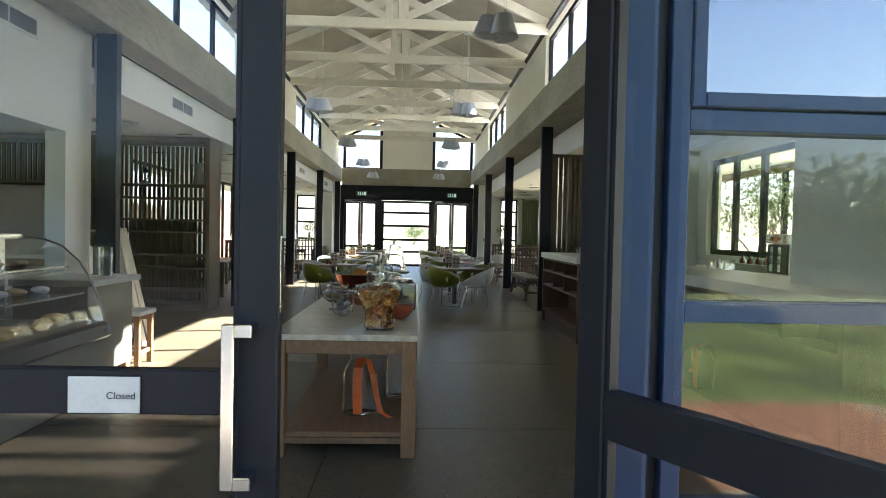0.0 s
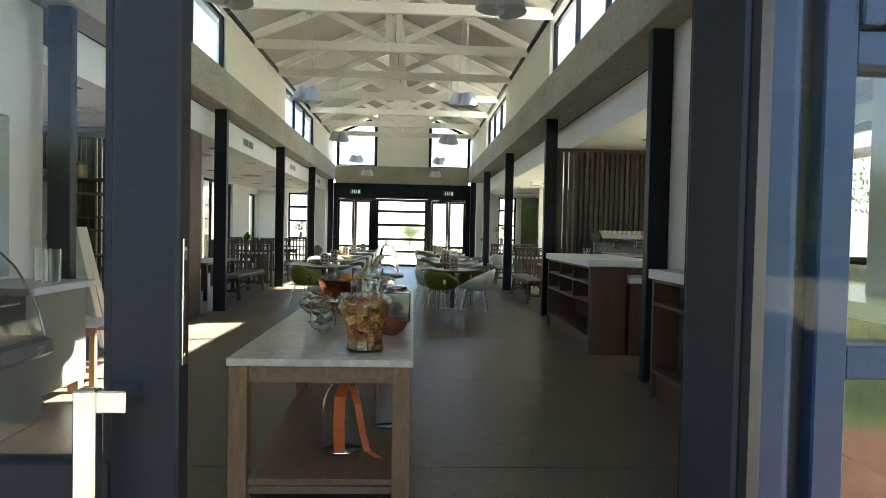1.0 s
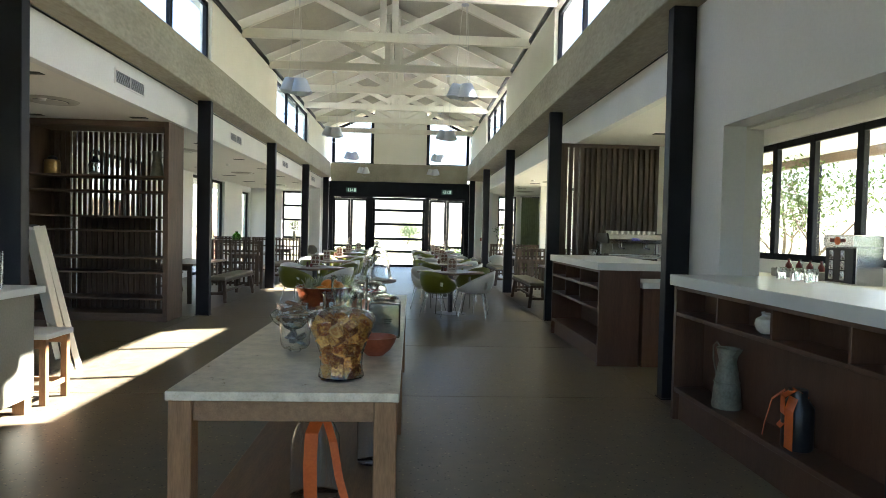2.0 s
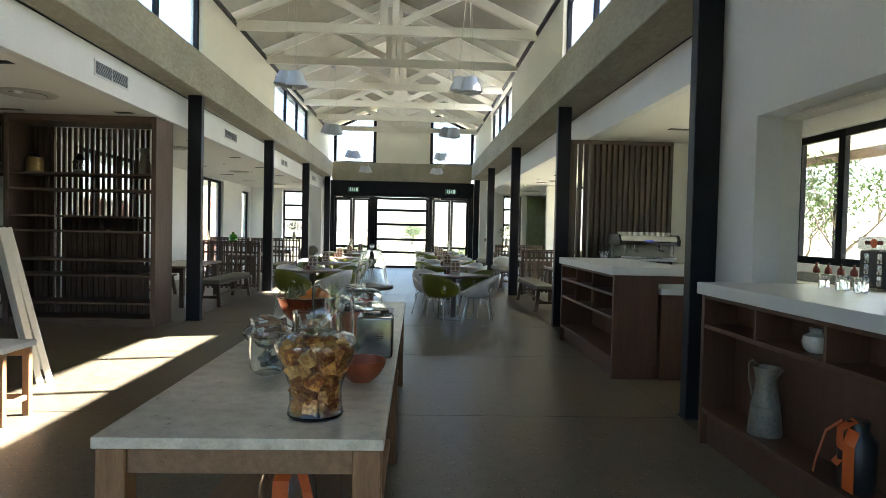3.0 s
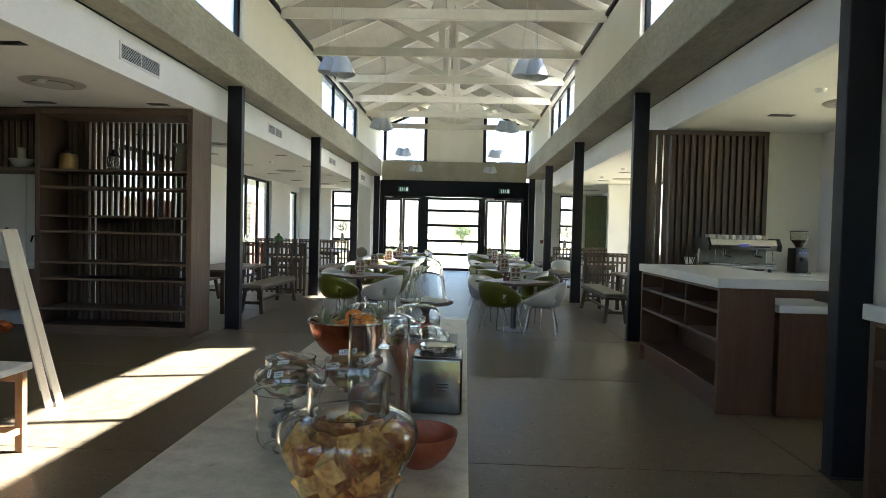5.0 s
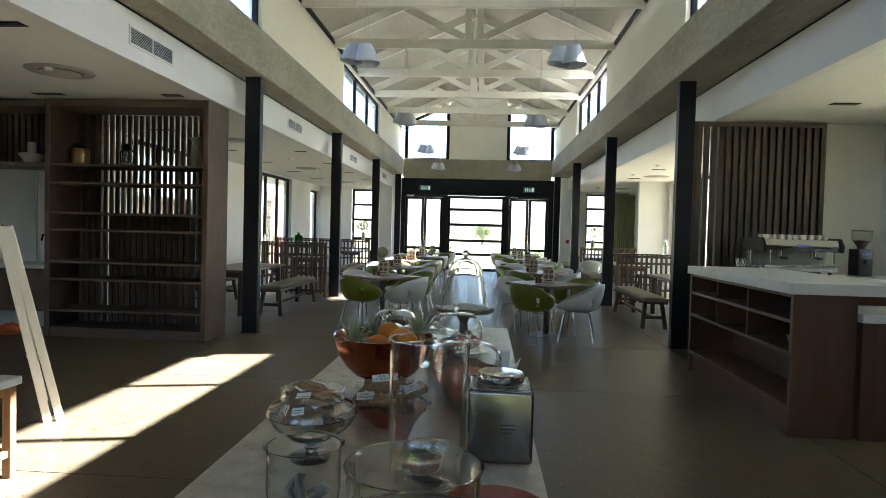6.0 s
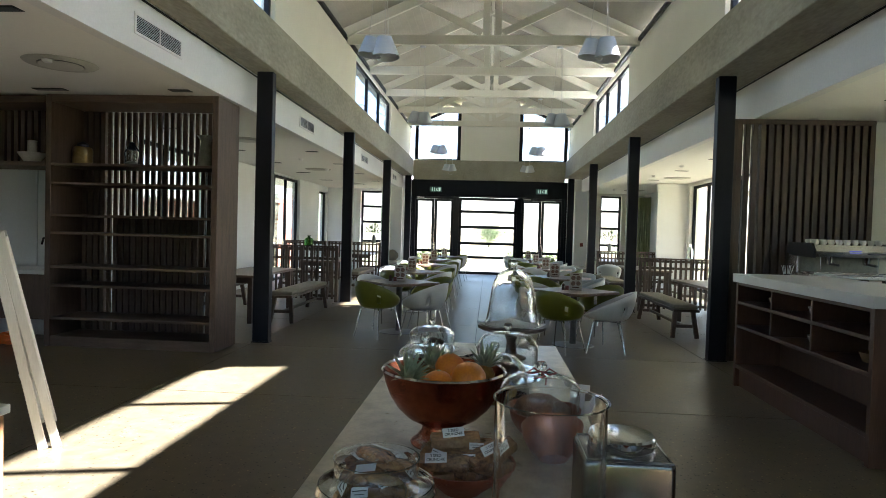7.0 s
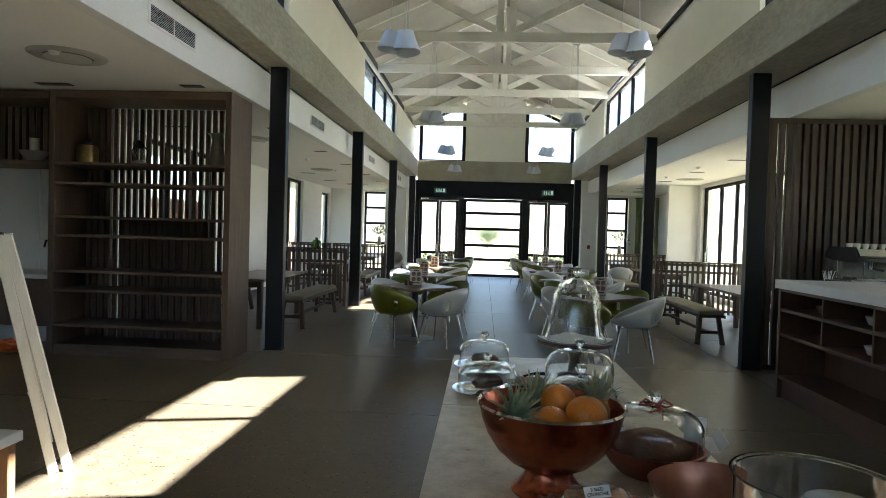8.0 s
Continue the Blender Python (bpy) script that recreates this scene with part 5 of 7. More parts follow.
DULL_TIN = surface("dull_zinc", (0.15, 0.146, 0.110), (0.26, 0.252, 0.195), 0.6, 0.3, 14, 60, 0.1)
open_counter("bar_counter", 2.60, 7.93, 10.25, 0.46, 0.90, "brown wooden bar counter with open pigeonholes and a white top", [(0.845, [8.75, 9.46]), (0.605, [8.75, 9.46])], 0.19)
open_counter("hatch_counter", 2.63, 2.80, 6.03, 0.255, 0.82, "long brown wooden counter with open shelves under the serving hatch", [(0.83, [3.36, 4.02, 4.68, 5.34])], 0.225)
ob = thing("low_counter", "lower brown counter with a white top behind the bar", "counter")
part("worktop", box(3.07, 5.0, 7.88, 8.55, 0.876, 0.94, 0.004), WHITETOP, ob, "white stone worktop")
part("body", box(3.09, 4.98, 7.91, 8.53, 0.0, 0.875, 0.003), WALNUT, ob)
ob = thing("back_counter", "coffee bar back counter with a white top", "counter")
part("worktop", box(3.18, 5.49, 10.62, 11.50, 0.985, 1.04, 0.004), WHITETOP, ob, "white stone worktop")
part("body", box(3.21, 5.48, 10.67, 11.48, 0.0, 0.984, 0.003), WALNUT, ob)


SCREENWOOD = surface("smoked_grey_timber", (0.042, 0.028, 0.019), (0.082, 0.057, 0.040), 0.6, 0, 3, 26, 0.2, (9, 9, 0.8), 0.20)


def slat_screen(name, x0, x1, y, z0, z1, w, pitch, deep, material, label):
    ob = thing(name, label, "slatted screen")
    part("head_rail", box(x0, x1, y - deep / 2, y + deep / 2, z1 - 0.06, z1, 0.003), material, ob)
    part("foot_rail", box(x0, x1, y - deep / 2, y + deep / 2, z0, z0 + 0.06, 0.003), material, ob)
    part("end_post", box(x0 - 0.062, x0 - 0.001, y - deep / 2, y + deep / 2 + 0.03, z0, z1, 0.003), material, ob)
    base = None
    n = int((x1 - x0 - w) / pitch)
    for k in range(n + 1):
        x = x0 + w / 2 + k * (x1 - x0 - w) / n
        if base is None:
            base = part("slat", box(-w / 2, w / 2, -deep / 2 + 0.004, deep / 2 - 0.004, z0 + 0.06, z1 - 0.06, 0.003), material, ob)
            base.matrix_basis = pose(x, y, 0)
        else:
            share(base, "slat", pose(x, y, 0), ob)
    return ob


slat_screen("slatted_screen", 3.05, 4.67, 11.59, 0.0, 2.98, 0.061, 0.090, 0.065, SCREENWOOD, "floor-to-ceiling screen of grey-brown timber slats behind the coffee bar")
tagged(part("screen_backing", box(3.33, 4.66, 11.628, 11.74, 0.0, 2.99), SCREENWOOD), "grey-brown timber panel behind the slatted screen", "panel", "", "structure")


def coffee_machine(x, y, z):
    ob = thing("coffee_machine", "stainless steel espresso machine with cups stacked on top", "coffee machine", "", "", (x, y, z))
    ob.matrix_basis = ob.matrix_basis @ Matrix.Diagonal((0.89, 1, 1, 1))
    part("base", box(-0.50, 0.50, -0.26, 0.26, 0.06, 0.11, 0.01), CHROME, ob)
    for a in (-0.42, 0.42):
        for b in (-0.2, 0.2):
            part("foot", lathe([(0, 0), (0.025, 0), (0.02, 0.06), (0, 0.06)], 14), BLACKBOX, ob).matrix_basis = pose(a, b, 0)
    part("drip_tray", box(-0.46, 0.46, -0.30, -0.02, 0.11, 0.135, 0.006), POLISHED, ob)
    part("back_panel", box(-0.48, 0.48, 0.0, 0.25, 0.11, 0.34, 0.01), DULL_TIN, ob)
    head = bmesh.new()
    prof = [(-0.30, 0.30), (-0.32, 0.36), (-0.27, 0.43), (0.26, 0.43), (0.26, 0.30)]
    a = [head.verts.new((-0.47, p, q)) for p, q in prof]
    b = [head.verts.new((0.47, p, q)) for p, q in prof]
    head.faces.new(a)
    head.faces.new(list(reversed(b)))
    for i in range(len(a)):
        j = (i + 1) % len(a)
        head.faces.new((a[i], b[i], b[j], a[j]))
    bmesh.ops.recalc_face_normals(head, faces=head.faces)
    part("head", head, CHROME, ob, "brushed steel head with brewing groups")
    for s in (-1, 1):
        side = bmesh.new()
        pr = [(-0.34, 0.29), (-0.35, 0.37), (-0.28, 0.45), (0.20, 0.45), (0.26, 0.38), (0.26, 0.33), (0.10, 0.30)]
        a = [side.verts.new((s * 0.475, p, q)) for p, q in pr]
        b = [side.verts.new((s * 0.505, p, q)) for p, q in pr]
        side.faces.new(a)
        side.faces.new(list(reversed(b)))
        for i in range(len(a)):
            j = (i + 1) % len(a)
            side.faces.new((a[i], b[i], b[j], a[j]))
        bmesh.ops.recalc_face_normals(side, faces=side.faces)
        part("end_cheek", side, BLACKBOX, ob, "black end cheek")
        part("side_panel", box(s * 0.49 - 0.009, s * 0.49 + 0.009, 0.02, 0.25, 0.11, 0.33, 0.004), CHROME, ob)
    part("display", box(-0.07, 0.07, -0.318, -0.308, 0.345, 0.375, 0.002), DISPLAY_BLUE, ob, "small blue lit display")
    part("button_row", box(-0.36, -0.14, -0.316, -0.306, 0.335, 0.35, 0.002), BLACKBOX, ob)
    part("button_row", box(0.14, 0.36, -0.316, -0.306, 0.335, 0.35, 0.002), BLACKBOX, ob)
    for gx in (-0.22, 0.22):
        g = part("brew_group", lathe([(0, 0.22), (0.035, 0.22), (0.038, 0.26), (0.045, 0.30), (0, 0.30)], 20), POLISHED, ob, "chrome brew group", True)
        g.matrix_basis = pose(gx, -0.17, 0)
        part("portafilter", tube([(0, 0, 0.228), (0.0, -0.10, 0.222), (0.0, -0.19, 0.215)], 0.014, 10), BLACKBOX, g, "black filter handle")
    for gx in (-0.40, 0.40):
        part("steam_wand", tube([(gx, -0.27, 0.33), (gx, -0.31, 0.28), (gx + 0.01, -0.30, 0.16)], 0.007), POLISHED, ob)
    cup = None
    for i in range(9):
        for j in range(2):
            m = pose(-0.38 + i * 0.095, -0.14 + j * 0.14, 0.431)
            if cup is None:
                cup = part("cup", vessel([(0, 0), (0.022, 0), (0.026, 0.004), (0.038, 0.035), (0.04, 0.058)], 0.003, 18), CERAMIC, ob, "white cup", True)
                cup.matrix_basis = m
            else:
                share(cup, "cup", m, ob)
    return ob


coffee_machine(3.975, 10.95, 1.04)


def grinder(x, y, z):
    ob = thing("coffee_grinder", "black coffee grinder with a clear bean hopper", "coffee grinder", "", "", (x, y, z))
    part("body", box(-0.085, 0.085, -0.10, 0.12, 0.02, 0.34, 0.02, seg=2), BLACKBOX, ob, smooth=True)
    part("foot_plate", box(-0.095, 0.095, -0.15, 0.13, 0, 0.0198, 0.005), CHROME, ob)
    part("spout", box(-0.03, 0.03, -0.15, -0.098, 0.16, 0.22, 0.008), BLACKBOX, ob)
    glassy(part("hopper", lathe([(0.04, 0.341), (0.05, 0.37), (0.105, 0.45), (0.11, 0.55), (0.107, 0.55), (0.101, 0.452), (0.046, 0.374), (0.036, 0.341), (0.04, 0.341)], 32), BOTTLE_CLEAR, ob, "clear bean hopper", True))
    part("beans", lathe([(0, 0.343), (0.034, 0.343), (0.044, 0.376), (0.09, 0.44), (0, 0.447)], 24), CAKE_DARK, ob, "dark coffee beans", True)
    part("hopper_lid", lathe([(0, 0.5505), (0.112, 0.5505), (0.112, 0.562), (0, 0.566)], 32), BLACKBOX, ob)
    part("indicator", box(-0.04, -0.025, -0.104, -0.0995, 0.27, 0.285, 0, box(0.0, 0.015, -0.104, -0.0995, 0.27, 0.285, 0, box(0.035, 0.05, -0.104, -0.0995, 0.27, 0.285))), DISPLAY_BLUE, ob, "blue indicator lights")
    return ob


grinder(4.82, 10.97, 1.04)
ob = thing("straw_cup", "black cup holding white straws and stirrers", "cup", "", "", (3.36, 10.82, 1.04))
part("cup", vessel([(0, 0), (0.03, 0), (0.034, 0.004), (0.038, 0.10)], 0.003, 20), BLACKBOX, ob, smooth=True)
for k in range(7):
    part("straw", tube([(0.004 * k - 0.012, 0.0, 0.012), (0.022 * k - 0.066, 0.01 * (k % 3) - 0.01, 0.19)], 0.0035, 6), PAPER, ob)
ob = thing("till", "black till screen on a stand behind the bar", "till", "", "", (3.82, 8.2, 0.94))
part("drawer", box(-0.19, 0.19, -0.2, 0.2, 0, 0.10, 0.006), BLACKBOX, ob)
part("screen", turned(box(-0.17, 0.17, -0.015, 0.015, -0.13, 0.13, 0.006), pose(0.05, 0, 0.27, -35, 0, 100)), BLACKBOX, ob)
part("stand", tube([(0, 0, 0.10), (0.02, 0, 0.2), (0.05, 0, 0.26)], 0.018), STEEL_DARK, ob)


def watering_jug(x, y, z, h, turn, label, name="tin_jug", material=GALV):
    ob = thing(name, label, "jug", "", "", (x, y, z), turn)
    prof = [(0, 0), (0.095, 0), (0.10, 0.01), (0.09, h * 0.3), (0.07, h * 0.62), (0.058, h * 0.78), (0.075, h * 0.98), (0.078, h)]
    part("body", vessel(prof, 0.003, 32), material, ob, smooth=True)
    part("spout", strip([(0.06, 0, h * 0.86), (0.10, 0, h * 0.97), (0.115, 0, h * 1.02)], (0, 0.05, 0), 0.003), material, ob)
    part("handle", tube([(-0.066, 0, h * 0.96), (-0.12, 0, h * 1.05), (-0.155, 0, h * 0.98), (-0.15, 0, h * 0.75), (-0.095, 0, h * 0.38)], 0.006, 8), material, ob, "wire loop handle")
    part("seam_band", lathe([(0.0865, h * 0.42), (0.0885, h * 0.425), (0.0855, h * 0.44), (0.083, h * 0.438)], 32), material, ob)
    return ob


watering_jug(2.76, 5.40, 0.2605, 0.42, -78, "dull galvanised tin jug with a loop handle in the counter shelf", material=DULL_TIN)
ob = thing("ceramic_pot", "round cream ceramic pot in the counter shelf", "pot", "", "", (2.755, 4.93, 0.8605))
part("body", vessel([(0, 0), (0.036, 0), (0.06, 0.022), (0.07, 0.058), (0.062, 0.09), (0.032, 0.108), (0.028, 0.12), (0.035, 0.128)], 0.004, 32), CERAMIC, ob, smooth=True)
part("spout", tube([(0.02, 0.05, 0.075), (0.02, 0.07, 0.105), (0.02, 0.078, 0.128)], 0.011, 10), CERAMIC, ob)
ob = thing("ribboned_jar", "dark jar tied with a big orange ribbon in the counter shelf", "jar", "", "", (2.745, 4.57, 0.2605))
part("jar", lathe([(0, 0), (0.08, 0), (0.085, 0.01), (0.085, 0.24), (0.05, 0.29), (0.05, 0.34), (0, 0.34)], 28), BLACKBOX, ob, smooth=True)
part("ribbon", strip([(-0.09, 0.0, 0.20), (-0.09, 0.0, 0.30), (-0.03, -0.02, 0.345), (0.05, 0.0, 0.30), (-0.10, 0.02, 0.12)], (0.02, 0.075, 0)), RIBBON, ob, "orange satin ribbon")
part("ribbon_end", strip([(-0.07, -0.07, 0.31), (-0.098, -0.075, 0.24), (-0.10, -0.08, 0.02)], (0.005, 0.085, 0)), RIBBON, ob, "wide hanging orange ribbon end")
part("ribbon_tail", strip([(-0.06, 0.03, 0.33), (-0.10, 0.09, 0.26), (-0.105, 0.15, 0.10), (-0.10, 0.18, 0.02)], (0.02, 0.04, 0)), RIBBON, ob, "orange ribbon tail")
for k, (y, z) in enumerate(((8.35, 0.635), (9.1, 0.635), (9.85, 0.875), (9.1, 0.875))):
    ob = thing("shelf_basket", "small woven basket in a pigeonhole of the bar counter", "basket", "pigeonhole items", "", (2.86, y, z))
    part("basket", vessel([(0, 0), (0.07, 0), (0.075, 0.005), (0.10, 0.07)], 0.006, 20), BASKET if k % 2 == 0 else CERAMIC, ob, smooth=True)

# bottles on the ledge inside the hatch
ob = thing("bottle_crate", "grey tin crate on the hatch ledge", "crate", "", "", (5.15, 8.4, 0))
part("counter_block", box(-0.25, 0.34, -1.9, 2.0, 0, 0.985, 0.006), CREAM, ob)
part("crate", box(0.0, 0.28, -0.34, 0.56, 0.9855, 1.09, 0.006), GALV, ob)
for k in range(8):
    b = thing("sauce_bottle", "small glass bottle of red sauce in a crate", "bottle", "sauce bottles", "", (5.25 + 0.08 * (k % 2), 8.12 + 0.105 * k, 1.0905))
    part("bottle", lathe([(0, 0), (0.036, 0), (0.038, 0.008), (0.036, 0.05), (0.013, 0.085), (0.012, 0.105), (0, 0.105)], 16), BOTTLE_CLEAR if k % 2 else SAUCE, b, smooth=True)
    part("cap", lathe([(0, 0.1055), (0.014, 0.1055), (0.014, 0.12), (0, 0.12)], 12), INK if k % 3 else SAUCE, b)
ob = thing("drinks_fridge", "small grey drinks fridge with a glass door on the bar counter", "fridge", "", "", (5.22, 7.62, 0.9855))
part("cabinet", merged(box(-0.10, 0.20, -0.24, 0.24, 0.0, 0.40, 0.008), box(-0.14, 0.20, -0.24, 0.24, 0.40, 0.53, 0.008)), CHROME, ob, "grey metal cabinet")
part("emblem", turned(lathe([(0, 0), (0.045, 0), (0.045, 0.003), (0, 0.003)], 20), pose(-0.1405, 0, 0.465, 0, -90, 0)), RIBBON, ob, "plain orange disc")
for s_ in (-1, 1):
    part("emblem_wing", box(-0.1435, -0.1405, 0.085 * s_ - 0.035, 0.085 * s_ + 0.035, 0.45, 0.49), SAUCE, ob, "plain red bar")
door = part("glass_door", box(-0.118, -0.102, -0.22, 0.22, 0.02, 0.39, 0.003), BLACKBOX, ob, "dark glazed door")
for y in (-0.06, 0.12):
    for z in (0.045, 0.155, 0.265):
        part("can", lathe([(0, 0), (0.026, 0), (0.032, 0.008), (0.032, 0.088), (0.026, 0.098), (0, 0.098)], 20), CHROME, door, "pale metal drink can", True).matrix_basis = pose(-0.108, y, z)
for k in range(5):
    b = thing("drinking_glass", "clear drinking glass upside down on the hatch counter", "glass", "hatch glasses", "", (3.33 + 0.08 * (k % 2), 5.40 + 0.085 * k, 1.152))
    glassy(part("tumbler", vessel([(0, 0), (0.03, 0), (0.032, 0.004), (0.036, 0.09)], 0.003, 18), GLASS, b, smooth=True))


# ---- slatted shelf wall on the kitchen side ----
def shelf_wall():
    ob = thing("shelf_unit", "tall grey-brown timber shelf unit with a slatted back, mostly empty", "shelf unit")
    x0, x1, y0, y1, h = -5.22, -3.13, 10.72, 11.33, 3.0
    part("side_panel", box(x1 - 0.07, x1, y0, y1, 0, h, 0.004), GREYWOOD, ob)
    part("side_panel", box(x0 - 0.02, x0 + 0.05, y0, y1, 0, h, 0.004), GREYWOOD, ob)
    part("head_board", box(x0 + 0.05, x1 - 0.07, y0 + 0.004, y1, 2.91, h, 0.004), GREYWOOD_H, ob)
    part("plinth", box(x0 + 0.05, x1 - 0.07, y0 + 0.02, y1, 0, 0.12, 0.004), GREYWOOD_H, ob)
    for z in (2.16, 1.935, 1.555, 1.34, 0.935, 0.715, 0.32):
        part("shelf", box(x0 + 0.05, x1 - 0.07, y0 + 0.004, y1 - 0.055, z, z + 0.03, 0.003), GREYWOOD_H, ob)
    base = None
    n = 24
    for k in range(n):
        x = x0 + 0.09 + k * (x1 - x0 - 0.20) / (n - 1)
        if base is None:
            base = part("slat", box(-0.024, 0.024, -0.018, 0.018, 0.12, 2.90, 0.002), GREYWOOD, ob)
            base.matrix_basis = pose(x, y1 - 0.027, 0)
        else:
            share(base, "slat", pose(x, y1 - 0.027, 0), ob)
    part("back_panel", box(-4.74, -3.61, y1 - 0.0005, y1 + 0.03, 0.10, 1.58, 0.003), GREYWOOD, ob, "solid dark panel behind the lower slats")
    part("back_panel", box(x0 + 0.05, -4.87, y1 - 0.0005, y1 + 0.03, 0.10, 2.95, 0.003), GREYWOOD, ob, "narrow solid panel behind the end slats")
    return ob


shelf_wall()


def shelf_wall_side():
    ob = thing("wall_shelf", "high slatted timber shelf box beside the shelf unit", "shelf")
    x0, x1, y0, y1 = -7.28, -5.25, 10.72, 11.33
    part("bottom_board", box(x0, x1, y0 + 0.01, y1, 2.15, 2.20, 0.003), GREYWOOD_H, ob)
    part("head_board", box(x0, x1, y0 + 0.004, y1, 2.90, 2.985, 0.003), GREYWOOD_H, ob)
    base = None
    for k in range(22):
        x = x0 + 0.06 + k * (x1 - x0 - 0.12) / 21
        if base is None:
            base = part("slat", box(-0.0275, 0.0275, -0.025, 0.025, 2.20, 2.90, 0.002), GREYWOOD, ob)
            base.matrix_basis = pose(x, y1 - 0.05, 0)
        else:
            share(base, "slat", pose(x, y1 - 0.05, 0), ob)


shelf_wall_side()
ob = thing("sink_counter", "pale kitchen counter with a tall swan-neck tap", "counter")
part("worktop", box(-7.2, -5.2, 10.75, 11.4, 0.85, 0.90, 0.004), WHITETOP, ob)
part("body", box(-7.2, -5.22, 10.80, 11.4, 0.30, 0.849, 0.003), GREYWOOD, ob)
part("leg", box(-5.30, -5.22, 10.80, 11.4, 0.0, 0.2995, 0.003), GREYWOOD, ob)
part("leg", box(-7.2, -7.1, 10.80, 11.4, 0.0, 0.2995, 0.003), GREYWOOD, ob)
ob = thing("tap", "dark swan-neck tap on the kitchen counter", "tap", "", "", (-5.52, 11.2, 0.90))
part("spout", tube([(0, 0, 0), (0, 0, 0.30), (0, -0.04, 0.38), (0.0, -0.12, 0.38), (0, -0.15, 0.30)], 0.012), STEEL_DARK, ob)
part("lever", tube([(0.0, 0, 0.08), (0.06, -0.02, 0.12)], 0.007), STEEL_DARK, ob)
ob = thing("handbag", "soft orange fabric handbag under the kitchen counter", "bag", "", "", (-5.75, 10.9, 0.3))
ob.matrix_basis = pose(-5.68, 10.72, 0)
part("bag", lump(0.10, 9, (1.5, 0.9, 0.8), 0.4, 3), RIBBON, ob, smooth=True).matrix_basis = pose(0, 0, 0.078)

ob = thing("brass_jar", "brass and dark glass storage jar on the shelf unit", "jar", "", "", (-5.02, 11.08, 2.19))
part("jar", lathe([(0, 0), (0.11, 0), (0.115, 0.01), (0.115, 0.19), (0.10, 0.23), (0, 0.23)], 32), surface("aged_brass", (0.30, 0.19, 0.07), (0.45, 0.31, 0.14), 0.35, 0.9, 8, 40, 0.1), ob, smooth=True)
part("lid", lathe([(0, 0.2305), (0.07, 0.2305), (0.065, 0.27), (0.02, 0.30), (0, 0.30)], 24), STEEL_DARK, ob, smooth=True)
ob = thing("lantern", "old hurricane lantern on the shelf unit", "lantern", "", "", (-4.38, 11.08, 2.19))
part("tank", lathe([(0, 0), (0.08, 0), (0.085, 0.04), (0.05, 0.07), (0, 0.07)], 24), GALV, ob, smooth=True)
part("chimney", lathe([(0.035, 0.0705), (0.055, 0.13), (0.035, 0.20), (0.032, 0.20), (0.05, 0.13), (0.032, 0.0705), (0.035, 0.0705)], 24), BOTTLE_CLEAR, ob, smooth=True)
part("hood", lathe([(0, 0.31), (0.03, 0.30), (0.04, 0.24), (0.055, 0.21), (0, 0.2005)], 20), STEEL_DARK, ob, smooth=True)
part("guard", tube([(-0.08, 0, 0.04), (-0.095, 0, 0.18), (-0.03, 0, 0.27), (0.03, 0, 0.27), (0.095, 0, 0.18), (0.08, 0, 0.04)], 0.008), STEEL_DARK, ob)
part("bail", tube([(-0.085, 0, 0.2), (-0.07, 0, 0.36), (0, 0, 0.42), (0.07, 0, 0.36), (0.085, 0, 0.2)], 0.004), STEEL_DARK, ob)
watering_jug(-3.44, 11.08, 2.19, 0.40, 0, "tall galvanised jug on the shelf unit").matrix_basis = pose(-3.44, 11.08, 2.19, 0, 0, 180)
ob = thing("mixing_bowl", "cream ceramic bowl with a small pot inside on the high shelf", "bowl", "", "", (-5.62, 11.0, 2.2005))
part("bowl", vessel([(0, 0), (0.07, 0), (0.08, 0.01), (0.15, 0.11), (0.16, 0.13)], 0.006, 28), CERAMIC, ob, smooth=True)
part("pot", lathe([(0, 0.02), (0.05, 0.02), (0.055, 0.2), (0.05, 0.26), (0.06, 0.28), (0, 0.28)], 20), CERAMIC, ob, smooth=True)


# ---- A-board, small bench, display case ----
def a_board(x, y):
    ob = thing("easel_board", "cream painted wooden folding sandwich board standing open", "sandwich board", "", "", (x, y, 0))
    for s, foot, top in ((1, 0.345, 0.02), (-1, 0.265, -0.025)):
        panel = part("frame", bar((foot, 0.0, 0.0), (top, 0.0, 1.42), 0.055, 0.03, 0.004, None, (0, 1, 0)), PALEWOOD, ob)
        part("stile", bar((foot, 0.62, 0.0), (top, 0.62, 1.42), 0.055, 0.03, 0.004, None, (0, 1, 0)), PALEWOOD, ob)
        lerp = lambda z: foot + (top - foot) * z / 1.42
        part("board", bar((lerp(0.42) + 0.02 * s, 0.31, 0.42), (lerp(1.38) + 0.02 * s, 0.31, 1.38), 0.60, 0.018, 0.003, None, (s, 0, 0.2)), PALEWOOD, ob, "cream painted board")
        part("cross_rail", box(lerp(0.36) - 0.015, lerp(0.36) + 0.015, 0.03, 0.59, 0.33, 0.39, 0.003), PALEWOOD, ob)
    part("hinge", tube([(-0.01, 0.02, 1.42), (-0.01, 0.60, 1.42)], 0.012), STEEL_DARK, ob)
    part("cord", tube([(0.235, 0.02, 0.50), (0.16, 0.02, 0.42), (0.13, 0.02, 0.50)], 0.003, 6), CORD, ob)
    return ob


a_board(0, 0).matrix_basis = pose(-3.045, 7.32, 0, 0, 0, 38)


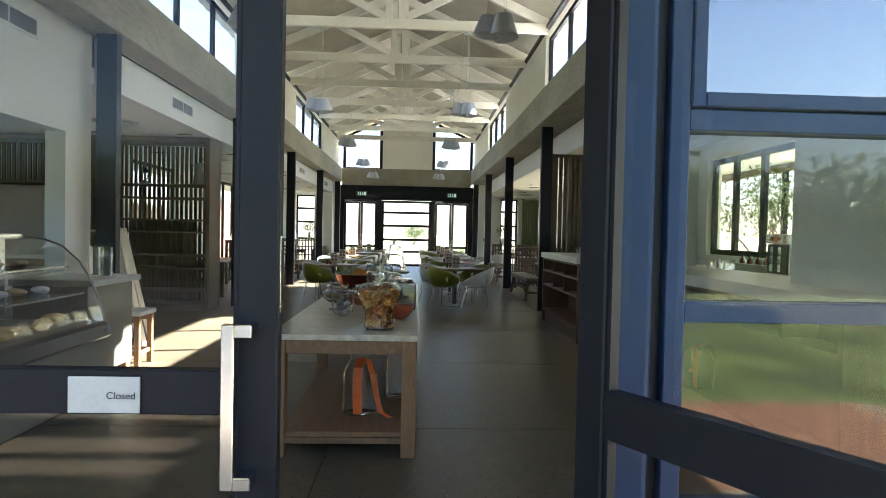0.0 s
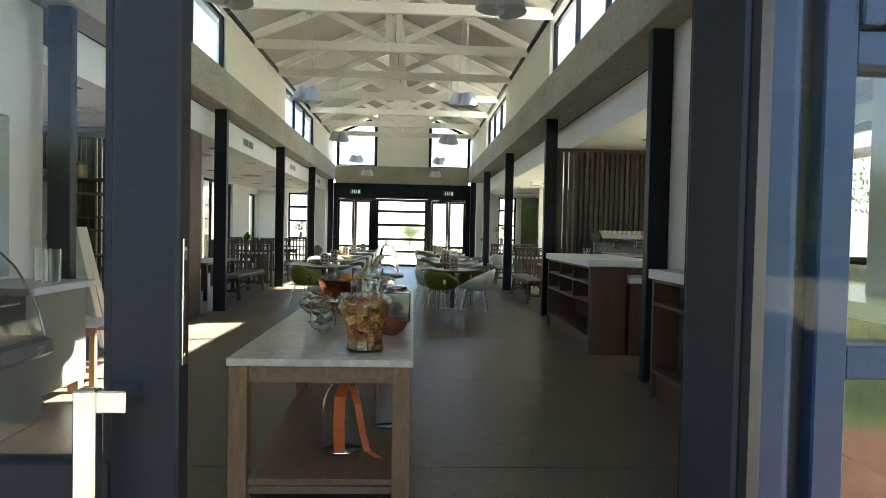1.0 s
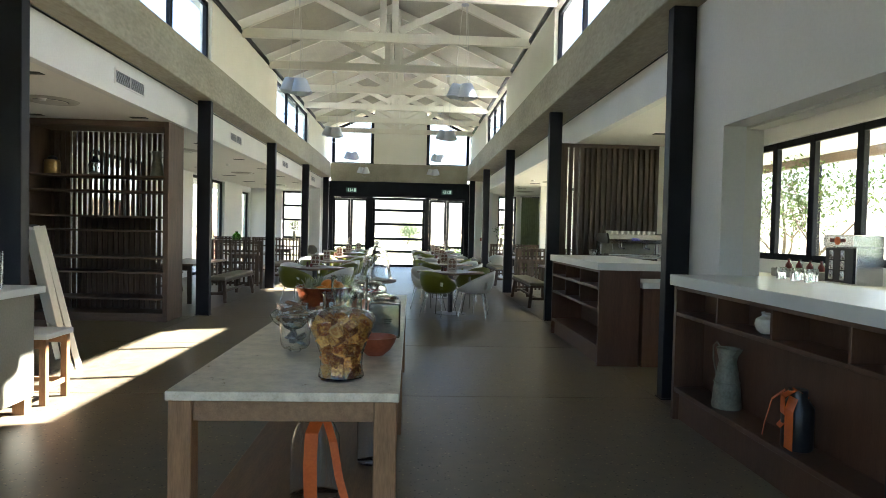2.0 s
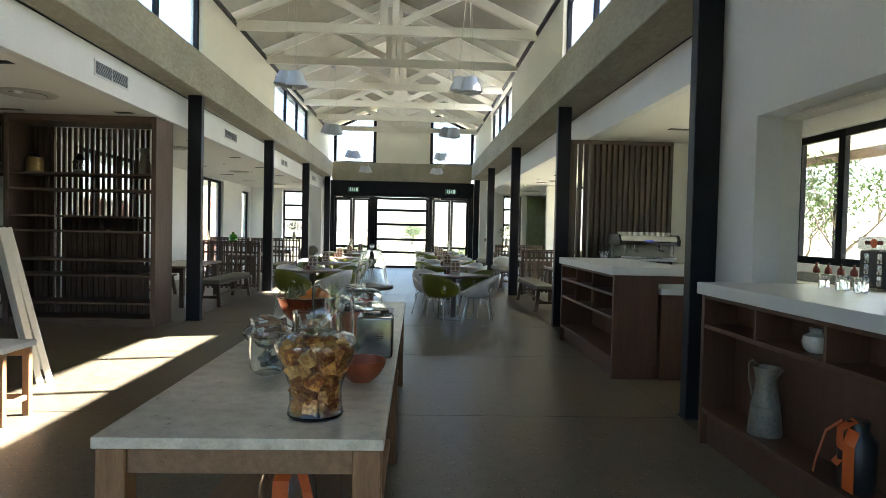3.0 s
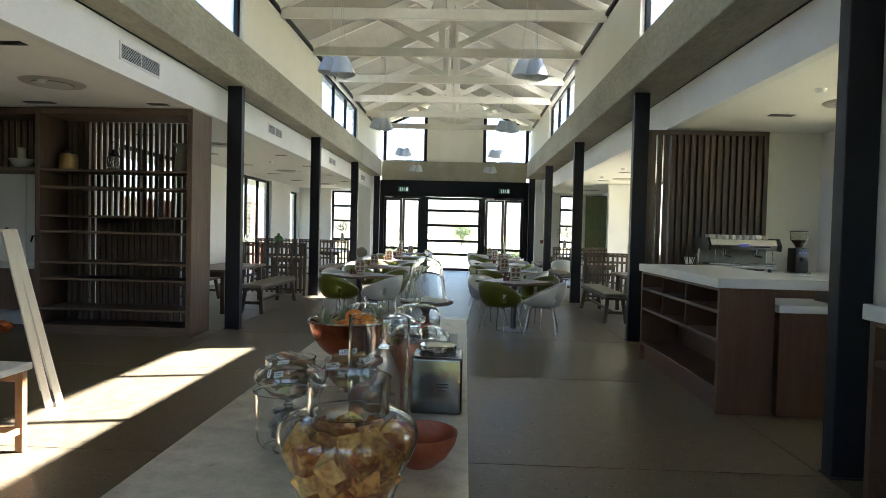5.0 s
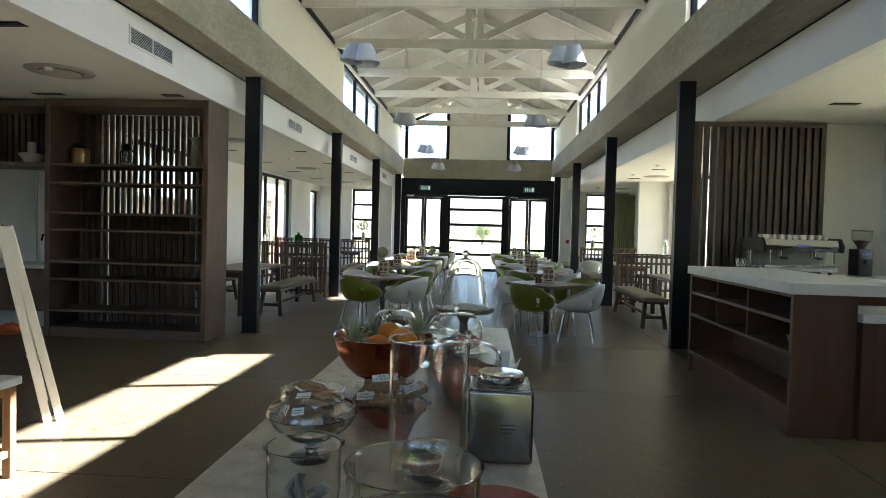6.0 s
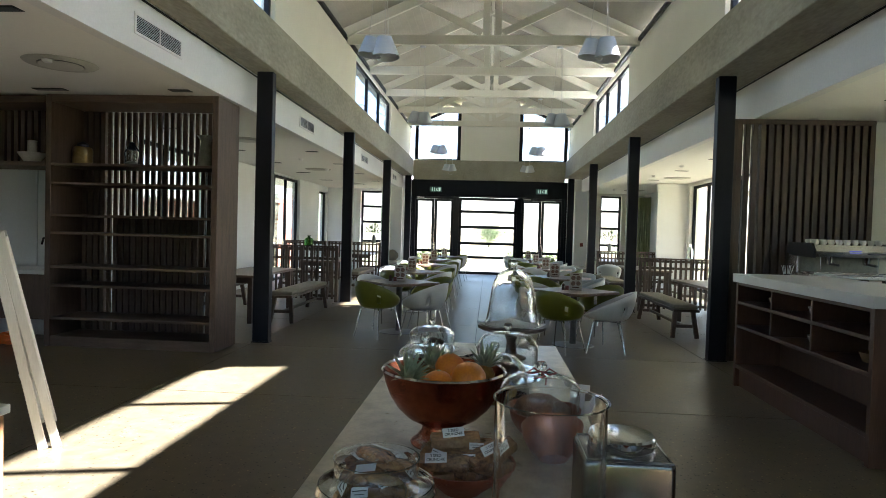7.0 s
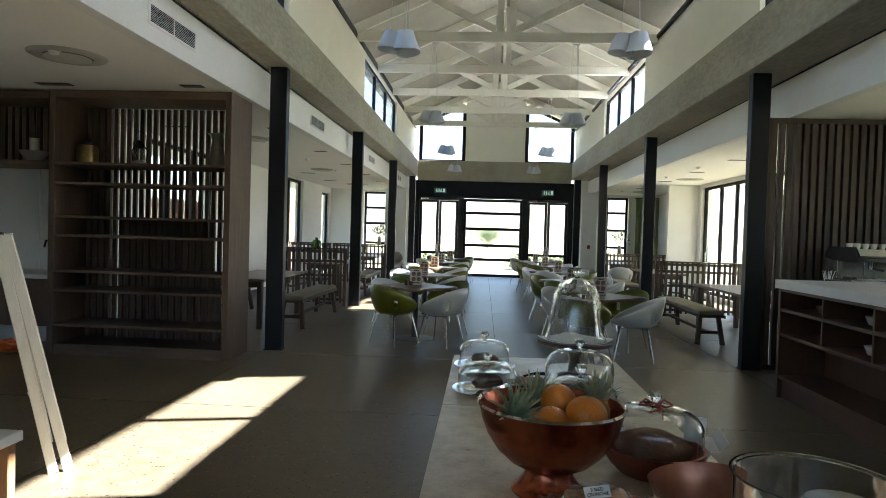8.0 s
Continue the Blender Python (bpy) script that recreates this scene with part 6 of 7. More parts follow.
def small_bench(x0, x1, y0, y1, h):
    ob = thing("stool", "low oak stool with a white top slab", "stool")
    part("seat", box(x0, x1, y0, y1, h - 0.045, h, 0.005), WHITETOP, ob, "white top slab")
    for x in (x0 + 0.02, x1 - 0.075):
        for y in (y0 + 0.02, y1 - 0.065):
            part("leg", box(x, x + 0.055, y, y + 0.045, 0, h - 0.0455, 0.004), OAK, ob)
    for y in (y0 + 0.03, y1 - 0.055):
        part("stretcher", box(x0 + 0.075, x1 - 0.075, y, y + 0.025, 0.12, 0.16, 0.003), OAK_FLAT, ob)
        part("apron", box(x0 + 0.075, x1 - 0.075, y, y + 0.025, h - 0.12, h - 0.0455, 0.003), OAK_FLAT, ob)
    part("side_stretcher", box(x1 - 0.06, x1 - 0.035, y0 + 0.065, y1 - 0.065, 0.12, 0.16, 0.003), OAK_FLAT, ob)


small_bench(-2.98, -2.32, 6.17, 6.56, 0.575)
ob = thing("till_counter", "olive-grey panelled counter with a white top beside the display case", "counter")
part("worktop", box(-3.0, -2.28, 5.18, 6.08, 0.915, 0.97, 0.004), WHITETOP, ob, "white stone worktop")
part("body", box(-2.98, -2.35, 5.21, 6.05, 0.12, 0.9145, 0.003), OLIVE_PANEL, ob)
for y in (5.23, 5.95):
    part("foot", box(-2.45, -2.36, y, y + 0.09, 0.0, 0.1195, 0.002), OAK, ob)
    part("foot", box(-2.97, -2.88, y, y + 0.09, 0.0, 0.1195, 0.002), OAK, ob)
for k, (x, y) in enumerate(((-2.62, 5.88), (-2.47, 5.76))):
    ob = thing("glass_vase", "clear glass cylinder vase on the counter", "vase", "counter vases", "", (x, y, 0.97))
    glassy(part("vase", vessel([(0, 0), (0.06, 0), (0.062, 0.005), (0.065, 0.27)], 0.004, 32), GLASS, ob, smooth=True))


def display_case():
    ob = thing("display_case", "curved glass refrigerated display case with cakes on its shelves", "display case")
    y0, y1 = 3.1, 5.12
    part("base", box(-3.05, -2.18, y0, y1, 0.02, 0.50, 0.012), OLIVE_PANEL, ob, "oak clad base")
    prof = [(-2.14, 0.50), (-2.10, 0.53), (-2.12, 0.62), (-2.18, 0.64), (-2.98, 0.64), (-2.98, 0.50)]
    bm = bmesh.new()
    a = [bm.verts.new((x, y0, z)) for x, z in prof]
    b = [bm.verts.new((x, y1, z)) for x, z in prof]
    bm.faces.new(a)
    bm.faces.new(list(reversed(b)))
    for i in range(len(a)):
        j = (i + 1) % len(a)
        bm.faces.new((a[i], b[i], b[j], a[j]))
    bmesh.ops.recalc_face_normals(bm, faces=bm.faces)
    part("bumper", bm, BLACKBOX, ob, "black moulded front sill")
    curve = [(-2.16, 0.645), (-2.20, 0.80), (-2.27, 0.98), (-2.37, 1.14), (-2.50, 1.26), (-2.66, 1.32), (-2.85, 1.335)]
    pane = strip([(x, (y0 + y1) / 2, z) for x, z in curve], (0, y1 - y0 - 0.02, 0), 0.006)
    part("curved_glass", pane, PANE, ob, "curved front glass")
    part("edge_trim", tube([(x, y1 - 0.012, z) for x, z in curve], 0.008, 6), CHROME, ob)
    part("edge_trim", tube([(x, y0 + 0.012, z) for x, z in curve], 0.008, 6), CHROME, ob)
    part("top_cap", box(-3.02, -2.84, y0, y1, 1.325, 1.36, 0.006), CHROME, ob)
    part("back_frame", box(-3.03, -2.985, y0, y1, 0.645, 1.3245, 0.004), CHROME, ob)
    end = bmesh.new()
    pts = [(-2.98, 0.645)] + curve
    a = [end.verts.new((x, y1 - 0.004, z)) for x, z in pts]
    b = [end.verts.new((x, y1, z)) for x, z in pts]
    end.faces.new(a)
    end.faces.new(list(reversed(b)))
    for i in range(len(a)):
        j = (i + 1) % len(a)
        end.faces.new((a[i], b[i], b[j], a[j]))
    bmesh.ops.recalc_face_normals(end, faces=end.faces)
    part("end_glass", end, PANE, ob)
    for z, x1 in ((0.87, -2.33), (1.09, -2.46)):
        part("glass_shelf", box(-2.98, x1, y0 + 0.03, y1 - 0.03, z, z + 0.008, 0.001), PANE, ob)
        part("shelf_edge", box(x1, x1 + 0.012, y0 + 0.03, y1 - 0.03, z - 0.004, z + 0.012), CHROME, ob)
    part("maker_plate", box(-2.112, -2.106, 4.94, 5.02, 0.56, 0.585), CHROME, ob)
    rnd = random.Random(8)
    for k in range(26):
        z, x = ((0.641, -2.45), (0.879, -2.62), (1.099, -2.72))[k % 3]
        y = 3.3 + 1.7 * (k // 3) / 8 + rnd.uniform(-0.03, 0.03)
        tray = part("cake_portion", lump(0.075, k, (rnd.uniform(0.8, 1.4), 0.9, rnd.uniform(0.35, 0.6)), 0.25, 2), (CAKE_PALE, PAPER, CAKE_DARK)[k % 3 if k % 2 else 0], ob, "slice of cake")
        tray.matrix_basis = pose(x + rnd.uniform(-0.08, 0.08), y, z + 0.028)
    return ob


display_case()
ob = thing("display_counter", "dark oak plinth under the display case on the floor", "plinth")
part("plinth", box(-3.0, -2.22, 3.15, 5.08, 0.0, 0.0195), STEEL_DARK, ob)
ob = thing("kitchen_hood", "dark kitchen extractor and hanging pans behind the hatch", "extractor hood", "", "", (-5.3, 5.8, 0))
part("hood", box(-0.9, 0.9, -1.2, 0.8, 2.1, 2.9, 0.02), GREYWOOD, ob)
part("support", box(-0.95, -0.90, -0.1, 0.1, 0, 2.9, 0.004), STEEL_DARK, ob)
for k in range(4):
    part("pan", lathe([(0, 0), (0.12, 0), (0.15, 0.06), (0.145, 0.06), (0.115, 0.005), (0, 0.005)], 20), STEEL_DARK, ob).matrix_basis = pose(0.95, -0.9 + 0.4 * k, 1.9, 90, 0, 90)
    part("hook", tube([(0.95, -0.9 + 0.4 * k, 2.05), (0.92, -0.9 + 0.4 * k, 2.2), (0.88, -0.9 + 0.4 * k, 2.3)], 0.006, 6), STEEL_DARK, ob)


# ---- dining furniture ----
def tub_chair(material, colour):
    ob = thing("tub_chair", f"{colour} moulded plastic tub chair on slim chrome legs", "chair", "chairs round the tables")
    bm = bmesh.new()
    seg, rows = 40, 9
    grid = []
    for j in range(rows + 1):
        s = j / rows
        ring = []
        for i in range(seg):
            a = 2 * math.pi * i / seg
            back = (1 - math.cos(a)) / 2          # 0 at the front, 1 at the back
            rim = 0.46 + 0.335 * back ** 0.85
            rx, ry = 0.305, 0.29 + 0.02 * back
            u = s ** 0.8
            rr = math.sin(min(1.0, u * 1.05) * math.pi / 2) ** 0.9
            h = 0.425 + (rim - 0.425) * max(0.0, (s - 0.38) / 0.62) ** 1.25
            lean = 0.05 * back * s
            ring.append(bm.verts.new((rx * rr * math.sin(a), ry * rr * math.cos(a) - lean, h - 0.012 * math.cos(min(1, s / 0.4) * math.pi / 2))))
        grid.append(ring)
    centre = bm.verts.new((0, 0, 0.41))
    hole = material is CHAIR_WHITE
    for i in range(seg):
        k = (i + 1) % seg
        bm.faces.new((centre, grid[0][i], grid[0][k]))
        for j in range(rows):
            a = 2 * math.pi * (i + 0.5) / seg
            deg = math.degrees(a)
            if 5 <= j <= 6 and (126 < deg < 133 or 227 < deg < 234):
                continue
            bm.faces.new((grid[j][i], grid[j + 1][i], grid[j + 1][k], grid[j][k]))
    bmesh.ops.recalc_face_normals(bm, faces=bm.faces)
    shell = part("shell", bm, material, ob, "", True)
    sol = shell.modifiers.new("thickness", "SOLIDIFY")
    sol.thickness, sol.offset = 0.009, 0
    leg_paths = [(sx, sy) for sx in (-1, 1) for sy in (-1, 1)]
    for sx, sy in leg_paths:
        part("leg", tube([(sx * 0.10, sy * 0.10, 0.405), (sx * 0.165, sy * 0.165, 0.385), (sx * 0.235, sy * 0.235, 0.0)], 0.0085, 8), CHROME, ob, "", True)
    part("seat_frame", tube([(-0.12, -0.12, 0.40), (0.12, -0.12, 0.40), (0.12, 0.12, 0.40), (-0.12, 0.12, 0.40)], 0.008, 6, None, True), CHROME, ob)
    return ob


GUNMETAL = surface("gunmetal", (0.10, 0.10, 0.10), (0.15, 0.15, 0.15), 0.3, 0.9, 6, 60, 0)


def dining_table():
    ob = thing("dining_table", "square dark wood dining table on a steel pedestal", "table", "dining tables")
    top = box(-0.445, 0.445, -0.445, 0.445, 0.715, 0.75)
    bmesh.ops.bevel(top, geom=[e for e in top.edges if abs(e.verts[0].co.z - e.verts[1].co.z) > 0.02], offset=0.07, segments=6, affect="EDGES", profile=0.5)
    bmesh.ops.bevel(top, geom=[e for e in top.edges if abs(e.verts[0].co.z - e.verts[1].co.z) < 0.001 and len(e.link_faces) == 2 and e.calc_face_angle(0) > 1.2], offset=0.008, segments=2, affect="EDGES")
    part("tabletop", turned(top, pose(0, 0, 0, 0, 0, 45)), TABLEWOOD, ob, "square dark wood top with rounded corners")
    part("pedestal", lathe([(0, 0.012), (0.045, 0.012), (0.045, 0.70), (0.16, 0.705), (0.16, 0.7145), (0, 0.7145)], 24), GUNMETAL, ob, "dark steel column", True)
    part("base", lathe([(0, 0), (0.28, 0), (0.28, 0.008), (0.05, 0.022), (0, 0.022)], 40), GUNMETAL, ob, "flat steel disc base", True)
    return ob


def menu_stand():
    ob = thing("menu_stand", "upright menu card printed with round pictures in a clear stand", "menu", "menus on the tables")
    card = part("card", box(-0.085, 0.085, -0.005, 0.005, 0.006, 0.235, 0.002), surface("menu_print", (0.42, 0.36, 0.31), (0.66, 0.62, 0.56), 0.5, 0, 12, 60, 0), ob)
    pic = surface("menu_picture", (0.07, 0.035, 0.025), (0.30, 0.17, 0.12), 0.5, 0, 40, 120, 0)
    for px, pz in ((-0.036, 0.165), (0.036, 0.165), (-0.036, 0.09), (0.036, 0.09)):
        part("picture", lathe([(0, 0), (0.031, 0), (0.031, 0.0015), (0, 0.0015)], 20), pic, card).matrix_basis = pose(px, -0.005, pz, 90, 0, 0)
    part("print_bar", box(-0.05, 0.05, -0.0062, -0.005, 0.03, 0.045), CAKE_DARK, card)
    part("print_bar", box(-0.04, 0.04, -0.0062, -0.005, 0.205, 0.22), CAKE_DARK, card)
    part("foot", box(-0.075, 0.075, -0.035, 0.035, 0, 0.006, 0.002), CAKE_DARK, ob)
    return ob


def condiment():
    ob = thing("salt_mill", "small dark pepper mill and sauce pot on the table", "salt mill", "condiments on the tables")
    part("mill", lathe([(0, 0), (0.022, 0), (0.024, 0.01), (0.016, 0.04), (0.022, 0.07), (0.012, 0.085), (0, 0.09)], 16), CAKE_DARK, ob, smooth=True)
    part("pot", lathe([(0, 0), (0.026, 0), (0.03, 0.05), (0.024, 0.06), (0, 0.06)], 16), SAUCE, ob, smooth=True).matrix_basis = pose(0.065, 0.02, 0)
    return ob


white_chair, green_chair = tub_chair(CHAIR_WHITE, "white"), tub_chair(CHAIR_GREEN, "olive green")
table0, menu0, mill0 = dining_table(), menu_stand(), condiment()
TABLES = [(-1.25, 12.78), (1.23, 12.25), (-1.35, 15.30), (1.28, 14.90), (-1.38, 17.90), (1.30, 17.55), (-1.40, 20.50), (1.30, 20.20), (-1.35, 23.1), (1.25, 22.8)]
rnd = random.Random(21)
used = {"w": False, "g": False}


def seat_at(kind, cx, cy, ang, r, twist=0):
    """A chair at ang degrees round (cx, cy), its open front to the centre."""
    src = white_chair if kind == "w" else green_chair
    x, y = cx + r * math.cos(radians(ang)), cy + r * math.sin(radians(ang))
    m = pose(x, y, 0, 0, 0, ang + 90 + twist + rnd.uniform(-12, 12))
    if used[kind]:
        return copy_thing(src, m)
    used[kind] = True
    src.matrix_basis = m
    return src


for k, (cx, cy) in enumerate(TABLES):
    if k == 0:
        table0.matrix_basis = pose(cx, cy, 0)
        menu0.matrix_basis = pose(cx, cy + 0.05, 0.75, 0, 0, 8)
        mill0.matrix_basis = pose(cx - 0.14, cy + 0.02, 0.75)
    else:
        copy_thing(table0, pose(cx, cy, 0, 0, 0, rnd.uniform(-5, 5)))
        copy_thing(menu0, pose(cx + rnd.uniform(-0.04, 0.04), cy + rnd.uniform(-0.05, 0.08), 0.75, 0, 0, rnd.uniform(-15, 25)))
        copy_thing(mill0, pose(cx - 0.15, cy + rnd.uniform(-0.05, 0.05), 0.75, 0, 0, rnd.uniform(0, 90)))
    kinds = ("g", "w", "g", "w") if k % 2 == 0 or k == 1 else (("g", "w", "w", "g") if k in (3, 7) else ("w", "g", "w", "w"))
    seat_at(kinds[0], cx, cy, 243, 0.50)
    seat_at(kinds[1], cx, cy, 318 if k == 1 else 312, 0.52 if k == 1 else 0.60, 34 if k % 2 else 18)
    seat_at(kinds[2], cx, cy, 44, 0.58)
    seat_at(kinds[3], cx, cy, 134, 0.55)


seat_at("w", 3.25, 20.6, 262, 0.55)


def bench(x, y0, y1, cushion=True):
    ob = thing("bench", "rustic grey-brown timber bench with a taupe cushion", "bench", "benches in the aisles")
    part("seat_plank", box(x - 0.19, x + 0.19, y0, y1, 0.40, 0.44, 0.006), RUSTIC, ob)
    for y in (y0 + 0.14, y1 - 0.14):
        sg = -1 if y < (y0 + y1) / 2 else 1
        for s in (-1, 1):
            part("leg", bar((x + s * 0.13, y, 0.40), (x + s * 0.18, y + sg * 0.07, 0.0), 0.06, 0.06, 0.005, None, (0, 1, 0)), RUSTIC, ob)
        part("cross_rail", box(x - 0.13, x + 0.13, y - 0.02, y + 0.02, 0.15, 0.20, 0.003), RUSTIC, ob)
    part("long_stretcher", box(x - 0.02, x + 0.02, y0 + 0.16, y1 - 0.16, 0.155, 0.195, 0.003), RUSTIC, ob)
    if cushion:
        c = thing("bench_cushion", "flat taupe canvas cushion on a timber bench", "cushion", "bench cushions")
        part("pad", box(x - 0.18, x + 0.18, y0 + 0.05, y1 - 0.05, 0.4402, 0.50, 0.022, seg=3), CUSHION, c, smooth=True)
    return ob


def aisle_table(x0, x1, y0, y1):
    ob = thing("aisle_table", "rectangular dark timber table in the side aisle", "table", "tables in the aisles")
    part("tabletop", box(x0, x1, y0, y1, 0.71, 0.75, 0.006), TABLEWOOD, ob)
    for x in (x0 + 0.06, x1 - 0.13):
        for y in (y0 + 0.08, y1 - 0.15):
            part("leg", box(x, x + 0.07, y, y + 0.07, 0, 0.7095, 0.004), RUSTIC, ob)
    part("apron", box(x0 + 0.13, x1 - 0.13, y0 + 0.10, y0 + 0.125, 0.62, 0.7095, 0.003), RUSTIC, ob)
    return ob


def lattice(x0, x1, y, h=1.12):
    ob = thing("lattice_divider", "grey-brown timber lattice divider of upright slats between seating bays", "divider", "lattice dividers")
    for s in (x0 + 0.03, x1 - 0.03):
        part("post", box(s - 0.03, s + 0.03, y - 0.035, y + 0.035, 0, h, 0.004), RUSTIC, ob)
    for z in (0.10, 0.58, 0.86, h - 0.06):
        part("rail", box(x0 + 0.06, x1 - 0.06, y + 0.002, y + 0.03, z, z + 0.05, 0.003), RUSTIC, ob)
    part("cap", box(x0, x1, y - 0.06, y + 0.06, h + 0.0005, h + 0.03, 0.004), RUSTIC, ob)
    n = int((x1 - x0 - 0.12) / 0.10)
    base = None
    for k in range(n):
        m = pose(x0 + 0.06 + (k + 0.5) * (x1 - x0 - 0.12) / n, y - 0.014, 0)
        if base is None:
            base = part("slat", box(-0.022, 0.022, -0.015, 0.015, 0.06, h, 0.002), RUSTIC, ob)
            base.matrix_basis = m
        else:
            share(base, "slat", m, ob)
    return ob


for y0 in (13.0, 18.0, 22.6):
    y1 = y0 + 2.3
    bench(-3.16, y0 + 0.1, y1)
    bench(3.02, y0 + 0.15, y1 + 0.1)
    aisle_table(-4.35, -3.50, y0 - 0.1, y1 - 0.3)
    aisle_table(3.42, 4.25, y0 + 0.2, y1)
    if y0 < 20:
        bench(-4.72, y0 + 0.1, y1, False)
        bench(4.62, y0 + 0.2, y1, False)
for y in (16.2, 21.2):
    lattice(-4.5, -3.0, y)
    lattice(3.1, 4.75, y + 0.35, 1.06)
lattice(-5.75, -4.56, 21.2)
b = thing("green_bottle", "squat green glass bottle on the lattice divider", "bottle", "", "", (-3.62, 16.2, 1.15))
part("bottle", vessel([(0, 0), (0.085, 0), (0.095, 0.012), (0.095, 0.10), (0.07, 0.145), (0.03, 0.16), (0.028, 0.19), (0.04, 0.2)], 0.006, 28), BOTTLE_GREEN, b, smooth=True)
b = thing("clear_bottle", "clear glass bottle on the lattice divider", "bottle", "", "", (4.1, 16.55, 1.09))
part("bottle", vessel([(0, 0), (0.055, 0), (0.06, 0.012), (0.06, 0.17), (0.025, 0.23), (0.018, 0.27), (0.022, 0.30)], 0.005, 24), BOTTLE_CLEAR, b, smooth=True)
for k in range(3):
    b = thing("candle_glass", "slim clear glass bottle on the lattice divider", "bottle", "divider bottles", "", (-4.35 + 0.09 * k, 16.2, 1.15))
    part("bottle", vessel([(0, 0), (0.03, 0), (0.032, 0.008), (0.032, 0.08), (0.012, 0.12), (0.011, 0.16 + 0.03 * k)], 0.004, 18), BOTTLE_CLEAR, b, smooth=True)


def vase_of_leaves(x, y, z, seed, k_=1.0):
    ob = thing("leaf_vase", "vase of dark green foliage on the lattice divider", "vase", "foliage vases", "", (x, y, z))
    part("vase", vessel([(0, 0), (0.05, 0), (0.055, 0.01), (0.06, 0.12), (0.04, 0.19), (0.05, 0.22)], 0.005, 24), GALV, ob, smooth=True)
    r = random.Random(seed)
    bm = bmesh.new()
    for k in range(110):
        a, u = r.uniform(0, 6.28), r.uniform(0.1, 1)
        c = Vector((0.19 * k_ * u * math.cos(a), 0.19 * k_ * u * math.sin(a), 0.24 + r.uniform(0, 0.26 * k_) * (1.15 - 0.5 * u)))
        d = (c - Vector((0, 0, 0.15))).normalized() * r.uniform(0.05, 0.09)
        s = d.cross(Vector((r.uniform(-1, 1), r.uniform(-1, 1), 1))).normalized() * 0.018
        vs = [bm.verts.new(p) for p in (c, c + d * 0.5 + s, c + d, c + d * 0.5 - s)]
        bm.faces.new(vs)
    tagged(part("foliage", bm, FOLIAGE, ob, "dark green leaves"), kind="stuff")


vase_of_leaves(-3.2, 21.2, 1.15, 1)
vase_of_leaves(3.45, 21.55, 1.09, 2, 1.4)
ob = thing("scatter_cushion", "grey scatter cushion on a bench by the far doors", "cushion", "scatter cushions", "", (-3.16, 24.3, 0.66))
part("cushion", lump(0.2, 2, (1, 0.45, 1), 0.1, 3), CUSHION, ob, smooth=True)
ob.matrix_basis = pose(-3.16, 24.5, 0.665, -14, 0, 20)
ob = thing("wall_plate_switch", "white switch plate and alarm box on the plaster pier", "switch", "", "", (3.2, 25.2, 1.35))
part("plate", box(-0.05, 0.05, -0.015, 0, -0.06, 0.06, 0.003), PAPER, ob)
part("alarm", box(-0.05, 0.05, -0.04, 0, -0.22, -0.10, 0.004), SAUCE, ob)


# ---- pendant lamps ----
def pendant():
    ob = thing("pendant_lamp", "cluster of three pale grey cone shades hung on cords", "pendant lamp", "pendant lamps")
    for k, (dx, dy, dz) in enumerate(((-0.130, 0.028, 0.02), (0.050, -0.112, 0.0), (0.107, 0.112, 0.03))):
        tilt = (8 * math.sin(k * 2.1), -9 * dx / 0.16)
        sh = part("shade", lathe([(0.084, 0.23), (0.143, 0.022), (0.140, 0.022), (0.081, 0.226), (0.0, 0.226), (0.0, 0.23), (0.084, 0.23)], 36), LAMP_SHADE, ob, "pale grey cone shade", True)
        sh.matrix_basis = pose(dx, dy, dz, tilt[0], tilt[1], 0)
        part("bulb", lathe([(0, 0.10), (0.03, 0.12), (0.035, 0.15), (0.018, 0.2), (0.016, 0.2255), (0, 0.2255)], 16), CERAMIC, sh, "frosted bulb", True)
        part("cord", tube([(dx, dy, dz + 0.23), (dx * 0.3, dy * 0.12, 1.506)], 0.004, 6), CORD, ob)
    loop = [(-0.10 + 0.02 * i, -0.1 + 0.03 * math.sin(i), -0.02 - 0.10 * math.sin(math.pi * i / 10)) for i in range(11)]
    part("loop_cord", tube(loop, 0.003, 6), CORD, ob)
    part("ceiling_rose", lathe([(0, 1.485), (0.06, 1.485), (0.06, 1.504), (0, 1.505)], 20), LAMP_SHADE, ob)
    return ob


lamp0 = pendant()
spots = [(x, 4.23 + 2.29 * k) for k in (1, 3, 5, 7, 9) for x in (-1.32, 1.29)]
for k, (x, y) in enumerate(spots):
    m = pose(x, y, 3.545, 0, 0, 0 if k % 2 else 14)
    if k == 0:
        lamp0.matrix_basis = m
    else:
        copy_thing(lamp0, m)


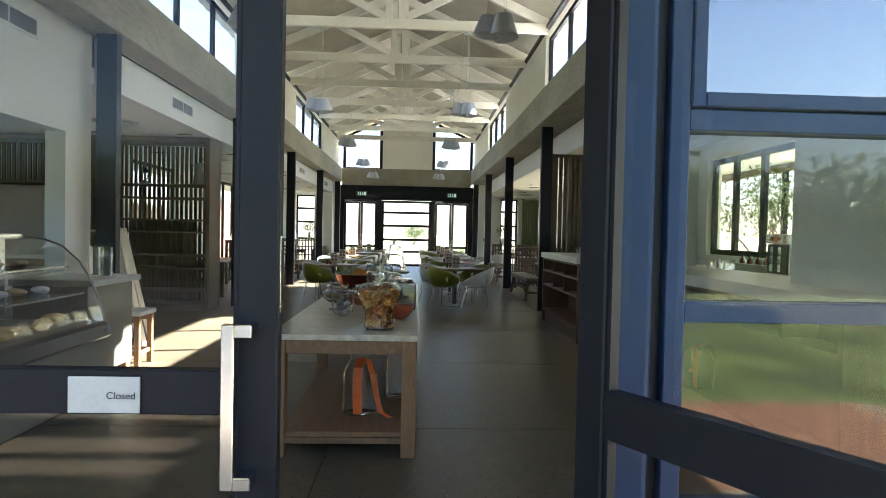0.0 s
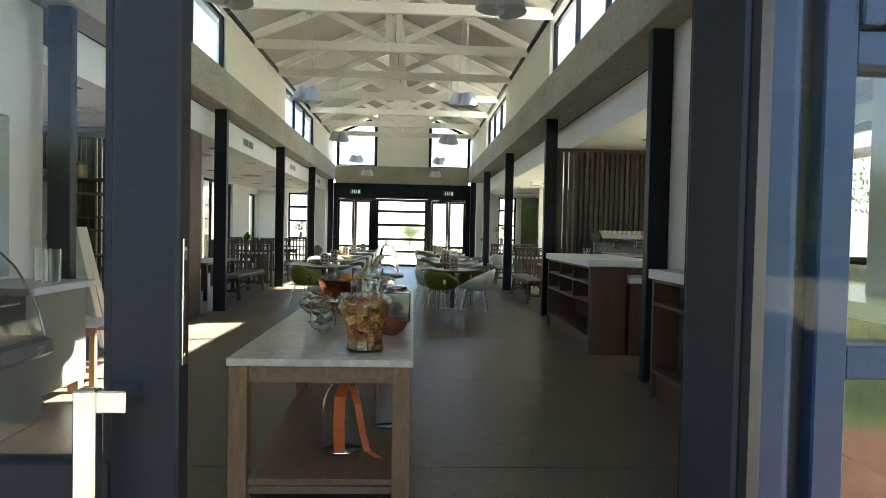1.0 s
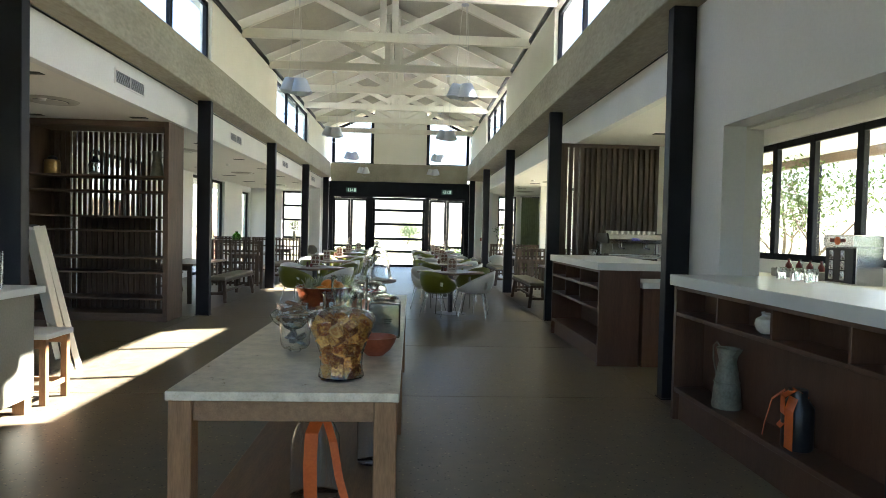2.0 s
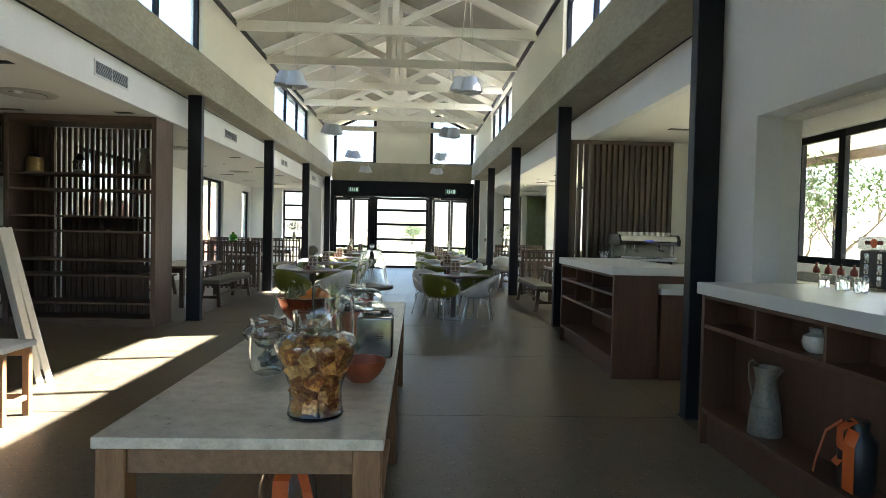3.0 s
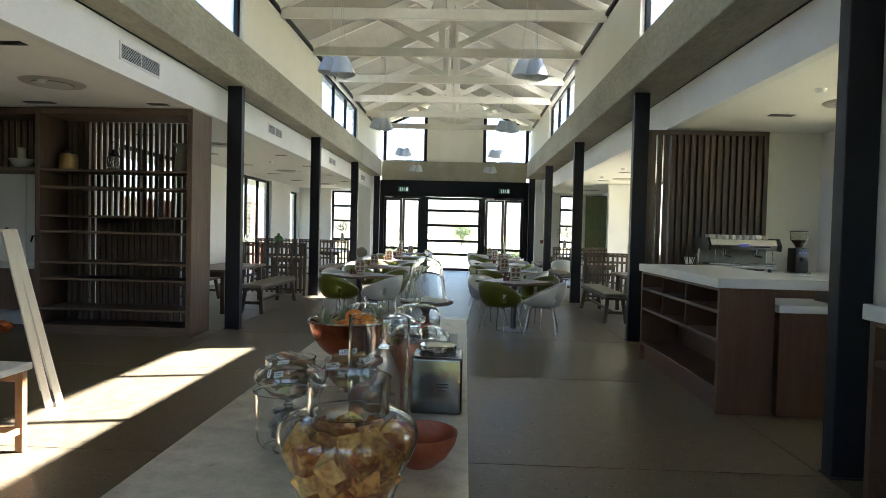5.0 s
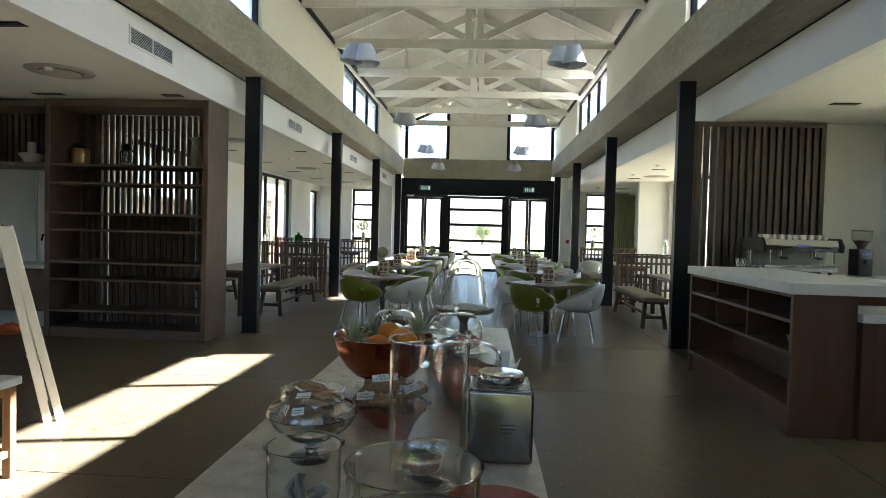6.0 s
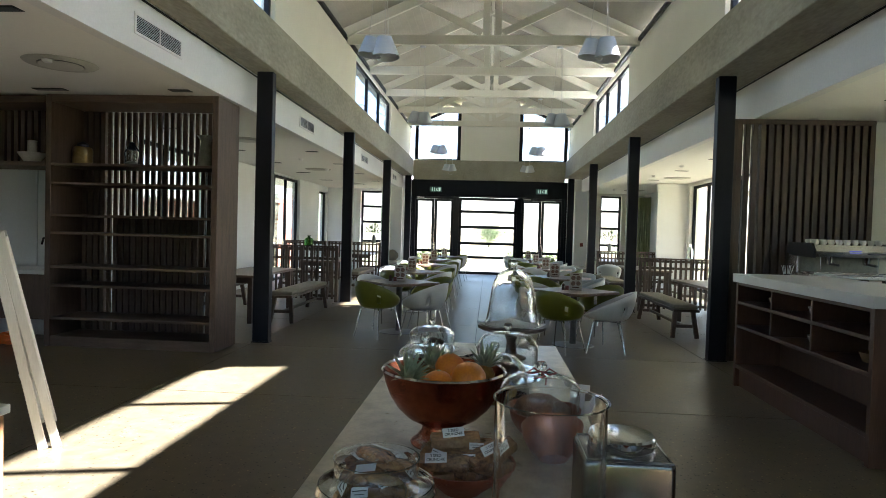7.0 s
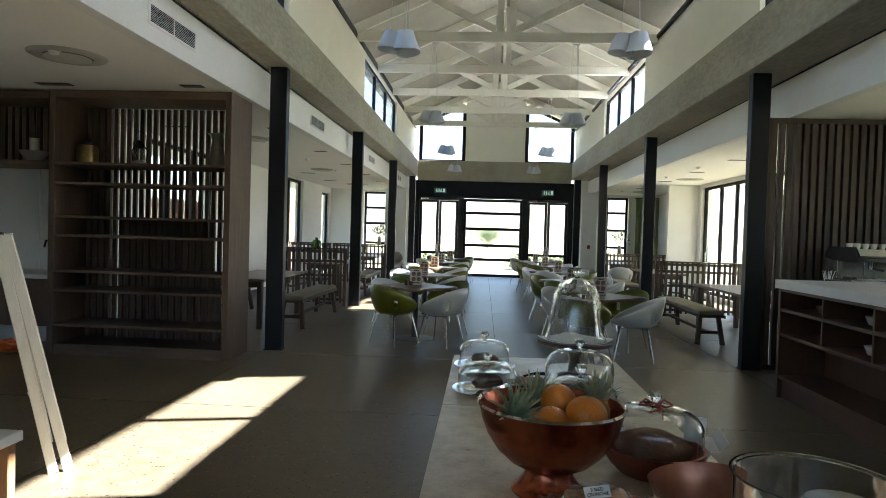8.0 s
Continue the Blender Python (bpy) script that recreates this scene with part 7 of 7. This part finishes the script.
# ---- grilles and ceiling fittings ----
def grille(x, y0, y1, z0, z1, side):
    ob = thing("vent_grille", "white louvred air grille in the plaster bulkhead", "vent", "air grilles")
    a, b = (x, x + 0.012) if side > 0 else (x - 0.012, x)
    for u0, u1, w0, w1 in ((y0, y1, z0, z0 + 0.025), (y0, y1, z1 - 0.025, z1), (y0, y0 + 0.025, z0 + 0.025, z1 - 0.025), (y1 - 0.025, y1, z0 + 0.025, z1 - 0.025)):
        part("frame", box(a, b, u0, u1, w0, w1, 0.002), PAPER, ob)
    part("recess", box(min(a, b) - 0.001 if side > 0 else b - 0.006, a + 0.004 if side > 0 else b + 0.001, y0 + 0.025, y1 - 0.025, z0 + 0.025, z1 - 0.025), STEEL_DARK, ob)
    part("mullion", box(a, b + 0.001, (y0 + y1) / 2 - 0.004, (y0 + y1) / 2 + 0.004, z0 + 0.025, z1 - 0.025, 0.001), PAPER, ob)
    n = 9
    for k in range(n):
        z = z0 + 0.03 + (z1 - z0 - 0.06) * (k + 0.5) / n
        part("louvre", bar(((a + b) / 2 + 0.002 * side, y0 + 0.025, z), ((a + b) / 2 + 0.002 * side, y1 - 0.025, z), 0.008, 0.003, 0, None, (1, 0, 1)), LAMP_SHADE, ob)
    return ob


for y in (4.85, 8.86, 13.62, 18.55, 23.5):
    grille(-3.07 if y > 6 else -3.063, y, y + 0.84, 3.14, 3.33, 1)


DIFFUSER_PLATE = surface("grey_cream_metal", (0.52, 0.51, 0.46), (0.60, 0.59, 0.53), 0.6, 0, 5, 90, 0)
DIFFUSER_GREY = surface("greyed_white_metal", (0.40, 0.39, 0.34), (0.48, 0.47, 0.41), 0.6, 0, 5, 90, 0)


def air_diffuser(x, y):
    ob = thing("ceiling_diffuser", "round air diffuser with a dished plate in the flat ceiling", "ceiling vent", "ceiling fittings", "", (x, y, 3.01))
    part("flange", lathe([(0.20, -0.0005), (0.205, -0.016), (0.31, -0.012), (0.325, -0.0005), (0.20, -0.0005)], 48), DIFFUSER_GREY, ob, "grey rim", True)
    part("throat", lathe([(0, -0.0006), (0.201, -0.0006), (0.201, -0.003), (0, -0.003)], 48), BLACKBOX, ob, "black disc standing in for the shaded air gap")
    part("plate", lathe([(0, -0.034), (0.17, -0.032), (0.192, -0.026), (0.192, -0.022), (0, -0.020)], 48), DIFFUSER_PLATE, ob, "dished grey-cream plate", True)
    part("stem", lathe([(0, -0.02), (0.02, -0.02), (0.02, -0.003), (0, -0.003)], 12), STEEL_DARK, ob)


def slot_light(x, y, w=0.30):
    ob = thing("downlight", "slim recessed ceiling downlight, off", "downlight", "ceiling fittings", "", (x, y, 3.01))
    part("trim", box(-w / 2, w / 2, -0.06, 0.06, -0.006, -0.0005, 0.002), STEEL_DARK, ob)
    part("well", box(-w / 2 + 0.015, w / 2 - 0.015, -0.045, 0.045, -0.009, -0.0062), BLACKBOX, ob)


def detector(x, y):
    ob = thing("smoke_detector", "small white ceiling smoke detector", "smoke detector", "ceiling fittings", "", (x, y, 3.01))
    part("body", lathe([(0, -0.045), (0.035, -0.04), (0.05, -0.02), (0.055, -0.0005), (0, -0.0005)], 24), PAPER, ob, smooth=True)


for y in (9.38, 14.3, 19.4, 24.0):
    air_diffuser(-4.1 - 0.025 * (y - 9.38), y)
    air_diffuser(4.7, y + 0.3)
for y in (7.9, 10.5, 13.2, 15.8, 18.0, 20.4, 22.8):
    slot_light(-3.48, y, 0.24)
    slot_light(-5.03, y, 0.38)
    slot_light(4.3, y)
    detector(-4.1, y + 1.3)
    detector(4.0, y + 1.2)

# curtain by the pier
ob = thing("curtain", "sage green gathered curtain hanging beside the cross wall", "curtain")
bm = bmesh.new()
n = 60
rows = []
for z in (0.004, 1.5, 2.85):
    rows.append([bm.verts.new((5.1 + 0.75 * i / n - 0.35, 25.3 + 0.035 * math.sin(i * 1.05) * (1.2 - z / 6), z)) for i in range(n + 1)])
for a, b in zip(rows, rows[1:]):
    for i in range(n):
        bm.faces.new((a[i], a[i + 1], b[i + 1], b[i]))
c = part("cloth", bm, CURTAIN, ob, smooth=True)
sol = c.modifiers.new("thickness", "SOLIDIFY")
sol.thickness = 0.004
part("curtain_rail", tube([(4.7, 25.3, 2.87), (5.6, 25.3, 2.87)], 0.012), STEEL_DARK, ob)


# ---- outside ----
def tree(name, x, y, h, spread, seed, label, n_leaf=2600, trunk=0.12, leaf=0.075, low=0.35):
    ob = thing(name, label, "tree", "garden trees", "", (x, y, -0.06))
    r = random.Random(seed)
    bm = bmesh.new()
    tips = []

    def limb(p, d, ln, rad, depth):
        pts, q = [p], p
        for s in range(3):
            d = (d + Vector((r.uniform(-0.25, 0.25), r.uniform(-0.25, 0.25), r.uniform(-0.05, 0.15)))).normalized()
            q = q + d * ln / 3
            pts.append(q)
        for i in range(3):
            tube([pts[i], pts[i + 1]], rad * (1 - 0.22 * i), 6, bm)
        if depth == 0:
            tips.extend(pts[1:])
            return
        for k in range(3):
            nd = (d + Vector((r.uniform(-1, 1), r.uniform(-1, 1), r.uniform(-0.1, 0.7))) * 0.9).normalized()
            limb(pts[r.choice((2, 3))], nd, ln * 0.68, rad * 0.5, depth - 1)

    limb(Vector((0, 0, 0)), Vector((r.uniform(-0.1, 0.1), r.uniform(-0.1, 0.1), 1)), h * low, trunk, 3)
    part("trunk", bm, BARK, ob, "forked grey-brown trunk and limbs", True)
    bm = bmesh.new()
    for k in range(n_leaf):
        t = r.choice(tips)
        c = t + Vector((r.gauss(0, 1), r.gauss(0, 1), r.gauss(0, 0.8))) * spread * 0.16
        d = Vector((r.uniform(-1, 1), r.uniform(-1, 1), r.uniform(-1, 1))).normalized() * leaf * r.uniform(0.6, 1.3)
        s = d.cross(Vector((r.uniform(-1, 1), r.uniform(-1, 1), 1))).normalized() * leaf * 0.35
        bm.faces.new([bm.verts.new(p) for p in (c - d, c + s, c + d, c - s)])
    tagged(part("crown", bm, FOLIAGE, ob, "loose crown of small green leaves"), kind="stuff")
    return ob


tree("garden_tree", 8.9, 13.3, 3.7, 1.7, 3, "slender multi-stemmed tree outside the bar window", 1700, 0.07, 0.06)
tree("garden_tree", 9.0, 15.0, 3.9, 1.8, 4, "slender multi-stemmed tree outside the bar window", 1700, 0.075, 0.06)
tree("garden_tree", 9.6, 10.6, 4.2, 1.9, 5, "slender multi-stemmed tree beyond the side windows", 2200, 0.09)
tree("garden_tree", 0.1, 72.0, 3.4, 4.6, 6, "low rounded tree on the lawn beyond the far doors", 3000, 0.12, 0.10, 0.22)
tree("garden_tree", -4.6, 40.0, 3.6, 1.8, 7, "sparse small tree on the lawn beyond the far doors", 900, 0.09, 0.09, 0.3)


def hedge(x0, x1, y, h, seed, leaf=0.07, per=900, place=None, label="loose green garden hedge on the lawn"):
    ob = thing("hedge", label, "hedge", "hedges")
    if place:
        ob.matrix_basis = place
    r = random.Random(seed)
    bm = bmesh.new()
    for k in range(int(per * (x1 - x0))):
        c = Vector((r.uniform(x0, x1), y + r.gauss(0, 0.3), r.uniform(-0.05, h) * r.uniform(0.6, 1.1)))
        d = Vector((r.uniform(-1, 1), r.uniform(-1, 1), r.uniform(-0.3, 1))).normalized() * leaf
        s = d.cross(Vector((r.uniform(-1, 1), r.uniform(-1, 1), 1))).normalized() * leaf * 0.4
        bm.faces.new([bm.verts.new(p) for p in (c - d, c + s, c + d, c - s)])
    tagged(part("foliage", bm, FOLIAGE, ob, "small green leaves"), kind="stuff")
    st = bmesh.new()
    for k in range(int(3 * (x1 - x0))):
        x = x0 + (k + 0.5) / 3
        tube([(x, y, -0.06), (x + 0.05, y + 0.03, h * 0.7)], 0.015, 5, st)
    tagged(part("stems", st, BARK, ob), kind="stuff")


hedge(-18.0, 26.0, -13.5, 3.7, 6, 0.15, 1300)
# Unseen leaf screen, added to block western sky mirrored in the open door.
hedge(-14.0, 10.0, 0.0, 9.5, 8, 0.30, 1300, pose(-27.0, 0, 0, 0, 0, 90), "unseen tall leaf screen added to darken the door reflection")
hedge(-3.4, -1.2, 32.5, 0.75, 1)
hedge(0.9, 3.4, 32.8, 0.75, 2)

# brick wall outside the west doors
bw = thing("brick_wall", "red face brick garden wall outside the aisle doors", "wall", "", "structure", (-8.5, 28.2, -0.06))
part("core", box(-0.10, 0.10, 0.0, 2.2, 0.0, 2.9), MORTAR, bw)
base, cnt = part("brick", box(-0.112, 0.112, 0.0, 0.215, 0.0, 0.07, 0.004), REDBRICK, bw), 0
for r_ in range(33):
    for c_ in range(9):
        m = pose(0, c_ * 0.225 + (0.1125 if r_ % 2 else 0), 0.005 + r_ * 0.083)
        if cnt == 0:
            base.matrix_basis = m
        else:
            share(base, "brick", m, bw)
        cnt += 1
bw2 = thing("brick_wall", "red face brick garden wall outside the aisle windows", "wall", "", "structure", (-8.5, 17.6, -0.06))
part("core", box(-0.10, 0.10, 0.0, 4.5, 0.0, 2.26), MORTAR, bw2)
for r_ in range(11):
    for c_ in range(19):
        share(base, "brick", pose(0, c_ * 0.225 + (0.1125 if r_ % 2 else 0), 1.29 + r_ * 0.083), bw2)

# pavers of the terrace and patio, herringbone-free running bond
def lay(bed, x0, x1, y0, y1, cap):
    base, n = None, 0
    y = y0
    row = 0
    while y + 0.11 <= y1 and n < cap:
        x = x0 + (0.115 if row % 2 else 0)
        while x + 0.22 <= x1 and n < cap:
            if base is None:
                base = part("paver", box(0.002, 0.218, 0.002, 0.108, -0.03, 0.0, 0.004), BRICKPAVE, bed)
                base.matrix_basis = pose(x, y, -0.004)
            else:
                share(base, "paver", pose(x, y, -0.004 + 0.002 * ((n * 7) % 3 - 1)), bed)
            n += 1
            x += 0.222
        y += 0.112
        row += 1


lay(terrace, 0.4, 4.5, -1.74, 0.2, 300)
